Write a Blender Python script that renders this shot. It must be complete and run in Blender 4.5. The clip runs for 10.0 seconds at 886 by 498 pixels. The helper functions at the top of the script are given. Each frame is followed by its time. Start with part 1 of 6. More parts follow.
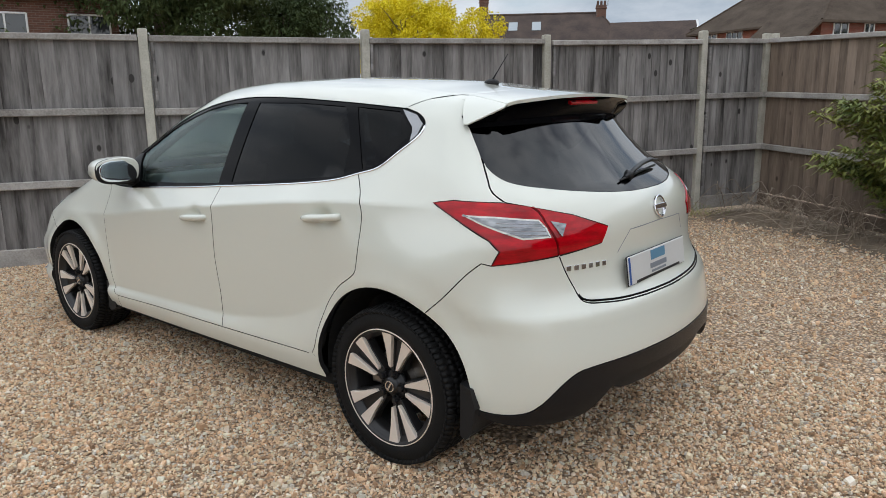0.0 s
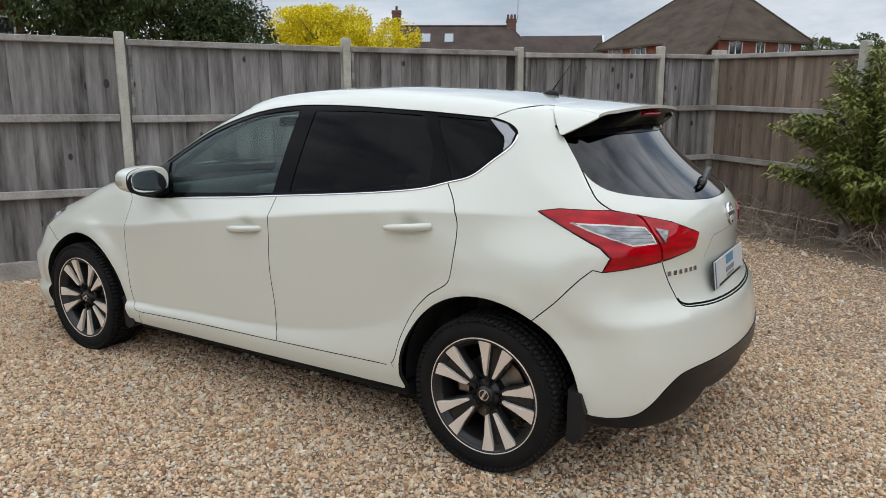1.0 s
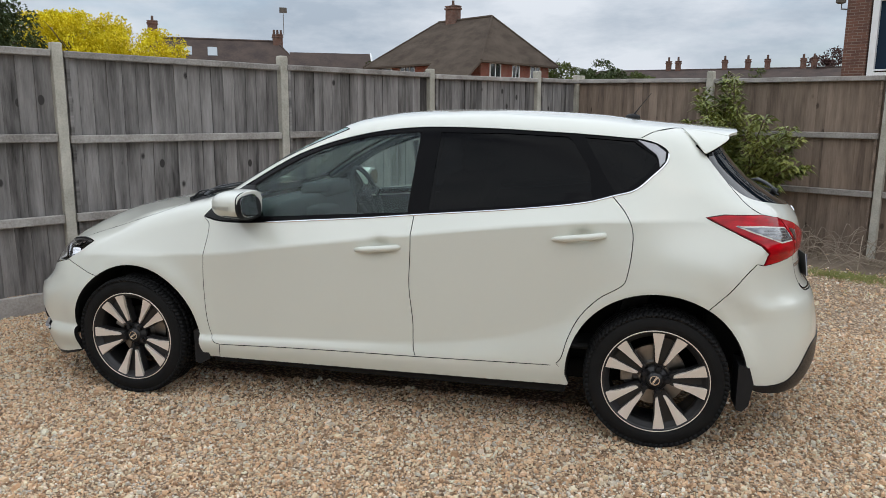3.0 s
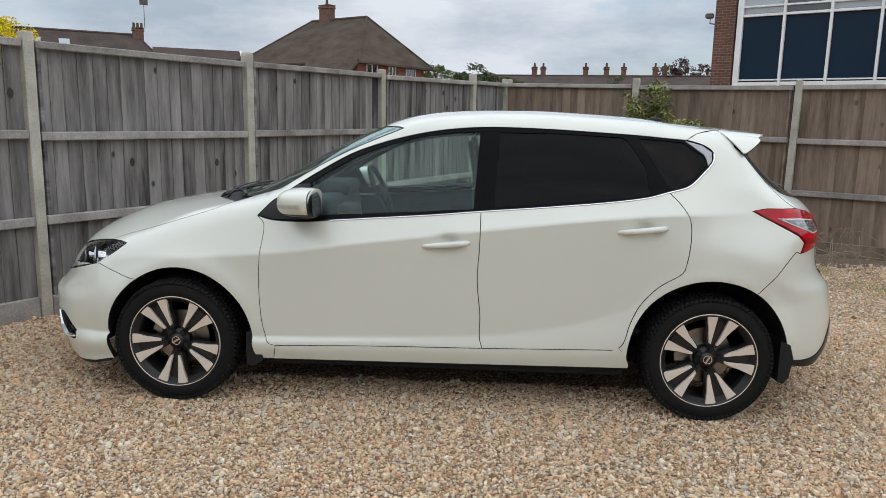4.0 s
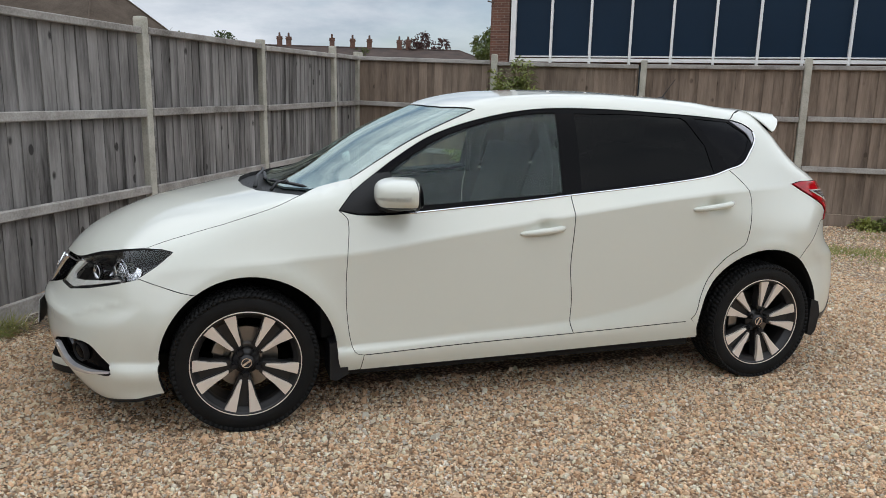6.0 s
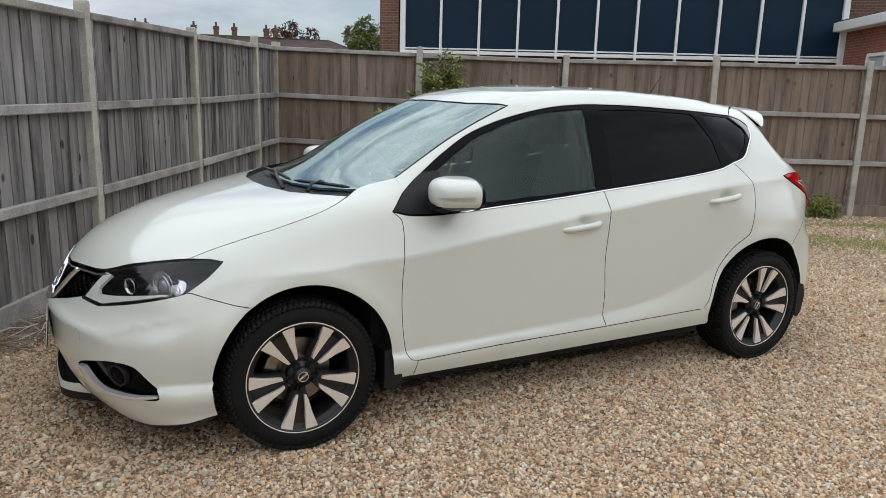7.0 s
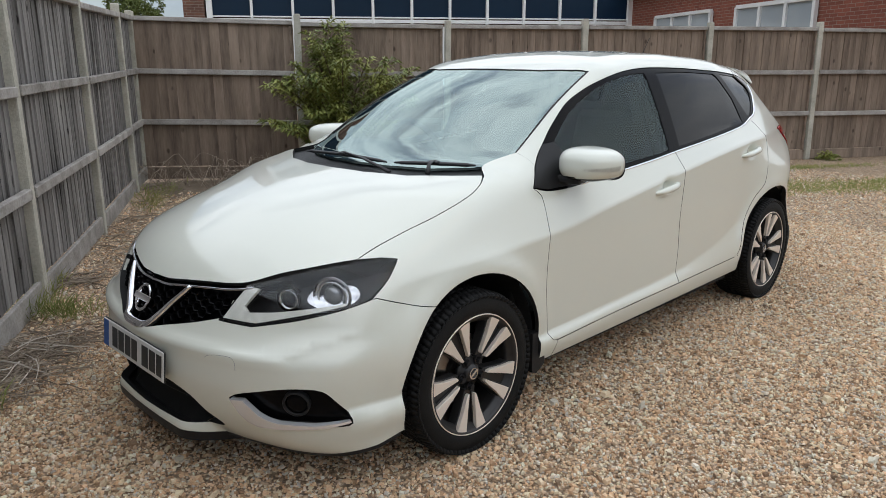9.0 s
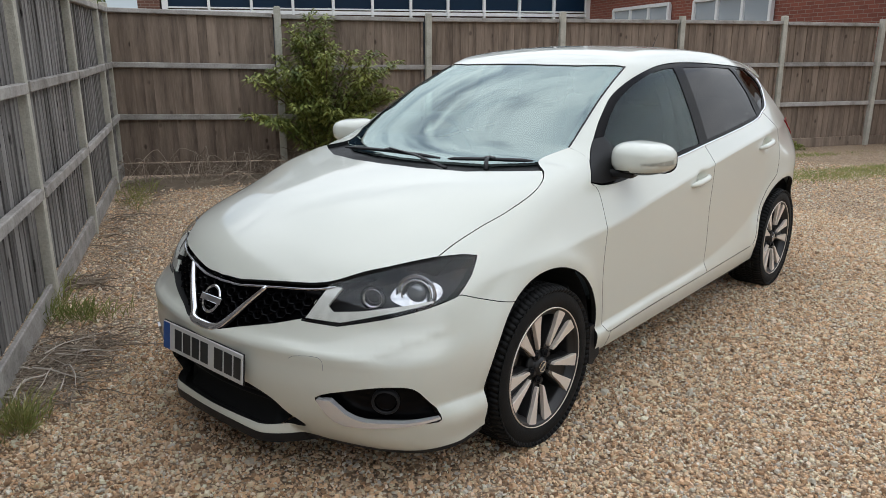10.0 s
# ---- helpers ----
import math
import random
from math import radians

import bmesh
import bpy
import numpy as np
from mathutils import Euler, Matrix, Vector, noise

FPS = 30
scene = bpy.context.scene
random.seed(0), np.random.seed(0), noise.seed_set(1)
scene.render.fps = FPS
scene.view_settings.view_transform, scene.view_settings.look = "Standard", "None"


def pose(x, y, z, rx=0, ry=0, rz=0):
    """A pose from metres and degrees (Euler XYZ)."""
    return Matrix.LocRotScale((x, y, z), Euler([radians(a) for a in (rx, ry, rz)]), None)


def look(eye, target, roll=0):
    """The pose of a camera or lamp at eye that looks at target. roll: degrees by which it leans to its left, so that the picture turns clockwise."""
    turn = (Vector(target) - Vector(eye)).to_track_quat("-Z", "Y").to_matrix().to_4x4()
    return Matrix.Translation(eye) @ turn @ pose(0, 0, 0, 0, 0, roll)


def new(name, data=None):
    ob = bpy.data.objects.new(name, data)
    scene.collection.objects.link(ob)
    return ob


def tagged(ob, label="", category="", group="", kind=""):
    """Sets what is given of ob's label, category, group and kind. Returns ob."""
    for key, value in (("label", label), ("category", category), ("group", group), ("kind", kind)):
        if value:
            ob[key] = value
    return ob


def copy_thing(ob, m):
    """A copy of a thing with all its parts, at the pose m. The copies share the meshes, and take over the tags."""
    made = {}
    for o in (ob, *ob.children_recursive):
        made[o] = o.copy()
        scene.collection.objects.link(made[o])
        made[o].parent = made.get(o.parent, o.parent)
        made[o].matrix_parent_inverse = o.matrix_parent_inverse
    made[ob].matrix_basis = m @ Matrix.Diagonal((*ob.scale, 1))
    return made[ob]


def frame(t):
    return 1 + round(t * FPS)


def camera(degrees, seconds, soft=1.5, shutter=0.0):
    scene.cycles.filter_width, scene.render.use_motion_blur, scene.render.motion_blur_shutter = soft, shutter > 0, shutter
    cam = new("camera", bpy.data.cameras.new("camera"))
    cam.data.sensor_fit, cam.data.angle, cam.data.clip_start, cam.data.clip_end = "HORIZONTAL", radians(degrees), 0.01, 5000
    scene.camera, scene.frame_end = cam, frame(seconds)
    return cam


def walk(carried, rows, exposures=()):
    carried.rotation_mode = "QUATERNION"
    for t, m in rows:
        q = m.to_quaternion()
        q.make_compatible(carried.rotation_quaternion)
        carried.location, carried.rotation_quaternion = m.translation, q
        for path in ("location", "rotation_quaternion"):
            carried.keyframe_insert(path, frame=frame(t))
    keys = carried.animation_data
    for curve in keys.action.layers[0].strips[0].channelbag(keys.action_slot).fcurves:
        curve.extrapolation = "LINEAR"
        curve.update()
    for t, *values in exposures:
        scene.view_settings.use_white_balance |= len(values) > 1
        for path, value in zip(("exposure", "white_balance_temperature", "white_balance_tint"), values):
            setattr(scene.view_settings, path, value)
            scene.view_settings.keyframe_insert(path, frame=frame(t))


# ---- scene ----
cam = camera(62.6, 10.0, soft=0.75)
PATH = [
    (0, (-3.247, 2.786, 1.458), (-1.993, 1.287, 1.033), -0.60),
    (0.5, (-3.023, 3.042, 1.479), (-1.849, 1.477, 1.063), -0.27),
    (1, (-2.670, 3.223, 1.459), (-1.615, 1.572, 1.059), 0.09),
    (1.5, (-2.353, 3.498, 1.473), (-1.430, 1.765, 1.091), 0.29),
    (2, (-1.989, 3.778, 1.475), (-1.217, 1.969, 1.112), 0.42),
    (2.5, (-1.571, 3.931, 1.475), (-0.949, 2.063, 1.127), 0.69),
    (2.7, (-1.410, 4.017, 1.487), (-0.849, 2.131, 1.130), 0.49),
    (3.8, (-0.399, 4.352, 1.466), (-0.223, 2.389, 1.129), 0.95),
    (4, (-0.208, 4.400, 1.466), (-0.104, 2.433, 1.118), 1.15),
    (4.5, (0.210, 4.429, 1.487), (0.141, 2.464, 1.122), 1.26),
    (5, (0.639, 4.279, 1.486), (0.390, 2.333, 1.099), 1.27),
    (5.5, (1.065, 4.163, 1.479), (0.652, 2.249, 1.071), 1.35),
    (5.7, (1.210, 4.104, 1.480), (0.732, 2.205, 1.073), 1.26),
    (6.8, (2.043, 3.667, 1.458), (1.188, 1.909, 1.037), 1.72),
    (7, (2.166, 3.606, 1.479), (1.255, 1.876, 1.057), 1.62),
    (7.5, (2.465, 3.357, 1.441), (1.412, 1.712, 1.009), 1.37),
    (8, (2.783, 3.118, 1.453), (1.597, 1.572, 1.002), 0.92),
    (8.5, (3.059, 2.897, 1.476), (1.776, 1.438, 1.003), 0.31),
    (9, (3.239, 2.600, 1.465), (1.876, 1.223, 0.969), -0.15),
    (9.5, (3.445, 2.394, 1.476), (2.033, 1.074, 0.963), -0.27),
    (10, (3.556, 2.282, 1.484), (2.104, 1.008, 0.967), -0.17),
]
walk(cam, [(t, look(eye, target, roll)) for t, eye, target, roll in PATH])

# ---------- world and sun ----------
SUN_EL, SUN_AZ = radians(60), radians(330)


def make_world():
    w = bpy.data.worlds.new("sky")
    w.use_nodes = True
    scene.world = w
    nt = w.node_tree
    nt.nodes.clear()
    N, L = nt.nodes.new, nt.links.new
    out, bg = N("ShaderNodeOutputWorld"), N("ShaderNodeBackground")
    sky = N("ShaderNodeTexSky")
    sky.sky_type, sky.sun_disc = "NISHITA", False
    sky.sun_elevation, sky.sun_rotation = SUN_EL, SUN_AZ
    sky.air_density, sky.dust_density, sky.ozone_density = 1.0, 1.5, 1.0
    tc, mp = N("ShaderNodeTexCoord"), N("ShaderNodeMapping")
    mp.inputs["Scale"].default_value = (1.0, 1.0, 3.2)
    n1, n2 = N("ShaderNodeTexNoise"), N("ShaderNodeTexNoise")
    n1.inputs["Scale"].default_value, n1.inputs["Detail"].default_value, n1.inputs["Roughness"].default_value = 2.3, 9, 0.55
    n2.inputs["Scale"].default_value, n2.inputs["Detail"].default_value, n2.inputs["Roughness"].default_value = 3.4, 9, 0.6
    L(tc.outputs["Generated"], mp.inputs["Vector"])
    for n in (n1, n2):
        L(mp.outputs["Vector"], n.inputs["Vector"])
    cover, tone = N("ShaderNodeValToRGB"), N("ShaderNodeValToRGB")
    cover.color_ramp.elements[0].position, cover.color_ramp.elements[1].position = 0.31, 0.50
    tone.color_ramp.elements[0].position, tone.color_ramp.elements[0].color = 0.35, (5.1, 6.0, 7.1, 1)
    tone.color_ramp.elements[1].position, tone.color_ramp.elements[1].color = 0.61, (8.9, 9.5, 10.3, 1)
    L(n1.outputs["Fac"], cover.inputs["Fac"])
    L(n2.outputs["Fac"], tone.inputs["Fac"])
    # an overcast sky is brighter overhead than at the horizon
    sep, rise, lit = N("ShaderNodeSeparateXYZ"), N("ShaderNodeMapRange"), N("ShaderNodeMix")
    L(tc.outputs["Generated"], sep.inputs[0])
    L(sep.outputs[2], rise.inputs["Value"])
    rise.inputs["From Min"].default_value, rise.inputs["From Max"].default_value = 0.12, 0.60
    rise.inputs["To Min"].default_value, rise.inputs["To Max"].default_value = 0.66, 1.13
    lit.data_type, lit.blend_type = "RGBA", "MULTIPLY"
    lit.inputs["Factor"].default_value = 1.0
    L(tone.outputs["Color"], lit.inputs[6])
    L(rise.outputs["Result"], lit.inputs[7])
    mix = N("ShaderNodeMix")
    mix.data_type = "RGBA"
    L(cover.outputs["Color"], mix.inputs["Factor"])
    L(sky.outputs["Color"], mix.inputs[6])
    L(lit.outputs[2], mix.inputs[7])
    L(mix.outputs[2], bg.inputs["Color"])
    bg.inputs["Strength"].default_value = 0.124
    L(bg.outputs[0], out.inputs[0])


make_world()
sun_data = bpy.data.lights.new("sun", "SUN")
sun_data.energy, sun_data.angle, sun_data.color = 1.2, radians(176), (1.0, 0.99, 0.98)
sun = new("sun", sun_data)
sun.matrix_world = look(Vector((math.sin(SUN_AZ), math.cos(SUN_AZ), 0)) * 20 + Vector((0, 0, 20 * math.tan(SUN_EL))), (0, 0, 0))
scene.view_settings.exposure = 0.0


# ---------- materials ----------
def material(name, color, rough=0.5, metal=0.0, var=0.0, scale=8.0, bump=0.0, bump_scale=60.0, knots=0.0, second=None, stretch=(1, 1, 1),
             coat=0.0, island=0.0, rand=0.0, spec=0.5, fine=0.0, fine_scale=80.0):
    """Principled surface with broad variation, fine grain, relief and change from piece to piece."""
    m = bpy.data.materials.new(name)
    m.use_nodes = True
    nt = m.node_tree
    N, L = nt.nodes.new, nt.links.new
    p = nt.nodes["Principled BSDF"]
    p.inputs["Roughness"].default_value, p.inputs["Metallic"].default_value = rough, metal
    p.inputs["Specular IOR Level"].default_value = spec
    p.inputs["Coat Weight"].default_value, p.inputs["Coat Roughness"].default_value = coat, 0.03
    p.inputs["Base Color"].default_value = (*color, 1)
    tc, mp = N("ShaderNodeTexCoord"), N("ShaderNodeMapping")
    mp.inputs["Scale"].default_value = stretch
    if rand:
        # each piece takes its own stretch of the grain
        off, shift = N("ShaderNodeVectorMath"), N("ShaderNodeMath")
        shift.operation, shift.inputs[1].default_value = "MULTIPLY", 61.0
        L(N("ShaderNodeObjectInfo").outputs["Random"], shift.inputs[0])
        L(tc.outputs["Object"], off.inputs[0])
        L(shift.outputs[0], off.inputs[1])
        L(off.outputs[0], mp.inputs["Vector"])
    else:
        L(tc.outputs["Object"], mp.inputs["Vector"])
    if var or fine or island or rand:
        c2 = second or tuple(c * 0.55 for c in color)
        mix = N("ShaderNodeMix")
        mix.data_type = "RGBA"
        mix.inputs[6].default_value, mix.inputs[7].default_value = (*color, 1), (*c2, 1)
        n = N("ShaderNodeTexNoise")
        n.inputs["Scale"].default_value, n.inputs["Detail"].default_value = scale, 6
        L(mp.outputs["Vector"], n.inputs["Vector"])
        acc = N("ShaderNodeMapRange")
        acc.inputs["From Min"].default_value, acc.inputs["From Max"].default_value = 0.3, 0.7
        acc.inputs["To Max"].default_value = var
        L(n.outputs["Fac"], acc.inputs["Value"])
        fac = acc.outputs["Result"]

        def plus(sock):
            a = N("ShaderNodeMath")
            a.use_clamp = True
            L(fac, a.inputs[0])
            L(sock, a.inputs[1])
            return a.outputs[0]

        def scaled(sock, k):
            a = N("ShaderNodeMath")
            a.operation, a.inputs[1].default_value = "MULTIPLY", k
            L(sock, a.inputs[0])
            return a.outputs[0]
        if fine:
            f = N("ShaderNodeTexNoise")
            f.inputs["Scale"].default_value, f.inputs["Detail"].default_value = fine_scale, 4
            L(mp.outputs["Vector"], f.inputs["Vector"])
            r = N("ShaderNodeMapRange")
            r.inputs["From Min"].default_value, r.inputs["From Max"].default_value = 0.35, 0.75
            L(f.outputs["Fac"], r.inputs["Value"])
            fac = plus(scaled(r.outputs["Result"], fine))
        if island:
            fac = plus(scaled(N("ShaderNodeNewGeometry").outputs["Random Per Island"], island))
        if rand:
            fac = plus(scaled(N("ShaderNodeObjectInfo").outputs["Random"], rand))
        if knots:
            kv, kr, km = N("ShaderNodeTexVoronoi"), N("ShaderNodeMapRange"), N("ShaderNodeMapping")
            km.inputs["Scale"].default_value = (3.0, 3.0, 1.9)
            L((off.outputs[0] if rand else tc.outputs["Object"]), km.inputs["Vector"])
            L(km.outputs["Vector"], kv.inputs["Vector"])
            kv.inputs["Scale"].default_value = 1.7
            kr.inputs["From Min"].default_value, kr.inputs["From Max"].default_value = .13, .06
            kr.inputs["To Max"].default_value = knots
            L(kv.outputs["Distance"], kr.inputs["Value"])
            fac = plus(kr.outputs["Result"])
        L(fac, mix.inputs["Factor"])
        L(mix.outputs[2], p.inputs["Base Color"])
    if bump:
        b, n = N("ShaderNodeBump"), N("ShaderNodeTexNoise")
        n.inputs["Scale"].default_value, n.inputs["Detail"].default_value = bump_scale, 5
        L(mp.outputs["Vector"], n.inputs["Vector"])
        b.inputs["Strength"].default_value, b.inputs["Distance"].default_value = bump, 0.01
        L(n.outputs["Fac"], b.inputs["Height"])
        L(b.outputs["Normal"], p.inputs["Normal"])
    return m


def glass(name, tint, gloss_min, rough=0.0, gloss=(1, 1, 1)):
    """A thin pane: tinted see-through with a mirror gloss that grows towards grazing, the same from both faces."""
    m = bpy.data.materials.new(name)
    m.use_nodes = True
    nt = m.node_tree
    nt.nodes.clear()
    N, L = nt.nodes.new, nt.links.new
    out, mix, tr, gl = (N("ShaderNodeOutputMaterial"), N("ShaderNodeMixShader"), N("ShaderNodeBsdfTransparent"), N("ShaderNodeBsdfGlossy"))
    lw, power, rise = N("ShaderNodeLayerWeight"), N("ShaderNodeMath"), N("ShaderNodeMapRange")
    lw.inputs["Blend"].default_value = 0.5
    power.operation, power.inputs[1].default_value = "POWER", 5.0
    rise.inputs["To Min"].default_value = gloss_min
    tr.inputs["Color"].default_value = (*tint, 1)
    gl.inputs["Roughness"].default_value = rough
    gl.inputs["Color"].default_value = (*gloss, 1)
    L(lw.outputs["Facing"], power.inputs[0])
    L(power.outputs[0], rise.inputs["Value"])
    L(rise.outputs["Result"], mix.inputs[0])
    L(tr.outputs[0], mix.inputs[1])
    L(gl.outputs[0], mix.inputs[2])
    L(mix.outputs[0], out.inputs[0])
    return m


M_PAINT = material("pearl_white_paint", (0.675, 0.685, 0.605), 0.3, 0.0, var=0.06, scale=1.5, second=(0.635, 0.64, 0.55), coat=1.0)
M_GLOSSBLACK = material("gloss_black", (0.004, 0.004, 0.0045), 0.12, spec=.06)
M_BLACK = material("matt_black_plastic", (0.014, 0.014, 0.015), 0.5, var=0.3, scale=30, second=(0.02, 0.02, 0.02), bump=0.1, bump_scale=400, spec=.25)
M_DARK = material("dark_void", (0.006, 0.006, 0.006), 0.9)
M_TRIMGREY = material("grey_plastic_valance", (0.009, 0.009, 0.0105), 0.34, var=0.3, scale=20, bump=0.1, bump_scale=500, spec=.3)
M_CHROME = material("chrome", (0.78, 0.78, 0.80), 0.08, 1.0)
M_SATIN = material("satin_silver", (0.45, 0.45, 0.46), 0.22, 1.0)
M_CORNER = material("brushed_corner_metal", (0.34, 0.34, 0.35), 0.35, 0.7, var=.3, scale=40)
M_TYRE = material("tyre_rubber", (0.006, 0.006, 0.006), 0.7, var=0.5, scale=14, second=(0.013, 0.0125, 0.0118), bump=0.2, bump_scale=180, spec=.22)
M_RIMFACE = material("machined_alloy", (0.80, 0.71, 0.62), 0.36, 0.30, var=0.15, scale=25, second=(0.66, 0.61, 0.56), fine=.12, fine_scale=260)
M_RIMDARK = material("anthracite_alloy", (0.030, 0.029, 0.029), 0.38, 0.35, var=0.3, scale=20)
M_DISC = material("brake_steel", (0.35, 0.33, 0.31), 0.35, 1.0, var=0.4, scale=30)
M_INTERIOR = material("dark_trim_cloth", (0.03, 0.03, 0.031), 0.85, var=0.4, scale=12, bump=0.2, bump_scale=300)
M_HEADLINER = material("pale_headliner", (0.22, 0.215, 0.21), 0.9, var=0.2, scale=6)
M_GLASS = glass("clear_green_glass", (0.80, 0.93, 0.89), .036, gloss=(.88, 1, .98))
M_SCREEN = glass("windscreen_glass", (0.60, 0.73, 0.70), .30, gloss=(.84, 1, .97))
M_PRIVACY = glass("privacy_glass", (0.010, 0.012, 0.016), .010)
M_REARGLASS = glass("rear_screen_glass", (0.012, 0.014, 0.018), .045)
M_LENS = glass("clear_lamp_cover", (0.98, 0.985, 0.99), .04)


# ---------- mesh helpers ----------
from mathutils.geometry import delaunay_2d_cdt


def mesh_from(name, verts, faces, mats, normals=None, smooth=True, indices=None):
    me = bpy.data.meshes.new(name)
    me.from_pydata([tuple(map(float, v)) for v in verts], [], [tuple(int(i) for i in f) for f in faces])
    for m in (mats if isinstance(mats, (list, tuple)) else [mats]):
        me.materials.append(m)
    me.polygons.foreach_set("use_smooth", [smooth] * len(me.polygons))
    if indices is not None:
        me.polygons.foreach_set("material_index", indices)
    me.update()
    if normals is not None:
        me.normals_split_custom_set_from_vertices([tuple(map(float, n)) for n in normals])
    return me


def thing(name, label, category, group="", kind="", at=(0, 0, 0)):
    e = new(name)
    e.empty_display_size = 0.1
    e.location = at
    return tagged(e, label, category, group, kind)


def child(name, me, parent, label=""):
    ob = new(name, me)
    ob.parent = parent
    if label:
        ob["label"] = label
    return ob


def bm_mesh(name, bm, mats, smooth=False):
    me = bpy.data.meshes.new(name)
    bmesh.ops.recalc_face_normals(bm, faces=bm.faces)
    bm.to_mesh(me)
    bm.free()
    for m in (mats if isinstance(mats, (list, tuple)) else [mats]):
        me.materials.append(m)
    if smooth:
        me.polygons.foreach_set("use_smooth", [True] * len(me.polygons))
    return me


def part(name, bm, mats, parent, label="", smooth=False):
    return child(name, bm_mesh(name, bm, mats, smooth), parent, label)


def add_box(bm, size, m=None, bevel=0.0, seg=2):
    r = bmesh.ops.create_cube(bm, size=1.0)
    bmesh.ops.scale(bm, vec=size, verts=r["verts"])
    if bevel:
        es = list({e for v in r["verts"] for e in v.link_edges})
        q = bmesh.ops.bevel(bm, geom=es, offset=bevel, segments=seg, affect="EDGES", profile=0.6)
        vs = list({v for f in q["faces"] for v in f.verts} | {v for v in r["verts"] if v.is_valid})
    else:
        vs = r["verts"]
    if m is not None:
        bmesh.ops.transform(bm, matrix=m, verts=vs)
    return vs


def add_cyl(bm, r1, r2, h, m=None, seg=24, caps=True):
    r = bmesh.ops.create_cone(bm, cap_ends=caps, segments=seg, radius1=r1, radius2=r2, depth=h)
    if m is not None:
        bmesh.ops.transform(bm, matrix=m, verts=r["verts"])
    return r["verts"]


def add_ball(bm, r, m=None, sub=2):
    q = bmesh.ops.create_icosphere(bm, subdivisions=sub, radius=r)
    if m is not None:
        bmesh.ops.transform(bm, matrix=m, verts=q["verts"])
    return q["verts"]


def add_tube(bm, pts, rad, seg=8, flat=1.0):
    """A tube along a line of points; rad may be a number or one per point."""
    pts = [Vector(p) for p in pts]
    rads = [float(r) for r in rad] if isinstance(rad, (list, tuple)) else [float(rad)] * len(pts)
    rings = []
    for i, p in enumerate(pts):
        d = (pts[min(i + 1, len(pts) - 1)] - pts[max(i - 1, 0)]).normalized()
        a = d.cross(Vector((0, 0, 1)))
        a = a.normalized() if a.length > 1e-3 else Vector((1, 0, 0))
        b = a.cross(d).normalized()
        rings.append([bm.verts.new(p + rads[i] * (math.cos(2 * math.pi * k / seg) * a + flat * math.sin(2 * math.pi * k / seg) * b)) for k in range(seg)])
    for r, s in zip(rings, rings[1:]):
        for k in range(seg):
            bm.faces.new((r[k], r[(k + 1) % seg], s[(k + 1) % seg], s[k]))
    bm.faces.new(rings[0][::-1])
    bm.faces.new(rings[-1])


def add_lathe(bm, prof, seg=48, m=None, closed=False):
    """Turns a profile of (radius, height) round the local y axis."""
    rings = []
    for r, h in prof:
        rings.append([bm.verts.new((r * math.cos(2 * math.pi * k / seg), h, r * math.sin(2 * math.pi * k / seg))) for k in range(seg)])
    pairs = list(zip(rings, rings[1:])) + ([(rings[-1], rings[0])] if closed else [])
    for a, b in pairs:
        for k in range(seg):
            bm.faces.new((a[k], b[k], b[(k + 1) % seg], a[(k + 1) % seg]))
    vs = [v for r in rings for v in r]
    if m is not None:
        bmesh.ops.transform(bm, matrix=m, verts=vs)
    return vs


def add_prism(bm, poly, depth, m=None):
    """An upright block over a polygon in x, z; from y = 0 to y = depth."""
    a = [bm.verts.new((x, 0, z)) for x, z in poly]
    b = [bm.verts.new((x, depth, z)) for x, z in poly]
    bm.faces.new(a[::-1])
    bm.faces.new(b)
    n = len(poly)
    for i in range(n):
        bm.faces.new((a[i], a[(i + 1) % n], b[(i + 1) % n], b[i]))
    if m is not None:
        bmesh.ops.transform(bm, matrix=m, verts=a + b)
    return a + b


# ---------- the car's form: one closed solid, from which all panels are cut ----------
def curve(*xy):
    """A smooth, never overshooting line through (x, y) knots, in rising x."""
    xs, ys = np.array(xy[0::2], float), np.array(xy[1::2], float)
    h, d = np.diff(xs), np.diff(ys) / np.diff(xs)
    m = np.zeros(len(xs))
    m[0], m[-1] = d[0], d[-1]
    for i in range(1, len(xs) - 1):
        if d[i - 1] * d[i] > 0:
            w1, w2 = 2 * h[i] + h[i - 1], h[i] + 2 * h[i - 1]
            m[i] = (w1 + w2) / (w1 / d[i - 1] + w2 / d[i])

    def f(x):
        x = np.clip(np.asarray(x, float), xs[0], xs[-1])
        i = np.clip(np.searchsorted(xs, x) - 1, 0, len(xs) - 2)
        t = (x - xs[i]) / h[i]
        return ((1 + 2 * t) * (1 - t) ** 2 * ys[i] + t * (1 - t) ** 2 * h[i] * m[i] + t * t * (3 - 2 * t) * ys[i + 1] + t * t * (t - 1) * h[i] * m[i + 1])
    return f


def step01(a, b, x):
    t = np.clip((x - a) / (b - a), 0, 1)
    return t * t * (3 - 2 * t)


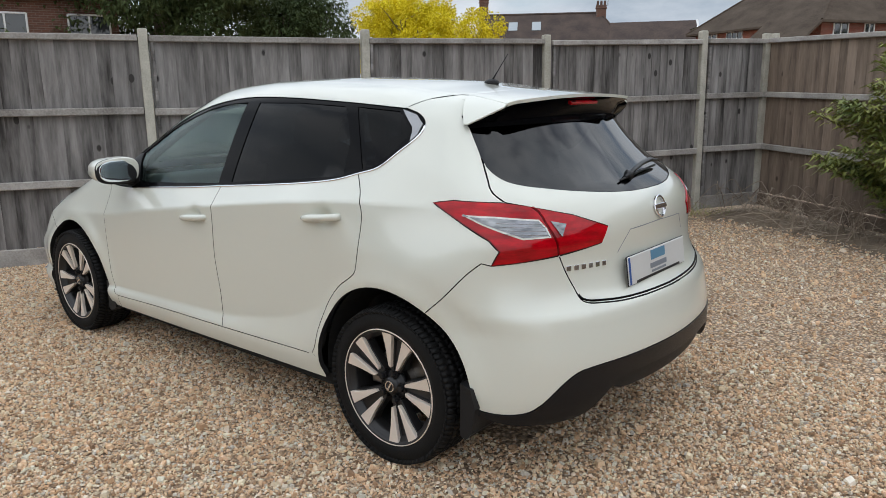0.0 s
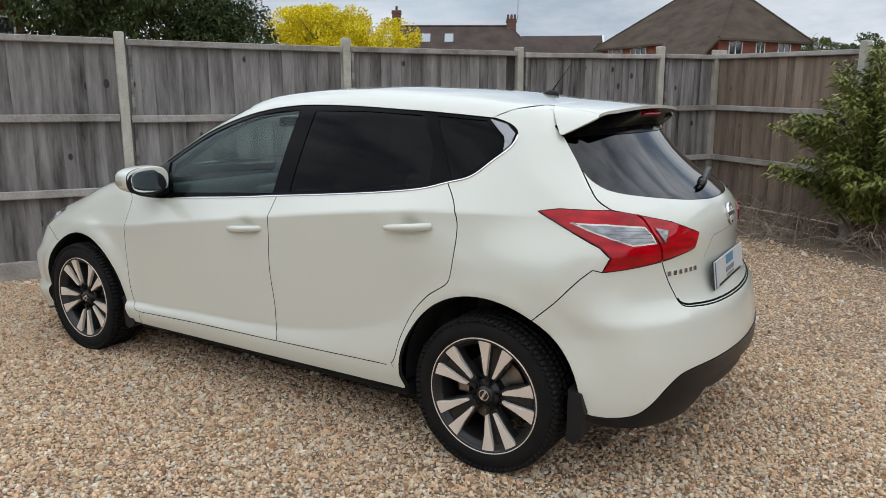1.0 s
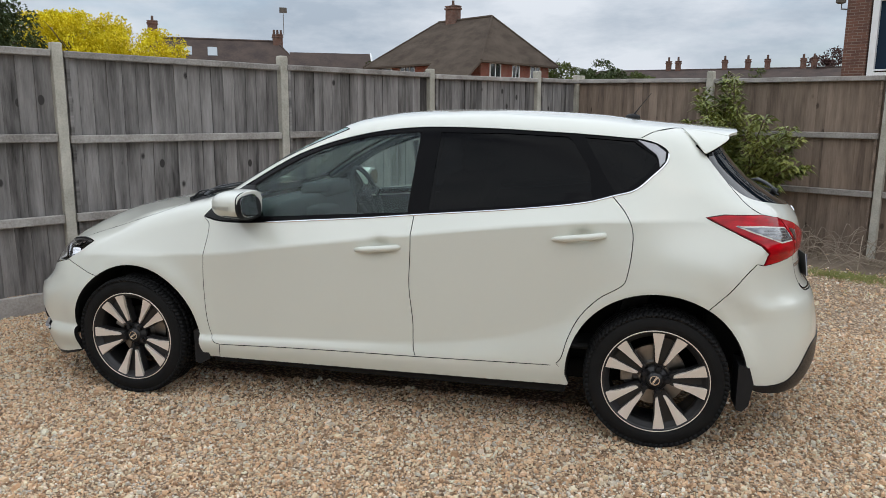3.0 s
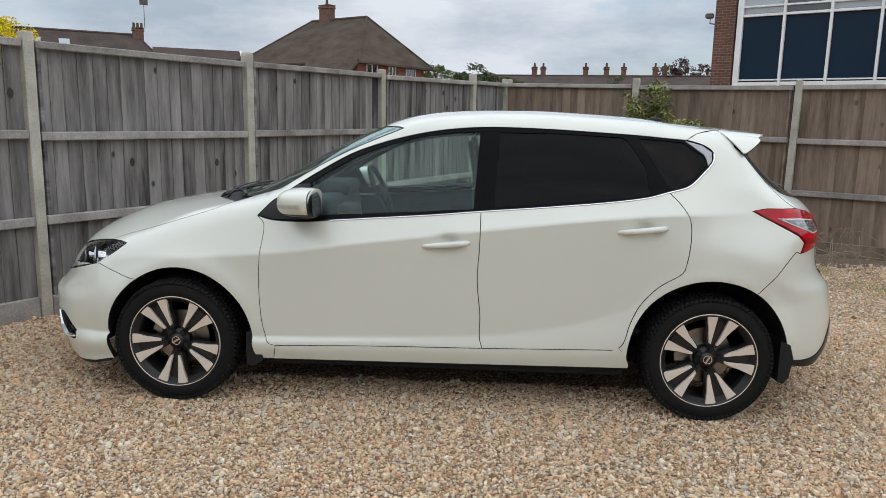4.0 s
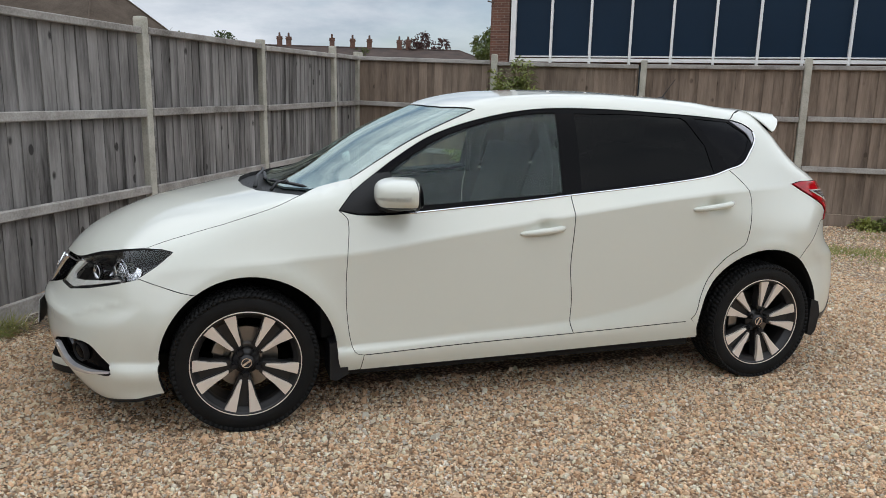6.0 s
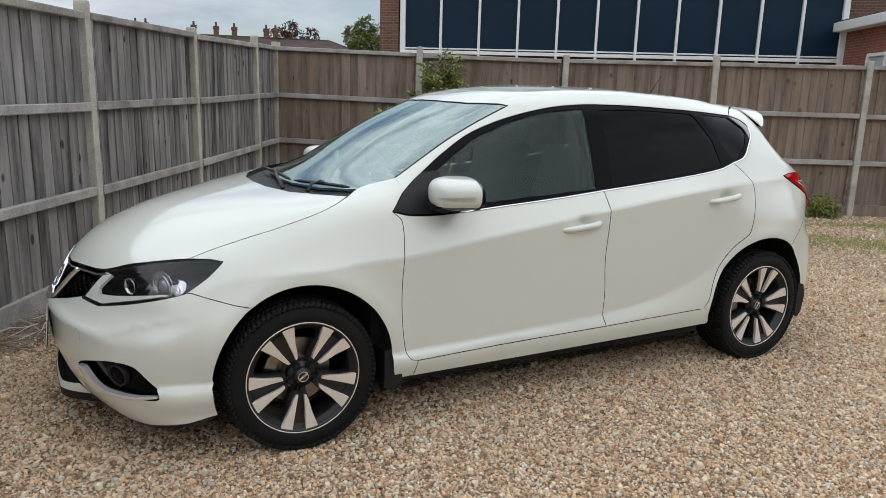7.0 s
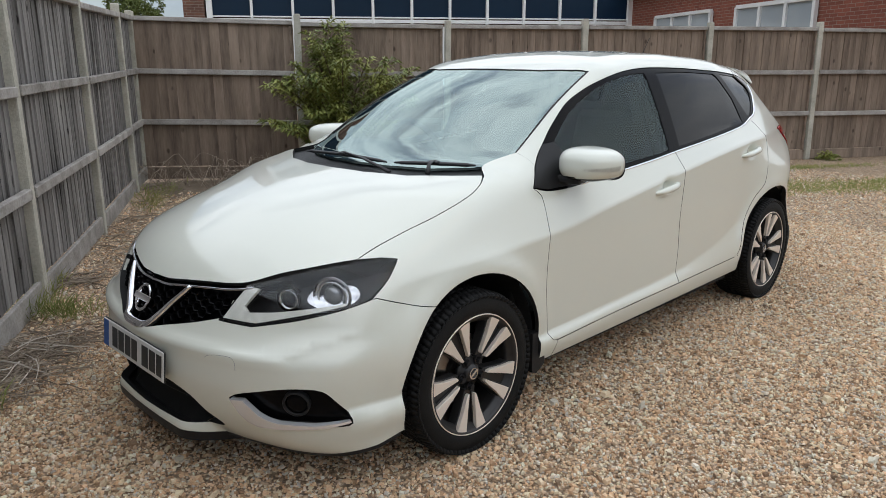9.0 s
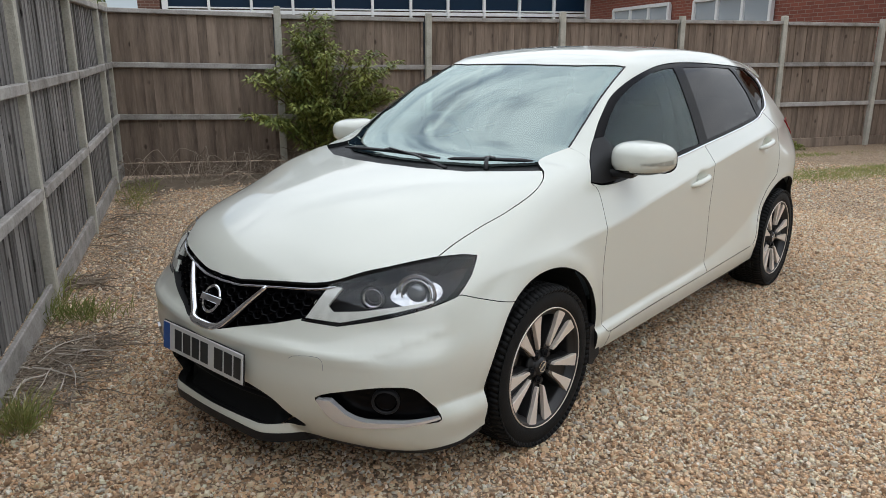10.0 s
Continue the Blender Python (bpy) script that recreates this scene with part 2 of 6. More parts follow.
roof_line = curve(-2.2, 1.38, -1.9, 1.42, -1.63, 1.447, -1.24, 1.481, -1.07, 1.503, -.73, 1.523, -.5, 1.531, -.25, 1.529, .03, 1.515, .16, 1.497, .285, 1.467,
                  .39, 1.425, .53, 1.365, .694, 1.284, .898, 1.165, 1.035, 1.088, 1.15, 1.048, 1.32, 1.022, 1.55, .984, 1.776, .934, 1.973, .854, 2.09, .786, 2.16, .72, 2.25, .60)
belt_z = curve(-2.1, 1.16, -1.6, 1.16, -1.35, 1.165, -1.12, 1.140, -.81, 1.09, -.21, 1.03, .33, .985, .61, .965, .9, .985, 1.2, .96, 1.5, .92, 1.8, .86, 2.1, .78)
belt_y = curve(-2.1, .66, -1.75, .70, -1.5, .735, -1.2, .765, -.8, .785, 0, .795, .6, .79, .9, .785, 1.2, .765, 1.5, .755, 1.8, .74, 2.1, .70)
crease_z = curve(-2.1, 1.02, -1.6, 1.045, -1.166, 1.035, -.855, 1.012, -.52, .975, -.21, .935, .156, .887, .49, .842, .8, .794, 1.1, .77, 1.5, .75, 1.9, .70)
low_z = curve(-1.8, .60, -1.3, .60, -.916, .555, -.775, .503, -.546, .446, -.212, .40, .318, .375, .8, .355, 1.9, .34)
crease_y = curve(-2.1, .70, -1.75, .745, -1.52, .792, -1.2, .846, -.8, .864, .8, .862, 1.2, .85, 1.7, .805, 2.0, .77)
waist = curve(-2.1, -.13, -1.9, -.08, -1.7, -.032, -1.5, -.002, -1.35, 0.0, -1, 0.0, 0, 0.0, .9, -.004, 1.35, .002, 1.7, -.008, 1.9, -.04, 2.1, -.10)
tumble = curve(-1.7, .72, -1.5, .70, -1.3, .60, -.9, .42, -.5, .38, .6, .40)
crown = curve(-2, .105, 0, .105, .35, .03, 1.1, .0, 1.45, .04, 1.8, .15, 2.0, .12, 2.2, .05)
nose_x = curve(.05, 2.02, .12, 2.10, .18, 2.175, .25, 2.225, .33, 2.255, .42, 2.268, .50, 2.262, .56, 2.242, .632, 2.224, .70, 2.20, .76, 2.155, .85, 2.06, 1.0, 1.9)
tail_x = curve(.15, -2.02, .22, -2.08, .30, -2.135, .38, -2.158, .48, -2.160, .60, -2.142, .66, -2.128, .70, -2.092, .74, -2.066, .80, -2.050, .86, -2.045, .95, -2.050, 1.0, -2.042,
               1.05, -2.012, 1.10, -1.945, 1.14, -1.875, 1.23, -1.762, 1.33, -1.672, 1.42, -1.595, 1.55, -1.48)


chin_x = curve(.05, 2.20, .13, 2.244, .17, 2.254, .20, 2.256, .215, 2.252, .25, 2.222, .30, 2.12, .4, 1.9)


def section_y(x, z):
    """Half width of the body side at x, z."""
    zs = [np.full_like(x, .20), np.full_like(x, .335), low_z(x), .5 * (low_z(x) + crease_z(x)), crease_z(x), belt_z(x)]
    w = waist(x)
    by = belt_y(x)
    mid = step01(-1.22, -.95, x) * (1 - step01(.85, 1.15, x))
    ends = step01(1.15, 1.5, x) + 1 - step01(-1.6, -1.25, x)
    ys = [.832 + .018 * ends + w, .862 + .002 * mid + w, .850 - .003 * mid + w, .866 - .009 * mid + w, crease_y(x), by]
    # slopes at the knots, below and above each: the two creases are breaks
    d = [(ys[i + 1] - ys[i]) / (zs[i + 1] - zs[i]) for i in range(5)]
    lo = [d[0], .5 * (d[0] + d[1]), .9 * d[1], .5 * (d[2] + d[3]), .8 * d[3], 1.0 * d[4]]
    hi = [d[0], .5 * (d[0] + d[1]), 1.2 * d[2], .5 * (d[2] + d[3]), 1.05 * d[4], -tumble(x)]
    h = z - zs[5]
    y = np.where(h > 0, by - tumble(x) * h - .22 * h * h, ys[0] + d[0] * (z - zs[0]))
    for i in range(5):
        L = zs[i + 1] - zs[i]
        t = (z - zs[i]) / L
        v = (1 + 2 * t) * (1 - t) ** 2 * ys[i] + t * (1 - t) ** 2 * L * hi[i] + t * t * (3 - 2 * t) * ys[i + 1] + t * t * (t - 1) * L * lo[i + 1]
        y = np.where((z >= zs[i]) & (z < zs[i + 1]), v, y)
    for cx, amp in ((1.33, .014), (-1.345, .016)):
        r = np.hypot(x - cx, z - .325)
        y = y + amp * np.exp(-((r - .40) / .055) ** 2) * step01(.24, .46, z)
    for hx, hz in ((-.05, .868), (-1.0, .955)):
        y = y - .024 * np.exp(-((x - hx) / .048) ** 2 - ((z - hz - .010) / .030) ** 2)
    y = y + .016 * np.exp(-((x + 1.40) / .30) ** 2 - ((z - .82) / .16) ** 2)
    return y


CUT = [True]


def smin(a, b, k):
    h = np.maximum(k - np.abs(a - b), 0) / k
    return np.minimum(a, b) - h * h * k * .25


def solid(x, y, z):
    """Above zero inside the car, below outside."""
    x, y, z = np.broadcast_arrays(np.asarray(x, float), np.abs(np.asarray(y, float)), np.asarray(z, float))
    x, y, z = x.copy(), y.copy(), z.copy()
    side = section_y(x, z) - y
    bow = .41 * step01(-.8, .2, x)
    xe = x + bow * y * y
    top = roof_line(xe) - crown(xe) * y * y - z
    slope = (roof_line(xe + .01) - roof_line(xe - .01)) / .02
    top = top / np.sqrt(1 + slope ** 2)
    flat = .38 + .12 * step01(.5, .62, z)
    h = z - .527 - .09 * step01(.62, .86, y)
    low = .022 * step01(.45, .75, y) * (1 - step01(.17, .33, z))
    brow = low + .018 * np.where(h > 0, np.exp(-h / .06), np.exp(h / .025))
    front = (nose_x(z) + brow - flat * y * y - .22 * y ** 6 - x) * .93
    chin = (chin_x(z) - .20 * y * y - 6.0 * np.maximum(y - .25, 0) ** 2 - x) * .93
    front = np.maximum(front, chin)
    rear = (x - (tail_x(z) + (.27 + .10 * step01(.9, 1.03, z)) * y * y + .45 * y ** 6)) * (1 - .22 * step01(1.05, 1.15, z))
    f = smin(side, top, .11 - .03 * step01(.3, .9, x))
    if CUT[0]:
        f = smin(f, rear, .07)
    f = smin(f, front, .07)
    return f


def normal_of(P):
    e = .009
    g = np.stack([solid(P[:, 0] + e * (i == 0), P[:, 1] + e * (i == 1), P[:, 2] + e * (i == 2))
                  - solid(P[:, 0] - e * (i == 0), P[:, 1] - e * (i == 1), P[:, 2] - e * (i == 2)) for i in range(3)], 1)
    return -g / np.maximum(np.linalg.norm(g, axis=1, keepdims=True), 1e-9)


def cast(origin, way, far):
    """Where the lines from inside leave the solid."""
    lo, hi = np.zeros(len(origin)), np.full(len(origin), far)
    for _ in range(34):
        mid = .5 * (lo + hi)
        p = origin + way * mid[:, None]
        inside = solid(p[:, 0], p[:, 1], p[:, 2]) > 0
        lo, hi = np.where(inside, mid, lo), np.where(inside, hi, mid)
    return origin + way * (.5 * (lo + hi))[:, None]


def lift(kind, uv):
    """From a flat drawing onto the car: side (x, z), top (x, y), nose and tail (turn, z)."""
    uv = np.asarray(uv, float)
    o, w = np.zeros((len(uv), 3)), np.zeros((len(uv), 3))
    if kind == "side":
        o[:, 0], o[:, 2], w[:, 1] = uv[:, 0], uv[:, 1], 1
        return cast(o, w, 1.2)
    if kind == "top":
        o[:, 0], o[:, 1], o[:, 2], w[:, 2] = uv[:, 0], uv[:, 1], .45, 1
        return cast(o, w, 1.3)
    s, x0 = (1, 1.15) if kind == "nose" else (-1, -1.05)
    o[:, 0], o[:, 2] = x0, uv[:, 1]
    w[:, 0], w[:, 1] = s * np.cos(uv[:, 0]), np.sin(uv[:, 0])
    return cast(o, w, 1.6)


def flat(kind, P):
    """From places on the car back to the flat drawing."""
    P = np.asarray(P, float).reshape(-1, 3)
    if kind == "side":
        return P[:, [0, 2]]
    if kind == "top":
        return P[:, [0, 1]]
    s, x0 = (1, 1.15) if kind == "nose" else (-1, -1.05)
    return np.stack([np.arctan2(P[:, 1], s * (P[:, 0] - x0)), P[:, 2]], 1)


def smooth_line(pts, n=6, closed=False):
    """Rounds a run of points (Catmull-Rom, centripetal-like by chord)."""
    p = np.asarray(pts, float)
    out = []
    k = len(p)
    for i in range(k if closed else k - 1):
        a, b, c, d = (p[(i + j) % k] if closed else p[min(max(i + j, 0), k - 1)] for j in (-1, 0, 1, 2))
        l = np.linalg.norm(c - b) + 1e-9
        m1 = (c - a) / (np.linalg.norm(c - b) + np.linalg.norm(b - a) + 1e-9) * l
        m2 = (d - b) / (np.linalg.norm(d - c) + np.linalg.norm(c - b) + 1e-9) * l
        for t in np.linspace(0, 1, n, endpoint=False):
            out.append((1 + 2 * t) * (1 - t) ** 2 * b + t * (1 - t) ** 2 * m1 + t * t * (3 - 2 * t) * c + t * t * (t - 1) * m2)
    if not closed:
        out.append(p[-1])
    return np.array(out)


def join(*runs):
    """One outline from runs of points, leaving out the doubled ends."""
    out = []
    for r in runs:
        for q in np.asarray(r, float):
            if not out or np.linalg.norm(out[-1] - q) > 1e-4:
                out.append(q)
    if np.linalg.norm(out[0] - out[-1]) < 1e-4:
        out.pop()
    return np.array(out)


def resample(loop, step):
    p = np.vstack([loop, loop[:1]])
    out = []
    for a, b in zip(p, p[1:]):
        n = max(1, int(math.ceil(np.linalg.norm(b - a) / step)))
        out += [a + (b - a) * i / n for i in range(n)]
    return np.array(out)


def inside_loop(loop, q):
    x, y = q[:, 0], q[:, 1]
    c = np.zeros(len(q), bool)
    for (x1, y1), (x2, y2) in zip(loop, np.roll(loop, -1, 0)):
        if y1 == y2:
            continue
        hit = ((y1 > y) != (y2 > y)) & (x < (x2 - x1) * (y - y1) / (y2 - y1) + x1)
        c ^= hit
    return c


def shrink(loop, d):
    """Draws a closed outline in by d (out where d is below zero)."""
    area = np.sum(loop[:, 0] * np.roll(loop[:, 1], -1) - np.roll(loop[:, 0], -1) * loop[:, 1])
    t = np.roll(loop, -1, 0) - np.roll(loop, 1, 0)
    n = np.stack([-t[:, 1], t[:, 0]], 1) / np.maximum(np.linalg.norm(t, axis=1, keepdims=True), 1e-9)
    return loop + n * d * (1 if area > 0 else -1)


def fill(outer, holes, step, lines=()):
    """Triangles over an outline with holes; lines are creases that the edges follow."""
    loops = [resample(np.asarray(l, float), step * .6) for l in [outer, *holes]]
    lo, hi = loops[0].min(0), loops[0].max(0)
    gx, gy = np.meshgrid(np.arange(lo[0], hi[0], step), np.arange(lo[1], hi[1], step * .87))
    gx = gx + (np.arange(gx.shape[0])[:, None] % 2) * step * .5
    g = np.stack([gx.ravel(), gy.ravel()], 1)
    keep = inside_loop(loops[0], g)
    for l in loops[1:]:
        keep &= ~inside_loop(l, g)
    g = g[keep]
    edge = np.vstack(loops)
    if len(g):
        near = np.full(len(g), 9.0)
        for i in range(0, len(edge), 200):
            near = np.minimum(near, np.min(np.linalg.norm(g[:, None] - edge[None, i:i + 200], axis=2), 1))
        g = g[near > step * .45]
    runs = []
    for line in lines:
        q = []
        for a, b in zip(line, line[1:]):
            m = max(1, int(np.linalg.norm(b - a) / (step * .7)))
            q += [a + (b - a) * i / m for i in range(m)]
        q = np.array(q + [line[-1]])
        ok = inside_loop(loops[0], q) & (np.min(np.linalg.norm(q[:, None] - edge[None], axis=2), 1) > step * .35)
        for l in loops[1:]:
            ok &= ~inside_loop(l, q)
        runs.append((q, ok))
        if len(g) and ok.any():
            g = g[np.min(np.linalg.norm(g[:, None] - q[ok][None], axis=2), 1) > step * .5]
    edges, base = [], 0
    for l in loops:
        edges += [(base + i, base + (i + 1) % len(l)) for i in range(len(l))]
        base += len(l)
    extra = []
    for q, ok in runs:
        prev = None
        for pt, k in zip(q, ok):
            if k:
                extra.append(pt)
                now = base + len(extra) - 1
                if prev is not None:
                    edges.append((prev, now))
                prev = now
            else:
                prev = None
    allp = np.vstack([edge] + ([np.array(extra)] if extra else []) + [g])
    v, _, f, *_ = delaunay_2d_cdt([Vector(p) for p in allp], edges, [], 0, 1e-7)
    v = np.array([tuple(p) for p in v])
    f = np.array([t for t in f if len(t) == 3])
    c = v[f].mean(1)
    keep = inside_loop(loops[0], c)
    for l in loops[1:]:
        keep &= ~inside_loop(l, c)
    return v, f[keep]


def skin(name, kind, outer, holes=(), step=.05, gap=.002, offset=0.0, lip=.022, mats=None, back=0.0, back_mat=None, lines=(), lip_mat=None):
    """A panel cut from the car's form: its sheet, its folded edge, and an inner lining where back is given."""
    outer = np.asarray(outer, float)
    ring = resample(outer, step * .6)
    if gap:
        ring = shrink(ring, gap)
        holes = [shrink(resample(np.asarray(h, float), step * .6), -gap) for h in holes]
    v, f = fill(ring, holes, step, lines)
    P = lift(kind, v)
    n = normal_of(P)
    P = P + n * offset
    tri = P[f]
    fn = np.cross(tri[:, 1] - tri[:, 0], tri[:, 2] - tri[:, 0])
    flip = np.einsum("ij,ij->i", fn, n[f].mean(1)) < 0
    f[flip] = f[flip][:, ::-1]
    verts, norms, faces, idx = [P], [n], [f], [np.zeros(len(f), int)]
    count = len(P)
    if lip or back:
        e = {}
        for t in f:
            for a, b in ((t[0], t[1]), (t[1], t[2]), (t[2], t[0])):
                e[(a, b)] = 1
        rim = [(a, b) for a, b in e if (b, a) not in e]
    if lip:
        A = np.array([P[a] for a, b in rim])
        B = np.array([P[b] for a, b in rim])
        nA, nB = np.array([n[a] for a, b in rim]), np.array([n[b] for a, b in rim])
        k = len(rim)
        verts += [A, B, B - nB * lip, A - nA * lip]
        norms += [np.zeros((4 * k, 3))]
        faces.append([(count + k + i, count + i, count + 3 * k + i) for i in range(k)] + [(count + k + i, count + 3 * k + i, count + 2 * k + i) for i in range(k)])
        # lip_mat paints the seam's shade onto the folded edge of white panels
        idx.append(np.full(2 * k, 2 if lip_mat else 0, int))
        count += 4 * k
    if back:
        verts.append(P - n * back)
        norms.append(-n)
        faces.append(f[:, ::-1] + count)
        idx.append(np.ones(len(f), int))
    F = [tuple(int(i) for i in t) for grp in faces for t in grp]
    ms = [mats or M_PAINT] + ([back_mat or M_INTERIOR] if back or lip_mat else []) + ([lip_mat] if lip_mat else [])
    return mesh_from(name, np.vstack(verts), F, ms, np.vstack(norms), True, np.concatenate(idx))


def mirrored(me):
    """The same mesh for the car's other side."""
    m2 = me.copy()
    n = len(me.vertices)
    co = np.empty(n * 3)
    me.vertices.foreach_get("co", co)
    co = co.reshape(-1, 3) * (1, -1, 1)
    faces = [tuple(p.vertices)[::-1] for p in me.polygons]
    idx = [p.material_index for p in me.polygons]
    nor = np.zeros((n, 3))
    cn = [tuple(c.vector) for c in me.corner_normals]
    for p in me.polygons:
        for li in p.loop_indices:
            nor[me.loops[li].vertex_index] = cn[li]
    bpy.data.meshes.remove(m2)
    return mesh_from(me.name, co, faces, list(me.materials), nor * (1, -1, 1), True, idx)


# ---------- the car: outlines of its panels ----------
WHEELS = ((1.35, .318), (-1.35, .318))


def arch(cx, a0, a1, r=.38, n=22):
    cx = 1.33 if cx > 0 else -1.345
    return np.array([(cx + r * math.cos(radians(a)), .325 + r * math.sin(radians(a))) for a in np.linspace(a0, a1, n)])


DOOR_FRONT = smooth_line([(.93, .972), (.892, .93), (.903, .781), (.911, .637), (.903, .462), (.882, .352), (.862, .322), (.83, .313)])
DOOR_MID = smooth_line([(-.203, 1.028), (-.201, .858), (-.194, .684), (-.212, .507), (-.213, .388), (-.227, .338)])
DOOR_REAR = smooth_line([(-1.123, 1.140), (-1.185, 1.07), (-1.218, 1.0), (-1.220, .904), (-1.200, .775), (-1.181, .748), (-1.085, .683), (-1.005, .593), (-.954, .488), (-.928, .397), (-.905, .366), (-.876, .353)])
SILL_GAP = smooth_line([(.83, .313), (.318, .329), (-.227, .338), (-.876, .353)], 8)
BELT = smooth_line([(.93, .972), (.844, .952), (.664, .950), (.33, .975), (.043, .998), (-.203, 1.022), (-.527, 1.051), (-.813, 1.080), (-1.013, 1.108), (-1.123, 1.137)])
TRIM_TOP = smooth_line([(.93, .972), (.895, 1.012), (.856, 1.051), (.739, 1.132), (.623, 1.207), (.479, 1.288), (.335, 1.343), (.191, 1.383), (.048, 1.412), (-.096, 1.430), (-.255, 1.438), (-.532, 1.434), (-.826, 1.420), (-.973, 1.412), (-1.233, 1.392)])
QUARTER_END = smooth_line([(-1.233, 1.392), (-1.318, 1.367), (-1.362, 1.333), (-1.357, 1.289), (-1.300, 1.231), (-1.222, 1.166), (-1.123, 1.137)])
GLASS_FRONT = smooth_line([(.680, 1.135), (.578, 1.202), (.457, 1.270), (.342, 1.317), (.222, 1.355), (.106, 1.383), (-.05, 1.406), (-.188, 1.414)])
PANE_FRONT = join(GLASS_FRONT, [(-.188, 1.414), (-.165, 1.034), (.61, .982), (.680, 1.135)])
PANE_REAR = np.array([(-.29, 1.413), (-.60, 1.413), (-.905, 1.400), (-.93, 1.385), (-1.015, 1.258), (-1.035, 1.125), (-.66, 1.082), (-.268, 1.046)])
PANE_QUARTER = np.array([(-.985, 1.398), (-1.21, 1.382), (-1.309, 1.315), (-1.317, 1.295), (-1.266, 1.231), (-1.16, 1.150), (-1.13, 1.158)])
SEAM_FRONT = smooth_line([(1.765, .702), (1.70, .678), (1.62, .652), (1.560, .638)])
SEAM_REAR = smooth_line([(-1.562, .668), (-1.64, .742), (-1.71, .822), (-1.752, .862)])
HOOD_SIDE = smooth_line([(1.085, .655), (1.15, .70), (1.256, .724), (1.403, .716), (1.538, .692), (1.66, .68), (1.749, .678)])
HOOD_FRONT = smooth_line([(1.749, .678), (1.877, .592), (1.935, .543), (2.035, .447), (2.098, .317), (2.155, .12), (2.165, 0)])
SCREEN_SIDE = smooth_line([(.852, .632), (.70, .614), (.55, .592), (.38, .567), (.215, .543)])
HEADLIGHT = [(1.645, .775, .805), (1.69, .74, .812), (1.756, .682, .806), (1.877, .595, .786), (2.035, .450, .736), (2.095, .434, .672), (2.136, .408, .618), (2.081, .528, .612), (1.989, .649, .640), (1.875, .746, .674), (1.781, .789, .700), (1.70, .784, .752)]
TAILLIGHT = [(-1.530, .79, 1.058), (-1.612, .772, 1.070), (-1.768, .689, 1.066), (-1.846, .623, 1.048), (-1.939, .499, 1.014), (-2.008, .36, .960), (-2.002, .395, .902), (-1.935, .584, .876), (-1.865, .694, .864), (-1.782, .774, .854), (-1.802, .755, .904), (-1.768, .768, .940), (-1.65, .79, 1.000)]


def nose(pts):
    return flat("nose", pts)


def tail(pts):
    return flat("tail", pts)


def both(loop):
    """An outline from its left half: (turn, z) from the middle outwards and back."""
    loop = np.asarray(loop, float)
    other = loop[::-1] * (-1, 1)
    return join(loop, other)


car = thing("car", "pearl white five-door hatchback car parked on beige gravel", "car", at=(0, -.020, 0))
car.scale = (1, 1.0235, 1)


def pair(name, me, label="", parent=None):
    """The panel on the car's left, and its twin on the right."""
    a = child(name, me, parent or car, label)
    b = child(name, mirrored(me), parent or car, label)
    return a, b


# --- wings, doors, quarters, sills ---
xs = np.linspace(1.6, -1.75, 90)
CREASES = [np.stack([xs, f(xs) + d], 1) for f in (crease_z, low_z) for d in (.012, 0, -.012)]
hood_side3 = lift("top", HOOD_SIDE)
hood_front3 = lift("top", HOOD_FRONT)
screen_side3 = lift("top", SCREEN_SIDE)
trim3 = lift("side", TRIM_TOP)
fender = join(DOOR_FRONT[::-1][:1], DOOR_FRONT[::-1][1:], TRIM_TOP[:14:2], flat("side", screen_side3[:1]), flat("side", hood_side3),
              flat("side", lift("nose", nose(HEADLIGHT)))[[1, 0, 11, 10]], SEAM_FRONT, arch(1.35, 55, 182, .38, 26), [(.945, .28), (.93, .235), (.845, .238), (.83, .313)])
pair("front_wing", skin("front_wing", "side", fender, gap=.001, step=.028, lines=CREASES, lip_mat=M_DARK))
front_door = join(BELT[:31], DOOR_MID, [q for q in SILL_GAP[::-1] if q[0] > -.227], DOOR_FRONT[::-1])
fd = pair("front_door", skin("front_door", "side", front_door, step=.022, back=.05, lines=CREASES, lip_mat=M_DARK))
rear_door = join([q for q in BELT if q[0] < -.20], DOOR_REAR, [q for q in SILL_GAP[::-1] if q[0] < -.227], DOOR_MID[::-1])
rd = pair("rear_door", skin("rear_door", "side", rear_door, step=.022, back=.05, lines=CREASES, lip_mat=M_DARK))
sill = join(SILL_GAP, [(-.876, .353), (-.905, .366), (-.94, .335), (-.965, .27), (-.96, .255), (0, .244), (.845, .235), (.83, .313)])
pair("sill", skin("sill", "side", sill, step=.04, lip_mat=M_DARK))
tail_pts = lift("tail", tail(TAILLIGHT))
tl2 = flat("side", tail_pts)
GATE_SIDE = smooth_line([(-1.775, 1.066), (-1.72, 1.10), (-1.665, 1.155), (-1.60, 1.235), (-1.535, 1.318), (-1.47, 1.40), (-1.432, 1.440)])
quarter = join(DOOR_REAR, [(-.905, .366), (-.94, .325), (-.955, .262)], arch(-1.35, -8, 122, .397, 28), SEAM_REAR, tl2[[9, 10, 11, 12, 0, 1]], GATE_SIDE,
               [(-1.40, 1.442), (-1.30, 1.425), (-1.233, 1.392)], QUARTER_END)
pair("rear_quarter", skin("rear_quarter", "side", quarter, step=.028, lines=CREASES, lip_mat=M_DARK))

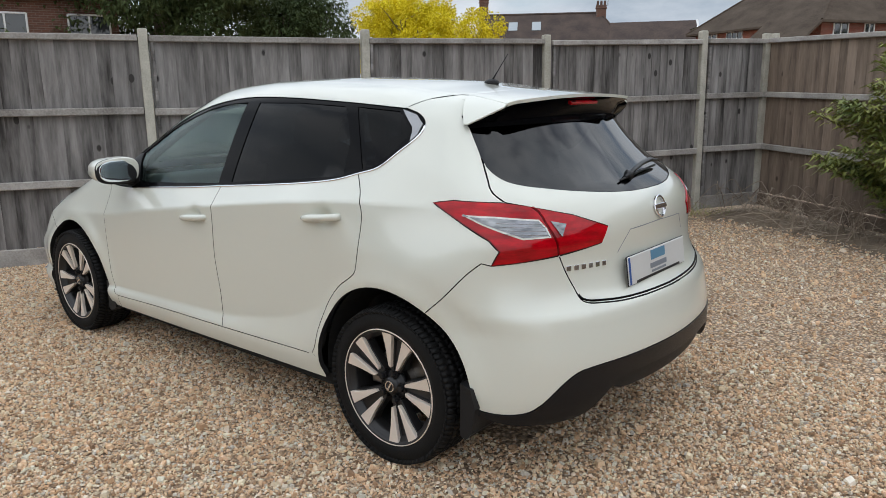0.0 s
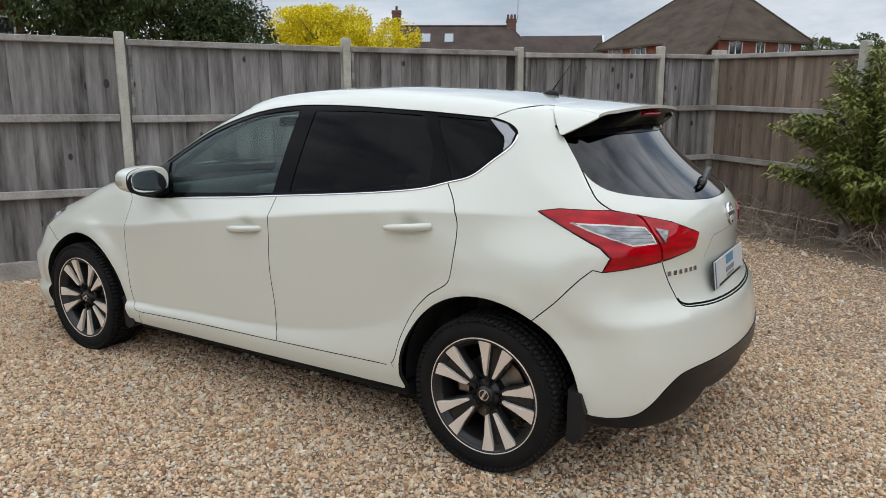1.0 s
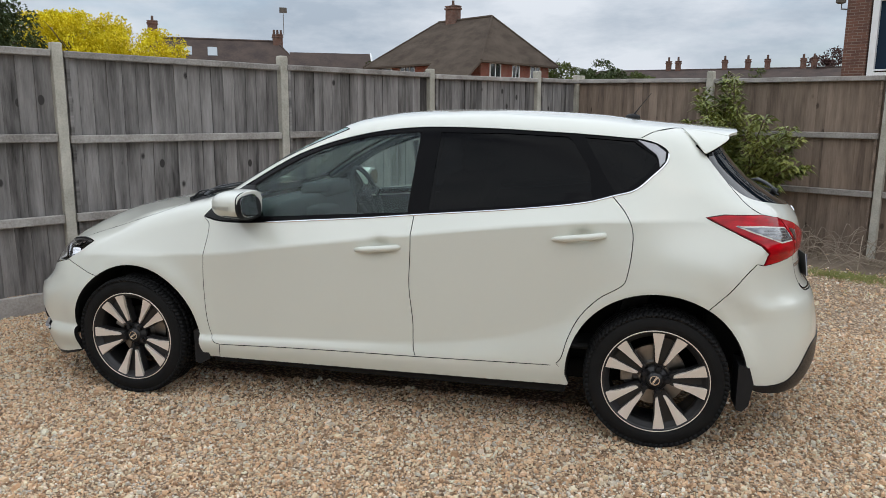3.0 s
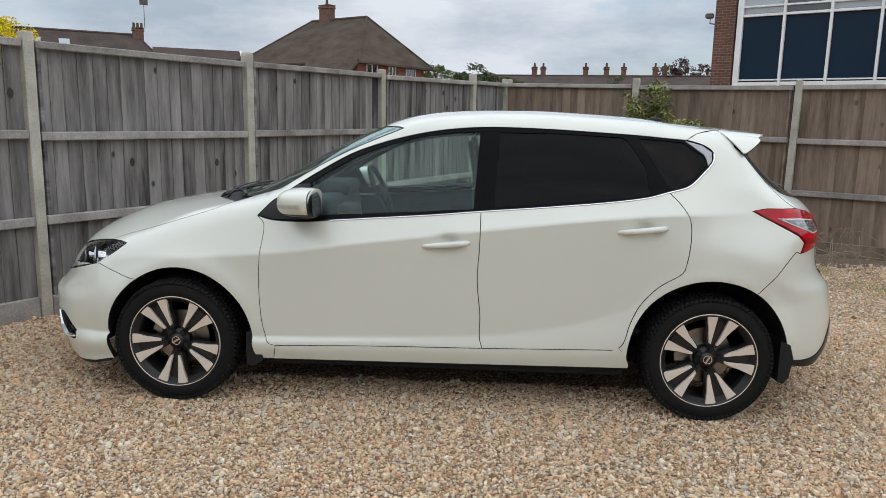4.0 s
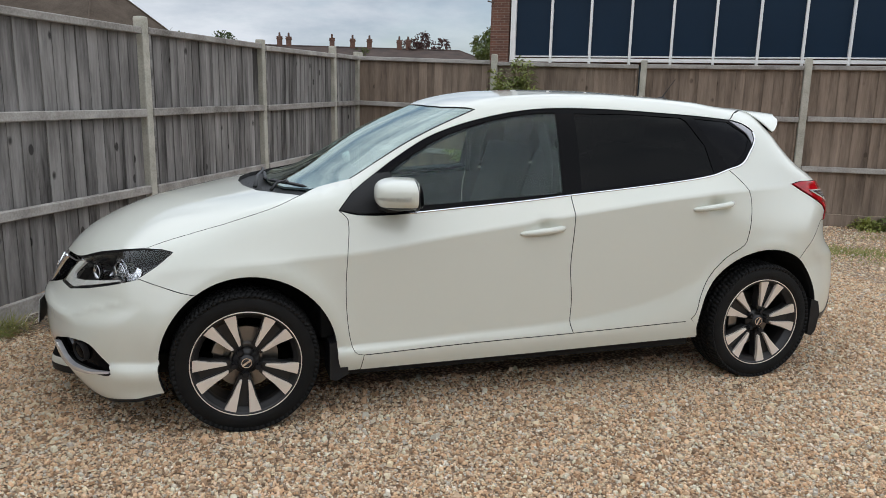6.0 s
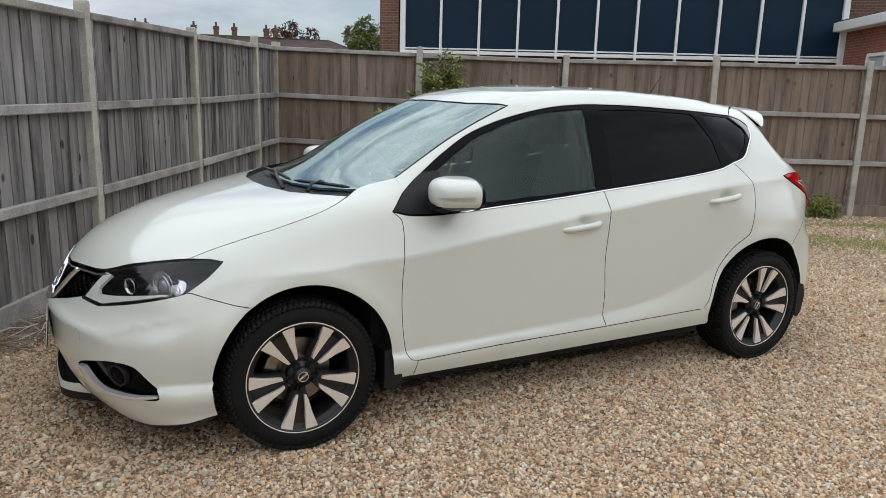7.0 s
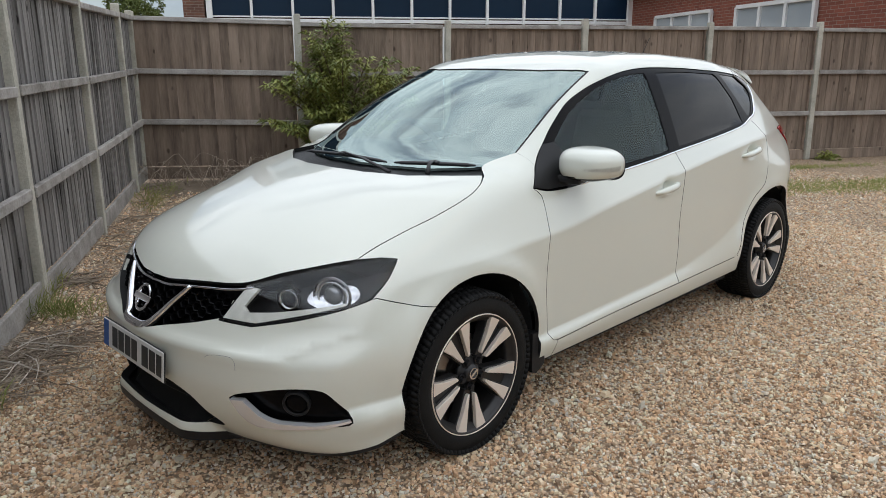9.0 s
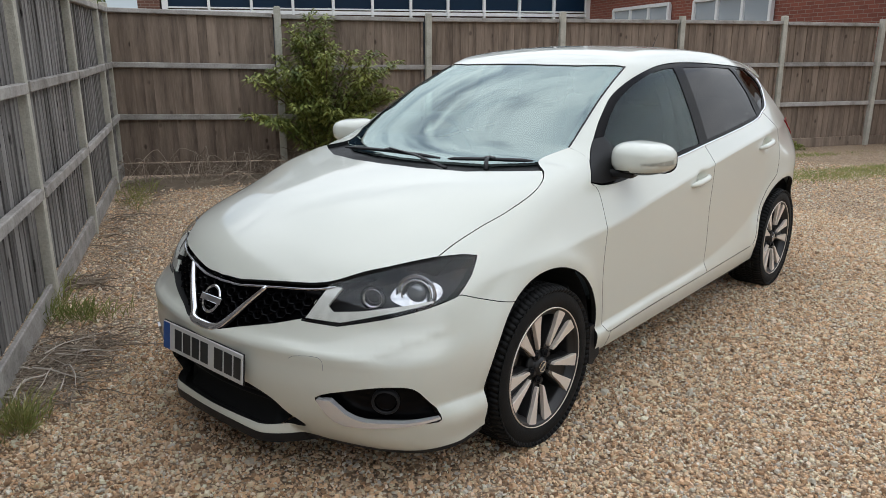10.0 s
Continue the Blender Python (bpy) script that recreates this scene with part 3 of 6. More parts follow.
# --- roof with the screen pillars, bonnet ---
rearY = [(-1.432, float(lift("side", [(-1.432, 1.440)])[0, 1])), (-1.455, .36), (-1.465, .18), (-1.468, 0)]
q3 = flat("top", lift("side", [(-1.233, 1.392), (-1.30, 1.425), (-1.40, 1.442), (-1.432, 1.440)]))
half_roof = join([(.370, 0), (.360, .18), (.328, .34), (.268, .48), (.215, .543)], SCREEN_SIDE[::-1], flat("top", trim3[12:]), q3, rearY)
roof_loop = join(half_roof, half_roof[::-1] * (1, -1))
child("roof", skin("roof", "top", roof_loop, step=.05, gap=0, lip=0, back=.03, back_mat=M_HEADLINER), car)
half_hood = join([(1.335, 0), (1.32, .2), (1.262, .4), (1.164, .55), (1.085, .655)], HOOD_SIDE, HOOD_FRONT)
child("bonnet", skin("bonnet", "top", join(half_hood, half_hood[::-1] * (1, -1)), step=.04, gap=.001, lip_mat=M_DARK), car)
half_ws = join([(1.21, 0), (1.195, .2), (1.14, .4), (1.03, .56), (.95, .630), (.90, .638), (.852, .632)], SCREEN_SIDE, [(.215, .543), (.268, .48), (.328, .34), (.360, .18), (.370, 0)])
half_in = shrink(resample(join(half_ws, half_ws[::-1] * (1, -1)), .05), .03)
child("windscreen", skin("windscreen", "top", join(half_ws, half_ws[::-1] * (1, -1)), step=.06, gap=.002, offset=-.004, lip=0, mats=M_SCREEN), car, "windscreen reflecting a cloudy sky")
child("screen_border", skin("screen_border", "top", join(half_ws, half_ws[::-1] * (1, -1)), [half_in], step=.04, gap=0, offset=-.013, lip=0, mats=M_GLOSSBLACK), car)
half_cowl = join([(1.18, 0), (1.17, .2), (1.11, .4), (1.0, .56), (.93, .625)], [(.96, .655), (1.09, .66), (1.18, .56), (1.28, .4), (1.335, .2), (1.35, 0)])
child("cowl", skin("cowl", "top", join(half_cowl, half_cowl[::-1] * (1, -1)), step=.05, gap=0, offset=-.02, lip=.03, mats=M_BLACK), car, "black plastic scuttle panel")

# --- side glass ---
dlo = join(TRIM_TOP, QUARTER_END, BELT[::-1])
trim_me = skin("window_surround", "side", dlo, [PANE_FRONT, PANE_REAR, PANE_QUARTER], step=.03, gap=0, offset=-.004, lip=.03, mats=M_GLOSSBLACK)
pair("window_surround", trim_me, "gloss black window surround")
for nm, loop, mat, doors in (("front_window", PANE_FRONT, M_GLASS, fd), ("rear_window", PANE_REAR, M_PRIVACY, rd), ("quarter_window", PANE_QUARTER, M_PRIVACY, (car, car))):
    me = skin(nm, "side", shrink(resample(loop, .03), -.006), step=.05, gap=0, offset=-.007, lip=0, mats=mat)
    child(nm, me, doors[0])
    child(nm, mirrored(me), doors[1])


def strip(name, kind, line, width, thick, mat, lift_off=.002, parent=None, label="", both_sides=True):
    """A raised moulding that follows the car's form along a line."""
    P = lift(kind, line)
    n = normal_of(P)
    t = np.gradient(P, axis=0)
    t /= np.linalg.norm(t, axis=1, keepdims=True)
    b = np.cross(n, t)
    w = np.broadcast_to(np.asarray(width, float), (len(P),))[:, None] * .5
    c = P + n * lift_off
    rows = [c - b * w - n * thick, c - b * w * .8 + n * thick * .6, c + n * thick, c + b * w * .8 + n * thick * .6, c + b * w - n * thick]
    k = len(P)
    V = np.vstack(rows)
    F = [(r * k + i, r * k + i + 1, (r + 1) * k + i + 1, (r + 1) * k + i) for r in range(4) for i in range(k - 1)]
    F += [(0, k, 2 * k, 3 * k, 4 * k), (k - 1, 5 * k - 1, 4 * k - 1, 3 * k - 1, 2 * k - 1)]
    v0 = V[list(F[0])]
    if np.dot(np.cross(v0[1] - v0[0], v0[2] - v0[0]), n[0]) < 0:
        F = [f[::-1] for f in F]
    me = mesh_from(name, V, F, mat)
    a = child(name, me, parent or car, label)
    if both_sides:
        child(name, mirrored(me), parent or car, label)
    return a


seal_t = np.linspace(0, len(SCREEN_SIDE) - 1, 24)
seal_line = np.stack([np.interp(seal_t, np.arange(len(SCREEN_SIDE)), np.array(SCREEN_SIDE)[:, k]) for k in (0, 1)], 1)
strip("screen_seal", "top", seal_line, .009, .002, M_BLACK, .0, label="black rubber seal beside the windscreen")
belt_run = [q for q in BELT if q[0] < .62]
strip("chrome_strip", "side", join(belt_run, shrink(QUARTER_END[::-1], 0)[1:24] + (0.0, 0.0)), .010, .003, M_CHROME, .001, label="chrome strip under the side windows")
corner = np.array([(-1.225, 1.386), (-1.306, 1.366), (-1.352, 1.333), (-1.348, 1.292), (-1.326, 1.268), (-1.321, 1.300), (-1.311, 1.321)])
pair("chrome_corner", skin("chrome_corner", "side", corner, step=.012, gap=0, offset=.001, lip=.01, mats=M_CORNER), "bright metal corner of the window line")

# --- nose ---
hl = nose(HEADLIGHT)
hoodf = flat("nose", hood_front3)
GRILLE_TOP = hoodf[10:]
grille_half = join([(0, float(hoodf[-1][1]) - .006)], [(a * .985, b - .008) for a, b in GRILLE_TOP[::-1]], nose([(2.12, .447, .685), (2.148, .425, .628)]), nose([(2.20, .33, .600), (2.235, .20, .570), (2.25, .10, .545), (2.255, 0, .535)]))
grille = both(grille_half)
fog = nose(smooth_line([(2.165, .50, .374), (2.10, .62, .418), (2.05, .72, .434), (2.00, .785, .425), (1.95, .80, .38), (1.895, .815, .305), (1.98, .79, .297), (2.06, .70, .295), (2.112, .585, .292), (2.140, .535, .325)], 4, True))
intake = both(nose(smooth_line([(2.25, 0, .374), (2.245, .20, .373), (2.242, .245, .367), (2.214, .327, .331), (2.19, .372, .285), (2.160, .425, .238), (2.18, .35, .228), (2.22, .15, .224), (2.227, 0, .222)], 4)))
brow_half = nose([(2.25, .0, .527), (2.19, .41, .527), (2.12, .60, .527), (2.05, .68, .534), (1.99, .74, .549)])
BROW = np.vstack([brow_half[::-1] * (-1, 1), brow_half[1:]])
seam2 = flat("nose", lift("side", SEAM_FRONT))
arch2 = flat("nose", lift("side", arch(1.35, 55, -18, .38, 16)))
bottom = nose([(1.715, .85, .205), (1.80, .83, .185), (1.95, .78, .172), (2.05, .66, .166), (2.12, .5, .172), (2.155, .44, .182), (2.20, .3, .190), (2.25, .15, .194), (2.25, 0, .195)])
half_bumper = join([(0, float(hoodf[-1][1]) - .004)], hoodf[::-1] - (0, .004), nose(HEADLIGHT)[[2, 1, 0, 11, 10]], seam2, arch2, bottom)
bumper = both(half_bumper)
hlh = [hl, hl * (-1, 1)]
child("front_bumper", skin("front_bumper", "nose", bumper, [grille, *hlh, fog, fog * (-1, 1), intake], step=.022, gap=.002, lip=.03, lip_mat=M_DARK, lines=[BROW + (0, .012), BROW, BROW - (0, .012)]), car)

# --- tail ---
tlz = tail(TAILLIGHT)
gate3 = lift("side", GATE_SIDE)
gateL = flat("tail", gate3)
sm = flat("tail", lift("side", SEAM_REAR))
arch3 = flat("tail", lift("side", arch(-1.35, 122, 178, .397, 16)))
gate_low = tail([(-1.95, .59, .878), (-1.975, .575, .82), (-2.01, .555, .755), (-2.035, .535, .706), (-2.07, .45, .690), (-2.10, .3, .680), (-2.115, 0, .676)])
gate_low = smooth_line(gate_low, 5)
glass_low = smooth_line(tail([(-1.606, .612, 1.225), (-1.66, .618, 1.168), (-1.73, .60, 1.130), (-1.826, .512, 1.106), (-1.93, .321, 1.080), (-1.97, .15, 1.068), (-1.975, 0, 1.066)]), 5)
GLASS_TOP = tail([(-1.50, .588, 1.36), (-1.52, .53, 1.385), (-1.57, .3, 1.40), (-1.58, 0, 1.405)])
glass_side = tail([(-1.606, .612, 1.225), (-1.535, .585, 1.315)])
rear_glass = both(join(glass_low[::-1], glass_side, GLASS_TOP))
half_gate = join([(0, 1.425)], tail([(-1.54, .3, 1.425), (-1.45, .52, 1.425)]), gateL[::-1][4:], tlz[[3, 4, 5, 6, 7]], gate_low)
child("tailgate", skin("tailgate", "tail", both(half_gate), [rear_glass], step=.035, gap=.0025, back=.04, lip_mat=M_DARK), car)
child("rear_screen", skin("rear_screen", "tail", rear_glass, step=.05, gap=0, offset=-.002, lip=.01, mats=M_REARGLASS), car, "dark tinted rear window")
band_low = tail([(-1.68, 0, 1.326), (-1.655, .30, 1.324), (-1.575, .50, 1.320), (-1.535, .583, 1.316)])
child("screen_band", skin("screen_band", "tail", both(join(smooth_line(band_low, 6), GLASS_TOP)), step=.03, gap=0, offset=.0015, lip=0, mats=M_GLOSSBLACK), car, "black printed band along the head of the rear window")
bump_low = smooth_line(tail([(-1.735, .83, .335), (-1.79, .82, .318), (-1.87, .775, .315), (-1.934, .73, .335), (-2.017, .64, .440), (-2.05, .58, .472), (-2.114, .40, .482), (-2.16, 0, .482)]), 5)
half_rb = join(gate_low[::-1], tlz[[7, 8, 9]], sm[::-1], arch3, bump_low)
child("rear_bumper", skin("rear_bumper", "tail", both(half_rb), step=.035, gap=.002, lip=.03, lip_mat=M_DARK), car)
val_low = smooth_line(tail([(-1.735, .83, .315), (-1.80, .80, .285), (-1.915, .74, .270), (-2.008, .62, .275), (-2.053, .54, .300), (-2.094, .468, .372), (-2.114, .40, .408), (-2.157, 0, .410)]), 5)
child("rear_valance", skin("rear_valance", "tail", both(join(bump_low[::-1], val_low)), step=.035, gap=.001, offset=.004, lip=.08, mats=M_TRIMGREY), car, "dark grey plastic lower rear valance")
dif = smooth_line(tail([(-2.157, 0, .400), (-2.13, .30, .400), (-2.112, .40, .398), (-2.10, .43, .372), (-2.12, .37, .338), (-2.14, .2, .330), (-2.15, 0, .328)]), 4)
child("diffuser", skin("diffuser", "tail", both(dif), step=.035, gap=0, offset=-.022, lip=.05, mats=M_BLACK), car, "black lower diffuser under the rear bumper")
M_REDLENS = material("red_lamp_lens", (0.60, 0.001, 0.010), 0.05, var=0.8, scale=9, second=(0.17, 0.0005, 0.002), stretch=(1, 1, 3.5), spec=.25, coat=.25, fine=.25, fine_scale=55)
M_REDDARK = material("dark_red_lamp_edge", (0.20, 0.003, 0.006), 0.10, spec=.4)
SPLIT = smooth_line(tail([(-1.84, .625, 1.051), (-1.867, .611, 1.028), (-1.899, .605, .983), (-1.93, .593, .929), (-1.935, .585, .879)]), 4)
for s in (1, -1):
    lo = join(SPLIT, tlz[[8, 9, 10, 11, 12, 0, 1, 2]]) * (s, 1)
    li = join(SPLIT[::-1], tlz[[4, 5, 6]]) * (s, 1)
    for nm, loop, lab in (("tail_lamp", lo, "glossy red tail lamp with a clear centre"), ("tailgate_lamp", li, "glossy red inner tail lamp")):
        lamp = child(nm, skin(nm, "tail", loop, step=.02, gap=.0012, offset=.003, lip=.03, mats=M_REDDARK), car, lab)
        child("lamp_lens", skin("lamp_lens", "tail", shrink(resample(loop, .012), .0045), step=.02, gap=0, offset=.0065, lip=.004, mats=M_REDLENS), lamp)


# --- dark inside of the bodywork, floor pan and wheel liners ---
bm = bmesh.new()
add_box(bm, (3.6, 1.10, .10), pose(0, 0, .235), .02)
add_box(bm, (1.86, 1.60, .06), pose(-.02, 0, .225), .02)
add_box(bm, (.7, 1.0, .35), pose(1.75, 0, .43), .04)
add_box(bm, (.06, 1.5, .5), pose(.98, 0, .62), .01)
add_box(bm, (.35, 1.2, .35), pose(-1.75, 0, .45), .04)
for cx, cz in WHEELS:
    for sgn in (1, -1):
        n = 24
        rings = [[bm.verts.new((cx + r * math.cos(radians(-6 + 192 * k / n)), sgn * y, cz + .01 + r * math.sin(radians(-6 + 192 * k / n)))) for k in range(n + 1)]
                 for r, y in ((.405, .82), (.405, .52), (.05, .52))]
        for p, q in zip(rings, rings[1:]):
            for k in range(n):
                bm.faces.new((p[k], p[k + 1], q[k + 1], q[k]))
part("underbody", bm, M_DARK, car, "black underbody and wheel housings")


# --- small parts of the car ---
M_LAMPBLACK = material("lamp_housing_black", (0.007, 0.007, 0.008), 0.45, spec=.3)
M_REFLECT = material("lamp_reflector", (0.72, 0.72, 0.73), 0.12, 1.0, var=.5, scale=40, second=(.30, .30, .32))
M_DRL = material("frosted_light_guide", (0.74, 0.74, 0.68), 0.22, var=.5, scale=30, second=(.46, .46, .41), coat=.6)
M_PLATE = material("white_plate", (0.62, 0.62, 0.60), 0.35, var=.1, scale=9)
M_PLATEBLUE = material("plate_blue", (0.02, 0.09, 0.33), 0.35)
M_INK = material("plate_black_bars", (0.015, 0.015, 0.016), 0.4)
M_LOGOBLUE = material("plate_logo_blue", (0.10, 0.24, 0.36), 0.4)
M_LOGOGREY = material("plate_logo_grey", (0.20, 0.22, 0.25), 0.4)
M_MIRROR = material("mirror_glass", (0.75, 0.77, 0.78), 0.02, 1.0)
M_SEAT = material("black_seat_cloth", (0.022, 0.022, 0.024), 0.9, var=.5, scale=14, bump=.3, bump_scale=260)
M_DASH = material("grey_dashboard", (0.026, 0.027, 0.028), 0.6, var=.3, scale=10)
M_WIPER = material("wiper_rubber", (0.012, 0.012, 0.013), 0.45)
M_CLEARLAMP = material("clear_ribbed_lens", (0.34, 0.35, 0.36), 0.12, 0.6, var=.9, scale=22, second=(.07, .075, .08), stretch=(1, 1, 3), coat=1.0)


def frame_on(kind, uv, off=0.0, turn=0.0):
    """A pose on the car's skin: x to the viewer's right, y upwards, z outwards."""
    P = lift(kind, [uv])
    n = Vector(normal_of(P)[0])
    up = (Vector((0, 0, 1)) - n * n.z).normalized()
    right = up.cross(n).normalized()
    m = Matrix((right, up, n)).transposed().to_4x4()
    m.translation = Vector(P[0]) + n * off
    return m @ pose(0, 0, 0, 0, 0, turn)


def put(name, bm, mat, m, parent=None, label="", smooth=False):
    bmesh.ops.transform(bm, matrix=m, verts=bm.verts[:])
    return part(name, bm, mat, parent or car, label, smooth)


def two(name, build, mat, m, label="", parents=None, smooth=False):
    """The same part on both sides."""
    for s in (1, -1):
        bm = bmesh.new()
        build(bm)
        bmesh.ops.transform(bm, matrix=m, verts=bm.verts[:])
        if s < 0:
            bmesh.ops.scale(bm, vec=(1, -1, 1), verts=bm.verts[:])
            bmesh.ops.reverse_faces(bm, faces=bm.faces[:])
        part(name, bm, mat, (parents[0] if s > 0 else parents[1]) if parents else car, label, smooth)


M_FOGTRIM = material("bright_trim", (0.82, 0.82, 0.83), 0.2, 0.55)
# headlights
for s in (1, -1):
    loop = hl * (s, 1)
    lamp = child("headlight", skin("headlight", "nose", loop, step=.03, gap=.001, offset=-.085, lip=0, mats=M_LAMPBLACK), car, "clear-covered headlight with a black housing")
    child("lens_cover", skin("lens_cover", "nose", loop, step=.03, gap=.002, offset=-.001, lip=0, mats=M_LENS), lamp, "clear lens cover")
    guide = nose([(2.042, .447, .731), (2.128, .415, .627), (2.075, .532, .622), (1.993, .641, .651), (1.858, .756, .688), (1.856, .752, .696),
                  (1.941, .684, .682), (2.027, .582, .663), (2.078, .500, .655), (2.080, .480, .672), (2.026, .494, .728)]) * (s, 1)
    child("light_guide", skin("light_guide", "nose", guide, step=.014, gap=.001, offset=-.007, lip=.012, mats=M_DRL), lamp, "frosted L-shaped daytime light guide")
    bowl = nose([(1.905, .655, .690), (1.86, .705, .690), (1.815, .747, .704), (1.795, .760, .738), (1.812, .742, .768), (1.86, .690, .774), (1.915, .640, .764), (1.935, .622, .722)]) * (s, 1)
    child("reflector_bowl", skin("reflector_bowl", "nose", smooth_line(bowl, 4, True), step=.02, gap=0, offset=-.062, lip=.02, mats=M_REFLECT), lamp, "bright chrome reflector bowl")
    for c3, r, dep, bright in (((1.872, .690, .733), .053, -.050, True), ((1.985, .590, .712), .034, -.036, False)):
        uv = nose([c3])[0] * (s, 1)
        m = frame_on("nose", uv, dep)
        m = Matrix.Translation(m.translation) @ pose(0, 0, 0, 0, 0, s * 30) @ pose(0, 0, 0, 90, 0, 90)
        bm = bmesh.new()
        add_lathe(bm, [(r * .80, -.05), (r * .86, -.012), (r, .002), (r * .99, .006), (r * .90, .006), (r * .84, -.004), (r * .70, -.010), (r * .62, -.022)], 32, pose(0, 0, 0, 90, 0, 0))
        put("reflector", bm, M_REFLECT, m, lamp, "bright reflector barrel", True)
        bm = bmesh.new()
        add_lathe(bm, [(r * 1.05, -.006), (r * 1.30, .004), (r * 1.32, .008), (r * 1.05, -.001)], 32, pose(0, 0, 0, 90, 0, 0))
        put("lamp_bezel", bm, M_SATIN if bright else M_GLOSSBLACK, m @ pose(0, 0, -.006), lamp, smooth=True)
        bm = bmesh.new()
        add_ball(bm, r * .66, Matrix.Diagonal((1, 1, .6, 1)), 3)
        put("projector_lens", bm, M_CLEARLAMP if bright else M_GLOSSBLACK, m @ pose(0, 0, -.008), lamp, "clear bulging projector lens" if bright else "", smooth=True)

# grille with its honeycomb, V bar and badge
child("grille", skin("grille", "nose", grille, step=.04, gap=-.004, offset=-.040, lip=0, mats=M_GLOSSBLACK), car, "black honeycomb grille")
gl_in = shrink(resample(grille, .03), .012)
V, F = [], []
sx, hx = .0165 / 1.06, .034
for j in range(-2, 12):
    for i in range(-22, 23):
        c = np.array([(i + .5 * (j % 2)) * hx * 1.9 / 1.06, .53 + j * .0165])
        if not inside_loop(gl_in, c[None])[0]:
            continue
        ring = np.array([(math.cos(radians(60 * k)), math.sin(radians(60 * k))) for k in range(6)])
        o = c + ring * (.0215 / 1.06, .0160)
        q = c + ring * (.0180 / 1.06, .0128)
        A, B = lift("nose", o), lift("nose", q)
        nA, nB = normal_of(A), normal_of(B)
        base = len(V)
        V += list(A - nA * .016) + list(B - nB * .018) + list(B - nB * .040)
        for k in range(6):
            k2 = (k + 1) % 6
            F += [(base + k, base + k2, base + 6 + k2, base + 6 + k), (base + 6 + k, base + 6 + k2, base + 12 + k2, base + 12 + k)]
child("grille_mesh", mesh_from("grille_mesh", V, F, M_GLOSSBLACK, smooth=False), car, "gloss black honeycomb cells")
half_v = smooth_line(nose([(2.149, .235, .702), (2.19, .175, .640), (2.225, .120, .582), (2.245, .085, .553), (2.255, .05, .543), (2.258, 0, .541)]), 6)
vline = np.vstack([half_v, half_v[:-1][::-1] * (-1, 1)])
strip("chrome_v", "nose", vline, np.interp(np.abs(np.linspace(-1, 1, len(vline))), [0, .3, 1], [.034, .034, .014]), .010, M_CHROME, -.004, both_sides=False, label="chrome V-shaped grille bar")
top_line = hoodf[::-1][:20] - (0, .016)
top_line = np.vstack([top_line[::-1], (top_line * (-1, 1))[1:]])
strip("grille_trim", "nose", top_line, .009, .004, M_SATIN, -.006, both_sides=False, label="thin bright line under the bonnet edge")


def badge(bm, r):
    add_lathe(bm, [(r, -.004), (r * 1.01, .002), (r * .93, .005), (r * .80, .003), (r * .77, -.004)], 36, pose(0, 0, 0, 90, 0, 0))
    add_box(bm, (r * 2.35, r * .46, .006), pose(0, 0, .003), .002, 1)


bm = bmesh.new()
badge(bm, .053)
put("front_badge", bm, M_CHROME, frame_on("nose", (0, .622), .003), label="plain chrome ring badge", smooth=False)
bm = bmesh.new()
badge(bm, .046)
put("rear_badge", bm, M_CHROME, frame_on("tail", (0, .992), .004), label="plain chrome ring badge")

# fog lamps and lower intake
for s in (1, -1):
    fl = child("fog_surround", skin("fog_surround", "nose", fog * (s, 1), step=.03, gap=-.003, offset=-.030, lip=0, mats=M_GLOSSBLACK), car, "black fog lamp recess")
    m = frame_on("nose", nose([(2.045, .705, .372)])[0] * (s, 1), -.022)
    bm = bmesh.new()
    add_lathe(bm, [(.046, -.01), (.046, .010), (.041, .014), (.037, .006)], 32, pose(0, 0, 0, 90, 0, 0))
    put("fog_ring", bm, M_BLACK, m, fl, smooth=True)
    bm = bmesh.new()
    add_ball(bm, .038, Matrix.Diagonal((1, 1, .3, 1)), 3)
    put("fog_lens", bm, M_GLOSSBLACK, m @ pose(0, 0, .001), fl, "dark glass fog lens", True)
    ch = nose([(2.163, .504, .372), (2.145, .524, .325), (2.125, .548, .292), (2.102, .578, .278), (2.06, .66, .280), (1.995, .748, .292), (1.905, .82, .310),
               (1.908, .818, .317), (2.0, .745, .304), (2.07, .645, .303), (2.093, .615, .312), (2.112, .590, .328), (2.138, .548, .376)]) * (s, 1)
    child("fog_chrome", skin("fog_chrome", "nose", ch, step=.014, gap=0, offset=.009, lip=.02, mats=M_FOGTRIM), fl, "chrome L-shaped fog lamp moulding")
child("lower_intake", skin("lower_intake", "nose", intake, step=.04, gap=-.004, offset=-.06, lip=0, mats=M_DARK), car, "black lower air intake")
for k in range(3):
    z = .275 + .032 * k
    w = .27 - .045 * k
    strip("intake_slat", "nose", np.stack([np.linspace(-w, w, 24), np.full(24, z)], 1), .008, .006, M_BLACK, -.045, both_sides=False)
lip_top = np.array(bottom) + (0, .003)
lip_low = np.array(bottom) - np.stack([np.zeros(9), np.array([.010, .012, .016, .022, .028, .031, .033, .033, .033])], 1)
child("front_splitter", skin("front_splitter", "nose", both(join(lip_top[::-1], lip_low)), step=.04, gap=0, offset=.001, lip=.07, mats=M_BLACK), car, "black plastic front splitter")
tow = nose(smooth_line([(2.203, .411, .497), (2.191, .437, .517), (2.157, .513, .523), (2.152, .530, .505), (2.157, .524, .450), (2.165, .505, .428), (2.199, .423, .421), (2.205, .405, .435)], 4, True))
strip("towing_cover", "nose", tow[1:15], 0.0016, .0003, M_LOGOGREY, .0, both_sides=False, label="fine upper edge of the towing eye cover")

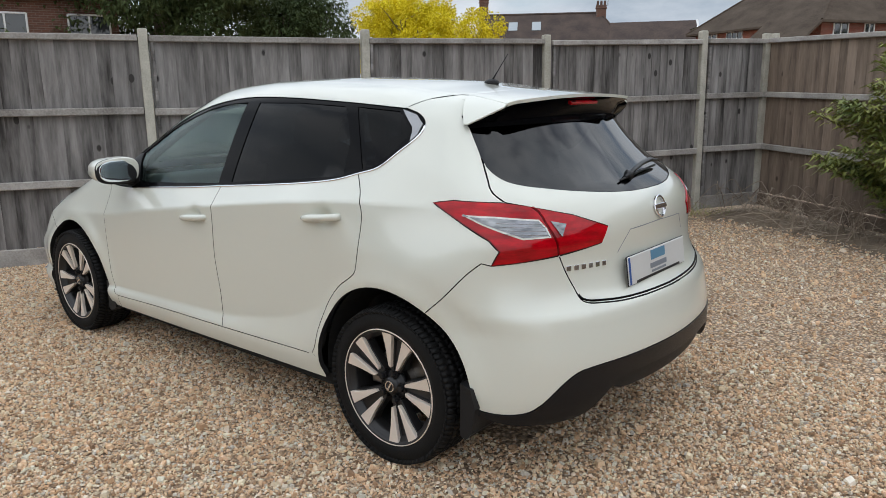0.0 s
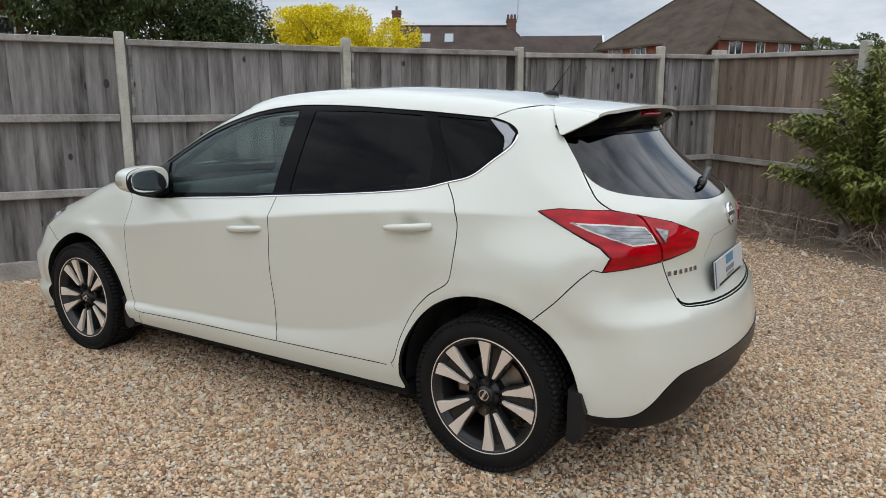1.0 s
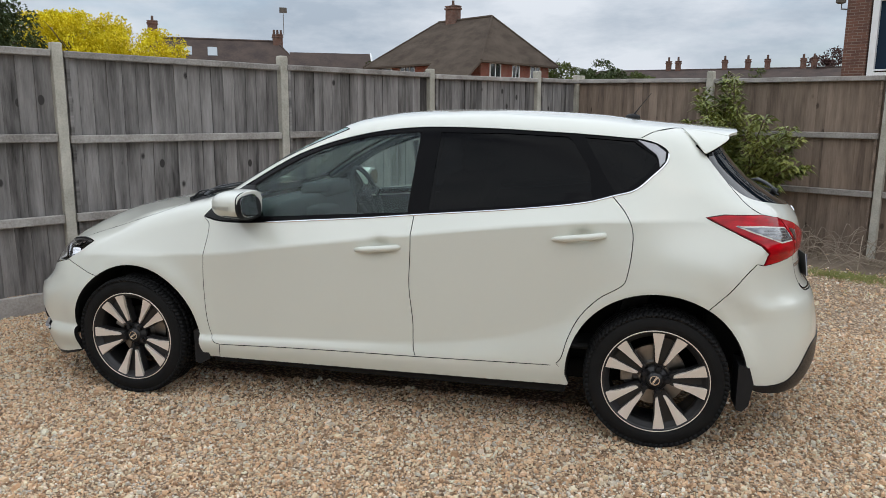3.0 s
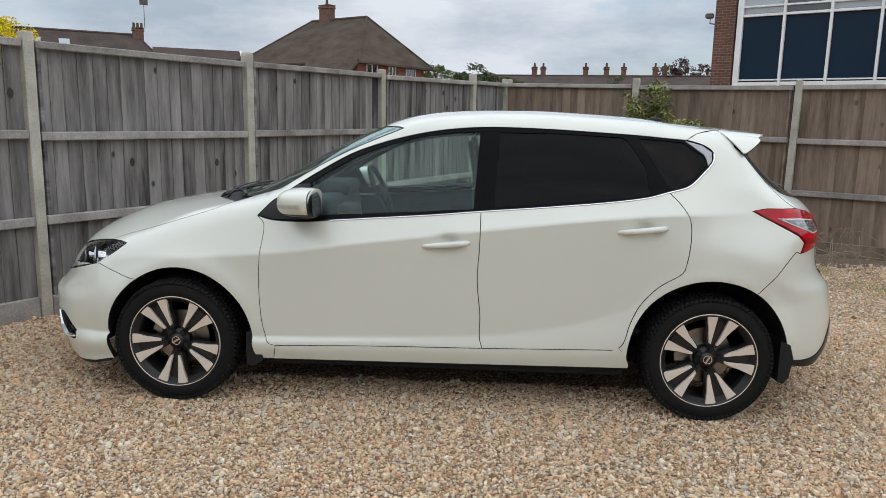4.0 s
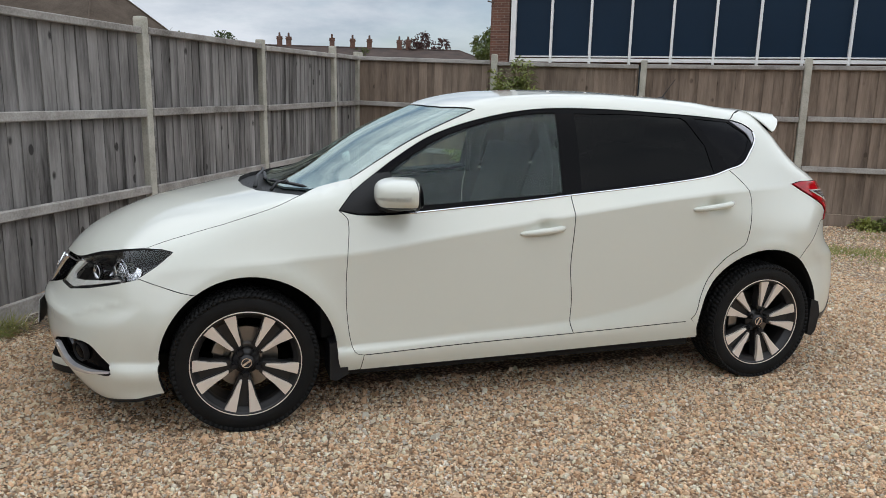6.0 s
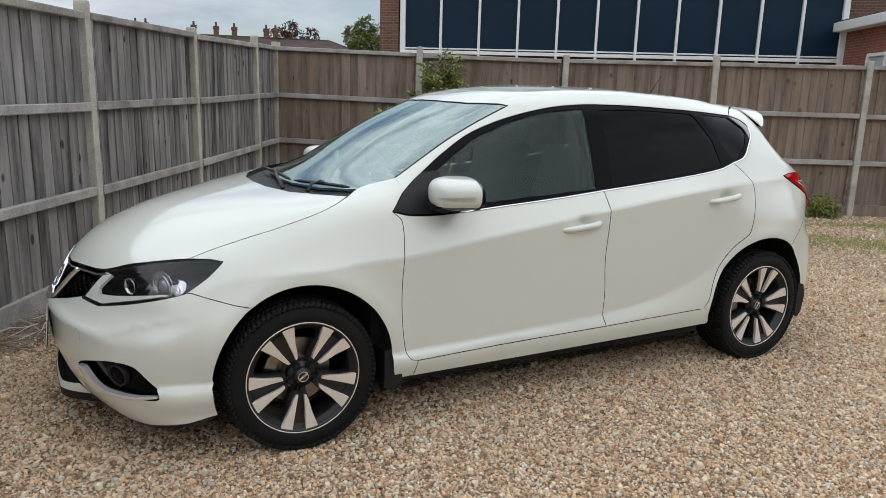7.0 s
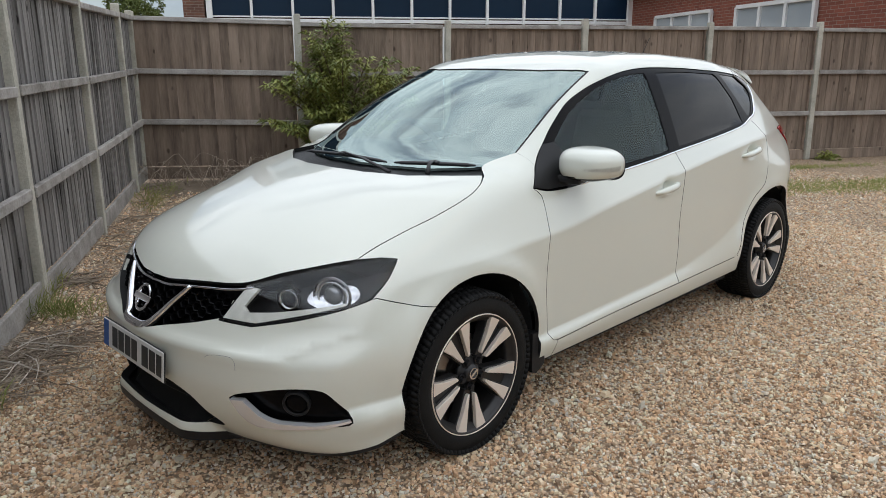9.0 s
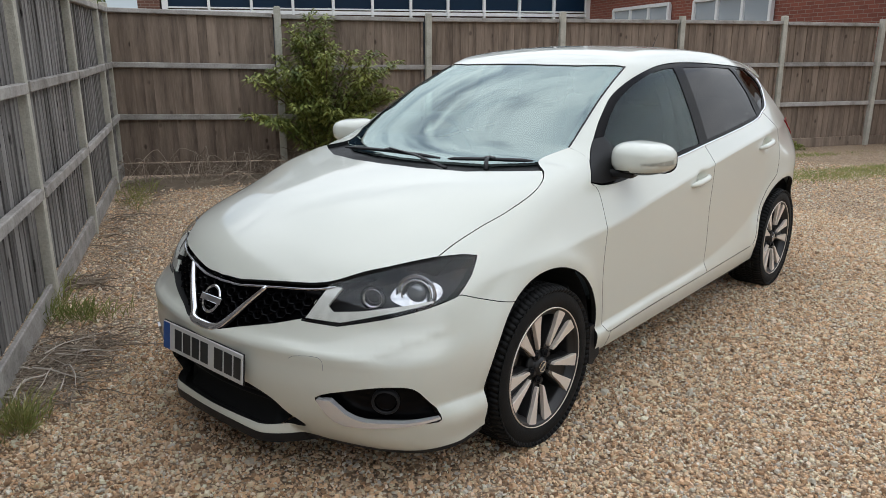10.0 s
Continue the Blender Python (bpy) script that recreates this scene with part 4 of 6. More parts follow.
# number plates, written characters left as plain bars
def plate(name, m, label, rear):
    bm = bmesh.new()
    add_box(bm, (.52, .111, .006), None, .003, 1)
    p = put(name, bm, M_PLATE, m, label=label)
    bm = bmesh.new()
    add_box(bm, (.526, .117, .004), pose(0, 0, -.004), .002, 1)
    put("plate_frame", bm, M_INK, m, p)
    bm = bmesh.new()
    add_box(bm, (.045 if not rear else .014, .105, .001), pose(-.234 if not rear else -.250, 0, .0037))
    put("plate_band", bm, M_PLATEBLUE, m, p, "blue band")
    bars = []
    if not rear:
        x = -.175
        for k, w in enumerate((.048, .050, .048, .048, .052, .048, .040)):
            if k == 4:
                x += .030
            bars.append((x + w / 2, 0, w, .078, M_INK))
            x += w + .010
    else:
        bars = [(0, .030, .13, .038, M_LOGOBLUE), (0, -.012, .15, .020, M_LOGOGREY), (0, -.034, .13, .009, M_LOGOGREY), (0, -.049, .40, .010, M_INK)]
    for cx, cy, w, h, mat in bars:
        bm = bmesh.new()
        add_box(bm, (w, h, .001), pose(cx, cy, .0037))
        put("plate_bar", bm, mat, m, p)


plate("front_plate", Matrix.Translation((2.276, 0, .438)) @ pose(0, 0, 0, 84, 0, 90), "white number plate with dark bars", False)
plate("rear_plate", Matrix.Translation((-2.066, .035, .778)) @ pose(0, 0, 0, 82, 0, -90), "white dealer plate with blue and grey bars", True)
# grey line that paints the shade of the plate recess's crease
niche = tail([(-2.02, .298, .850), (-2.035, .228, .930), (-2.05, 0, .938), (-2.035, -.228, .930), (-2.02, -.298, .850)])
strip("plate_niche", "tail", np.vstack([a + (b - a) * t for a, b in zip(niche, niche[1:]) for t in np.linspace(0, 1, 10)[:-1, None]] + [niche[-1:]]), .004, .0006, M_LOGOGREY, 0, both_sides=False, label="fine grey line painted for the shaded crease round the plate recess")
gl2 = np.vstack([gate_low[-18:], (gate_low[-18:][::-1] * (-1, 1))[1:]])
strip("boot_strip", "tail", gl2 + (0, .008), .010, .004, M_GLOSSBLACK, 0, both_sides=False, label="black strip along the tailgate's lower edge")
for k in range(6):
    t = k / 5
    uv = tail([(-1.957 - .050 * t, .545 - .165 * t, .826 - .003 * t)])[0]
    bm = bmesh.new()
    add_box(bm, (.021, .019, .003), None, .001, 1)
    put("tailgate_lettering", bm, M_CHROME, frame_on("tail", uv, .002), label="small plain chrome bar")

# clear parts of the tail lamps
for s in (1, -1):
    for nm, pts, lab in (("reversing_lens", [(-1.651, .773, 1.022), (-1.765, .725, 1.019), (-1.872, .622, 1.005), (-1.897, .610, .976), (-1.914, .606, .944), (-1.858, .694, .942), (-1.796, .735, .966), (-1.729, .759, .990)], "clear ribbed lamp centre"),
                         ("inner_lens", [(-1.903, .592, .997), (-1.936, .543, .984), (-1.936, .572, .944)], "small clear lamp corner")):
        c1 = resample(tail(pts), .006) * (s, 1)
        if nm[0] == "i":
            child(nm, skin(nm, "tail", c1, step=.010, gap=0, offset=.0115, lip=.008, mats=M_CLEARLAMP), car, lab)
            continue
        big = child(nm, skin(nm, "tail", c1, step=.012, gap=0, offset=.0085, lip=.004, mats=M_DRL), car, lab)
        child("ribbed_glass", skin("ribbed_glass", "tail", shrink(c1, .006 if nm[0] == "r" else .004), step=.012, gap=0, offset=.0105, lip=.003, mats=M_CLEARLAMP), big)
        if nm[0] == "r":
            for k in range(4):
                f = .955 + .012 * k
                row = tail([(-1.80 + .012 * (f - .96) / .012, .73, f + .006), (-1.90, .62, f - .004 + .002)]) * (s, 1)
                strip("lens_rib", "tail", row[0] + (row[1] - row[0]) * np.linspace(0, 1, 10)[:, None], .002, .001, M_SATIN, .0115, big, both_sides=False)

# door handles
for hx, hz, doors in ((-.034, .858, fd), (-.985, .955, rd)):
    y0 = float(lift("side", [(hx, hz + .08)])[0, 1])

    def bar(bm):
        pts, rad = [], []
        for t in np.linspace(-1, 1, 15):
            pts.append((.118 * t, .026 * (1 - abs(t) ** 4) - .006, .003 * (1 - t)))
            rad.append(.0165 * (1 - .45 * max(0, t) ** 3 - .15 * max(0, -t) ** 6))
        add_tube(bm, pts, rad, 12, .95)
    tilt = 4 if hx > -.5 else 5
    two("door_handle", bar, M_PAINT, pose(hx, y0 + .010, hz, 0, tilt, 0), "body-coloured door handle", doors, True)

# door mirrors
def mirror_shell(bm, low):
    q = bmesh.ops.create_uvsphere(bm, u_segments=36, v_segments=22, radius=1)
    sg = lambda v, p: math.copysign(abs(v) ** p, v)
    for v in q["verts"]:
        x, y, z = (sg(c, .70) for c in v.co)
        v.co = (x * .120, y * .120, z * (.068 if z > 0 else .072))
        v.co.x = max(v.co.x, -.062)
        v.co.x -= .05 * v.co.y
        v.co.z *= 1 - .10 * (v.co.y / .12)
    geom = [f for f in bm.faces if (f.calc_center_median().z < -.050) != low]
    bmesh.ops.delete(bm, geom=geom, context="FACES")


mm = pose(.668, .888, 1.056, 0, 0, -8)
two("mirror_shell", lambda bm: mirror_shell(bm, False), M_PAINT, mm, "white door mirror shell", fd, True)
two("mirror_base", lambda bm: mirror_shell(bm, True), M_GLOSSBLACK, mm, "black mirror base", fd, True)


def mirror_foot(bm):
    add_box(bm, (.10, .13, .035), pose(.70, .80, .988, 0, 0, 12), .012)
    add_box(bm, (.12, .02, .05), pose(.72, .762, .985, 0, 0, 2), .006)


two("mirror_foot", mirror_foot, M_BLACK, Matrix(), "", fd)


def mirror_face(bm, sx, sy, sz, turn):
    q = bmesh.ops.create_uvsphere(bm, u_segments=36, v_segments=18, radius=1)
    sg = lambda v, p: math.copysign(abs(v) ** p, v)
    for v in q["verts"]:
        v.co = (v.co.x * sx, sg(v.co.y, .72) * sy, sg(v.co.z, .72) * sz)
    bmesh.ops.transform(bm, matrix=pose(-.056, 0, -.004, 0, 4, turn), verts=bm.verts[:])


two("mirror_bezel", lambda bm: mirror_face(bm, .012, .116, .069, 4), M_BLACK, mm, "black mirror bezel", fd, True)
two("mirror_glass", lambda bm: mirror_face(bm, .003, .100, .056, 9), M_MIRROR, mm @ pose(-.013, 0, 0), "mirror glass", fd)


def indicator(bm):
    sg = lambda v, p: math.copysign(abs(v) ** p, v)
    rows = []
    for t in np.linspace(0, 1, 14):
        row = []
        for h in (-1, 1):
            a = math.radians(20 + 78 * t)
            x, y, z = sg(math.cos(a), .78), sg(math.sin(a), .78), (-.18 + h * (.05 + .11 * t) + .04 * t)
            k = (1 - abs(z) ** 2.6) ** (1 / 2.6)
            px = max(x * .120 * k + .003, -.062)
            py = y * .120 * k + .0035
            row.append(bm.verts.new((px - .05 * py, py, z * .068)))
        rows.append(row)
    for a, b in zip(rows, rows[1:]):
        bm.faces.new((a[0], b[0], b[1], a[1]))
    r = bmesh.ops.solidify(bm, geom=bm.faces[:], thickness=-.004)


two("indicator_lens", indicator, M_DRL, mm, "clear indicator lens", fd)
# black corner pieces ahead of the front windows
sail = np.array([(.925, .974), (.895, 1.010), (.856, 1.049), (.745, 1.128), (.680, 1.135), (.612, .985), (.664, .956), (.844, .957)])
me = skin("mirror_corner", "side", sail, step=.03, gap=.001, offset=.0, lip=.01, mats=M_BLACK)
child("mirror_corner", me, fd[0], "black mirror corner cover")
child("mirror_corner", mirrored(me), fd[1], "black mirror corner cover")

# roof spoiler with its brake light: the roof's form carried on behind the tailgate
CUT[0] = False
fin_top = smooth_line([(-1.432, 1.440), (-1.47, 1.435), (-1.51, 1.429), (-1.57, 1.419), (-1.635, 1.407)], 5)
fin_side = flat("top", lift("side", fin_top))
trail = smooth_line([tuple(fin_side[-1]), (-1.656, float(fin_side[-1][1]) - .035), (-1.684, .41), (-1.703, .21), (-1.710, 0)], 6)
half_sp = join(np.array(rearY)[::-1], fin_side, trail)
sp_loop = join(half_sp, half_sp[::-1] * (1, -1))
spoiler = child("roof_spoiler", skin("roof_spoiler", "top", sp_loop, step=.03, gap=.0005, lip=.013, back=.014, back_mat=M_GLOSSBLACK), car, "white roof spoiler with a black underside")
gate_up = np.array([q for q in GATE_SIDE if q[1] > 1.325])
fin_end = smooth_line([(-1.635, 1.407), (-1.638, 1.396), (-1.605, 1.372), (-1.570, 1.350), (-1.537, 1.332)], 4)
me = skin("spoiler_fin", "side", join(fin_top, fin_end, gate_up), step=.02, gap=.0005, lip=.006, back=.007, back_mat=M_GLOSSBLACK)
child("spoiler_fin", me, spoiler, "white spoiler end")
child("spoiler_fin", mirrored(me), spoiler, "white spoiler end")
edge_out = np.vstack([lift("side", fin_end[::-1]), lift("top", trail)])
edge_out = edge_out - normal_of(edge_out) * .0135
CUT[0] = True
# the underside: from the trailing edge in to the head of the rear screen
k = len(edge_out)
yy = edge_out[:, 1]
foot_z = 1.328 + .024 * (1 - (yy / .6) ** 2)
foot = lift("tail", np.stack([np.interp(foot_z * 0 + yy, [0, .6], [0, .78]), foot_z], 1))
for _ in range(4):
    turn = np.arctan2(yy, -(foot[:, 0] + 1.05))
    foot = lift("tail", np.stack([turn, foot_z], 1))
foot = foot + normal_of(foot) * .004
foot[0] = edge_out[0]
mid_run = .5 * edge_out + .5 * foot + np.array([.012, 0, .022]) * np.sin(np.linspace(0, math.pi / 2, k))[:, None]
rows3 = np.stack([edge_out, mid_run, foot])
V = np.vstack([rows3.reshape(-1, 3), rows3.reshape(-1, 3) * (1, -1, 1)])
F = []
for side in (0, 3 * k):
    for r in range(2):
        F += [(side + r * k + i, side + r * k + i + 1, side + (r + 1) * k + i + 1, side + (r + 1) * k + i) for i in range(k - 1)]
child("spoiler_underside", mesh_from("spoiler_underside", V, F, M_GLOSSBLACK), spoiler, "gloss black spoiler underside")
bm = bmesh.new()
add_box(bm, (.02, .22, .014), pose(-1.684, 0, 1.404, 0, -30, 0), .003, 1)
part("high_brake_light", bm, M_REDLENS, car, "red high-level brake light")

# aerial, wipers, mud flaps, exhaust-side bits
bm = bmesh.new()
add_ball(bm, .028, pose(-1.205, 0, 1.490) @ Matrix.Diagonal((1.5, .8, .7, 1)), 2)
add_tube(bm, [(-1.21, 0, 1.505), (-1.24, 0, 1.545), (-1.295, 0, 1.618)], [.005, .002, .0014], 8)
part("aerial", bm, M_BLACK, car, "thin black roof aerial")


def wiper(p0, p1, pivot, nm="wiper"):
    bm = bmesh.new()
    a, b = Vector(p0), Vector(p1)
    n = 10
    pts = []
    for i in range(n + 1):
        q = a.lerp(b, i / n)
        z = lift("top", [(q.x, q.y)])[0]
        pts.append(Vector(z) + Vector(normal_of(z[None])[0]) * .016)
    add_tube(bm, pts, [.004] + [.010] * (n - 1) + [.004], 8, .8)
    mid = pts[n // 2]
    pv = Vector(lift("top", [pivot])[0])
    add_box(bm, (.022, .050, .012), Matrix.Translation(mid + Vector((0, 0, .006))) @ pose(0, 0, 0, 0, 12, 0), .005)
    add_tube(bm, [mid + Vector((0, 0, .014)), mid.lerp(pv, .5) + Vector((.01, 0, .020)), pv + Vector((0, 0, .0))], [.006, .008, .011], 8, .6)
    part(nm, bm, M_WIPER, car, "black windscreen wiper", True)


wiper((1.185, -.40, 0), (1.205, .22, 0), (1.265, .30))
wiper((1.195, .255, 0), (1.045, .585, 0), (1.20, .46))
bm = bmesh.new()
gp = lambda y, z, off: Vector(lift("tail", tail([(-1.95, y, z)]))[0]) + Vector(normal_of(lift("tail", tail([(-1.95, y, z)])))[0]) * off
add_tube(bm, [gp(.10, 1.104, .012), gp(.0, 1.114, .024), gp(-.10, 1.123, .030), gp(-.22, 1.126, .034), gp(-.34, 1.122, .026)], [.008, .010, .012, .014, .010], 10, .7)
add_tube(bm, [gp(.145, 1.099, .006), gp(.0, 1.110, .008), gp(-.30, 1.117, .01)], .005, 8)
add_cyl(bm, .018, .016, .03, Matrix.Translation(gp(.06, 1.108, .012)) @ pose(0, 0, 0, 0, 70, 0), 14)
part("rear_wiper", bm, M_WIPER, car, "black rear window wiper", True)
for fx, poly in ((0, [(.935, .375), (.905, .330), (.90, .225), (.955, .193), (.985, .205), (.985, .375)]), (1, [(-1.700, .420), (-1.748, .405), (-1.768, .335), (-1.752, .235), (-1.725, .205), (-1.700, .215)])):
    two("mud_flap", lambda bm: add_prism(bm, poly, .16), M_BLACK, pose(0, .690, 0), "black rubber mud flap")

# --- inside ---
def seat(x, y, w, rear=False):
    bm = bmesh.new()
    add_box(bm, (.50, w, .16), pose(x + .20, y, .56, 0, -6, 0), .05, 3)
    part("seat_cushion", bm, M_SEAT, car, smooth=True)
    bm = bmesh.new()
    vs = add_box(bm, (.14, w * .95, .62), pose(x - .10, y, .90, 0, -17, 0), .055, 3)
    part("seat_back", bm, M_SEAT, car, smooth=True)
    for hy in ((y,) if not rear else (y - .45, y, y + .45)):
        bm = bmesh.new()
        add_box(bm, (.09, .25, .17), pose(x - .235, hy, 1.285, 0, -12, 0), .04, 3)
        add_cyl(bm, .006, .006, .14, pose(x - .215, hy - .05, 1.19, 0, -12, 0), 8)
        add_cyl(bm, .006, .006, .14, pose(x - .215, hy + .05, 1.19, 0, -12, 0), 8)
        part("headrest", bm, M_SEAT, car, smooth=True)


seat(-.18, .37, .50)
seat(-.18, -.37, .50)
seat(-.98, 0, 1.25, True)
bm = bmesh.new()
add_box(bm, (.42, 1.42, .22), pose(.86, 0, .88, 0, 6, 0), .07, 3)
add_box(bm, (.20, .42, .09), pose(.74, -.37, 1.02), .04, 3)
add_box(bm, (.22, .30, .42), pose(.66, 0, .74), .04, 2)
add_box(bm, (.9, .20, .22), pose(.15, 0, .50), .05, 2)
part("dashboard", bm, M_DASH, car, "dark grey dashboard", True)
bm = bmesh.new()
ring = [(.0, .185 * math.cos(2 * math.pi * k / 28), .185 * math.sin(2 * math.pi * k / 28)) for k in range(29)]
m = pose(.46, -.37, .985, 0, 24, 0)
add_tube(bm, [m @ Vector(p) for p in ring], .016, 10)
for a in (0, 180, 270):
    add_tube(bm, [m @ Vector((0, 0, 0)), m @ Vector((0, .18 * math.cos(radians(a)), .18 * math.sin(radians(a))))], .014, 8)
add_ball(bm, .06, m @ Matrix.Diagonal((.5, 1, 1, 1)), 2)
part("steering_wheel", bm, M_SEAT, car, "black steering wheel", True)
bm = bmesh.new()
add_box(bm, (.03, .22, .06), pose(.46, 0, 1.335, 0, -10, 0), .015)
part("inner_mirror", bm, M_BLACK, car)
bm = bmesh.new()
add_box(bm, (2.0, 1.40, .03), pose(-.10, 0, .40), .01, 1)
add_box(bm, (.7, 1.0, .03), pose(-1.42, 0, .98), .01, 1)
add_box(bm, (.12, 1.30, .55), pose(-1.28, 0, .75, 0, -14, 0), .03)
part("cabin_floor", bm, M_INTERIOR, car)
for s in (1, -1):
    bm = bmesh.new()
    add_tube(bm, [(-.14, s * .55, 1.36), (-.17, s * .60, 1.2), (-.17, s * .62, 1.0)], .014, 8, 2.2)
    part("seat_belt", bm, M_SEAT, car)
    for pts in ([(-.235, .70, 1.0), (-.24, .63, 1.22), (-.26, .55, 1.39)], [(-1.16, .64, 1.12), (-1.05, .58, 1.28), (-.98, .53, 1.38)]):
        bm = bmesh.new()
        add_tube(bm, [(x, s * y, z) for x, y, z in pts], .035, 10)
        part("inner_pillar", bm, M_INTERIOR, car, smooth=True)
    bm = bmesh.new()
    add_tube(bm, [(.92, s * .66, .98), (.70, s * .615, 1.12), (.48, s * .57, 1.25), (.26, s * .525, 1.36)], .018, 8)
    part("inner_screen_pillar", bm, M_INTERIOR, car, smooth=True)


# --- wheels ---
def make_wheel():
    """A wheel at the origin whose outer face looks along +y."""
    w = new("wheel")
    w.empty_display_size = .05
    bm = bmesh.new()
    prof = [(.222, -.095), (.236, -.100), (.262, -.106), (.288, -.104), (.306, -.094), (.314, -.080), (.316, -.04), (.3165, 0), (.316, .04), (.314, .080),
            (.306, .094), (.288, .103), (.262, .105), (.240, .100), (.236, .094), (.222, .085)]
    add_lathe(bm, prof, 72)
    # tread blocks: two shoulder rows and three middle ribs
    n = 84
    for k in range(n):
        a = 360 * k / n
        for row, (y0, wy, tilt) in enumerate(((-.083, .038, 12), (-.040, .030, -20), (0, .030, 20), (.040, .030, -20), (.083, .038, -12))):
            m = pose(0, 0, 0, 0, -a - row * 1.6, 0) @ pose(.3165, y0, 0, tilt, 0, 0)
            if abs(y0) > .06:
                m = m @ pose(-.004, 0, 0, 0, 0, math.copysign(16, -y0) * -1)
            add_box(bm, (.0095, wy, .0185), m)
        for sgn in (1, -1):
            add_box(bm, (.030, .0042, .0192), pose(0, 0, 0, 0, -a, 0) @ pose(.2985, sgn * .0975, 0, 0, 0, sgn * 40))
    part("tyre", bm, M_TYRE, w, "black rubber tyre", True)
    bm = bmesh.new()
    add_lathe(bm, [(.236, .090), (.238, .098), (.234, .101), (.226, .098), (.222, .088), (.214, .070), (.206, .03), (.204, -.08), (.224, -.095)], 72)
    part("rim_barrel", bm, M_RIMDARK, w, smooth=True)
    bm = bmesh.new()
    add_lathe(bm, [(.2385, .099), (.2378, .1025), (.2345, .1025), (.2338, .099)], 72)
    part("rim_lip", bm, M_RIMFACE, w, smooth=True)
    bm = bmesh.new()
    add_lathe(bm, [(.2345, .099), (.2335, .094), (.206, .078), (.203, .060), (.206, .03)], 72)
    part("rim_band", bm, M_RIMDARK, w, "anthracite band inside the rim edge", True)
    pol = lambda r, a: (r * math.cos(radians(a)), r * math.sin(radians(a)))

    def blade(poly, depth, y0, slope):
        """A flat bar of the wheel's face, bevelled, that rises towards the rim."""
        bm = bmesh.new()
        vs = add_prism(bm, poly, depth, pose(0, y0, 0))
        for v in vs:
            v.co.y += slope * (math.hypot(v.co.x, v.co.z) - .08) / .15
        front = [e for e in bm.edges if all(v.co.y > y0 + depth * .6 for v in e.verts)]
        bmesh.ops.bevel(bm, geom=front, offset=.0012, segments=1, affect="EDGES")
        return bm

    for k in range(5):
        c = 270 + 72 * k
        for s in (1, -1):
            poly = [pol(.2335, c + s * 7.2), pol(.2342, c + s * 14), pol(.2335, c + s * 20.6), pol(.16, c + s * 18.2), pol(.104, c + s * 17.4), pol(.086, c + s * 15.5), pol(.082, c + s * 9.0), pol(.14, c + s * 8.2)]
            part("spoke", blade(poly, .016, .069, .013), M_RIMFACE, w, "machined alloy spoke")
            poly = [pol(.233, c + s * 5.8), pol(.2338, c + s * 14), pol(.233, c + s * 21.6), pol(.16, c + s * 19.6), pol(.10, c + s * 20.5), pol(.070, c + s * 20), pol(.066, c + s * 8.0), pol(.14, c + s * 6.8)]
            part("spoke_side", blade(poly, .040, .028, .013), M_RIMDARK, w)
        poly = [pol(.232, c - 7.5), pol(.2335, c), pol(.232, c + 7.5), pol(.14, c + 8.4), pol(.06, c + 12), pol(.06, c - 12), pol(.14, c - 8.4)]
        part("spoke_web", blade(poly, .022, .040, .010), M_RIMDARK, w)
        bm = bmesh.new()
        x, z = pol(.055, c)
        add_cyl(bm, .0118, .0108, .03, pose(x, .070, z, -90, 0, 0), 6)
        add_lathe(bm, [(.0135, .066), (.0175, .066), (.0185, .073), (.0145, .073)], 16, pose(x, 0, z))
        part("wheel_nut", bm, M_BLACK, w)
    bm = bmesh.new()
    add_lathe(bm, [(.001, .044), (.062, .044), (.056, .056), (.042, .060), (.036, .070), (.033, .080), (.001, .0835)], 40)
    part("hub", bm, M_RIMDARK, w, smooth=True)
    bm = bmesh.new()
    add_lathe(bm, [(.018, .083), (.0185, .0855), (.0225, .0855), (.023, .083)], 32)
    add_box(bm, (.046, .003, .009), pose(0, .0845, 0, 0, 40, 0))
    part("wheel_badge", bm, M_CHROME, w, "plain round silver badge")
    bm = bmesh.new()
    add_lathe(bm, [(.07, .0), (.142, .0), (.142, -.022), (.07, -.022)], 48)
    add_lathe(bm, [(.001, .03), (.07, .028), (.072, .0), (.001, -.02)], 32)
    part("brake_disc", bm, M_DISC, w)
    bm = bmesh.new()
    for a in (18, 30, 42):
        add_box(bm, (.055, .075, .05), pose(0, 0, 0, 0, -a, 0) @ pose(.125, -.005, 0), .008)
    part("brake_caliper", bm, M_DISC, w)
    return w


wheel = make_wheel()
first = True
for cx, cz in WHEELS:
    for sgn in (1, -1):
        m = pose(cx, sgn * .772, cz, 0, 0, 0 if sgn > 0 else 180) @ pose(0, 0, 0, 0, -6 if cx > 0 else 21, 0)
        if first:
            wheel.matrix_basis, wheel.parent, first = m, car, False
        else:
            copy_thing(wheel, m)


# ---------- the yard: ground and fences ----------
M_GROUND = bpy.data.materials.new("beige_gravel")


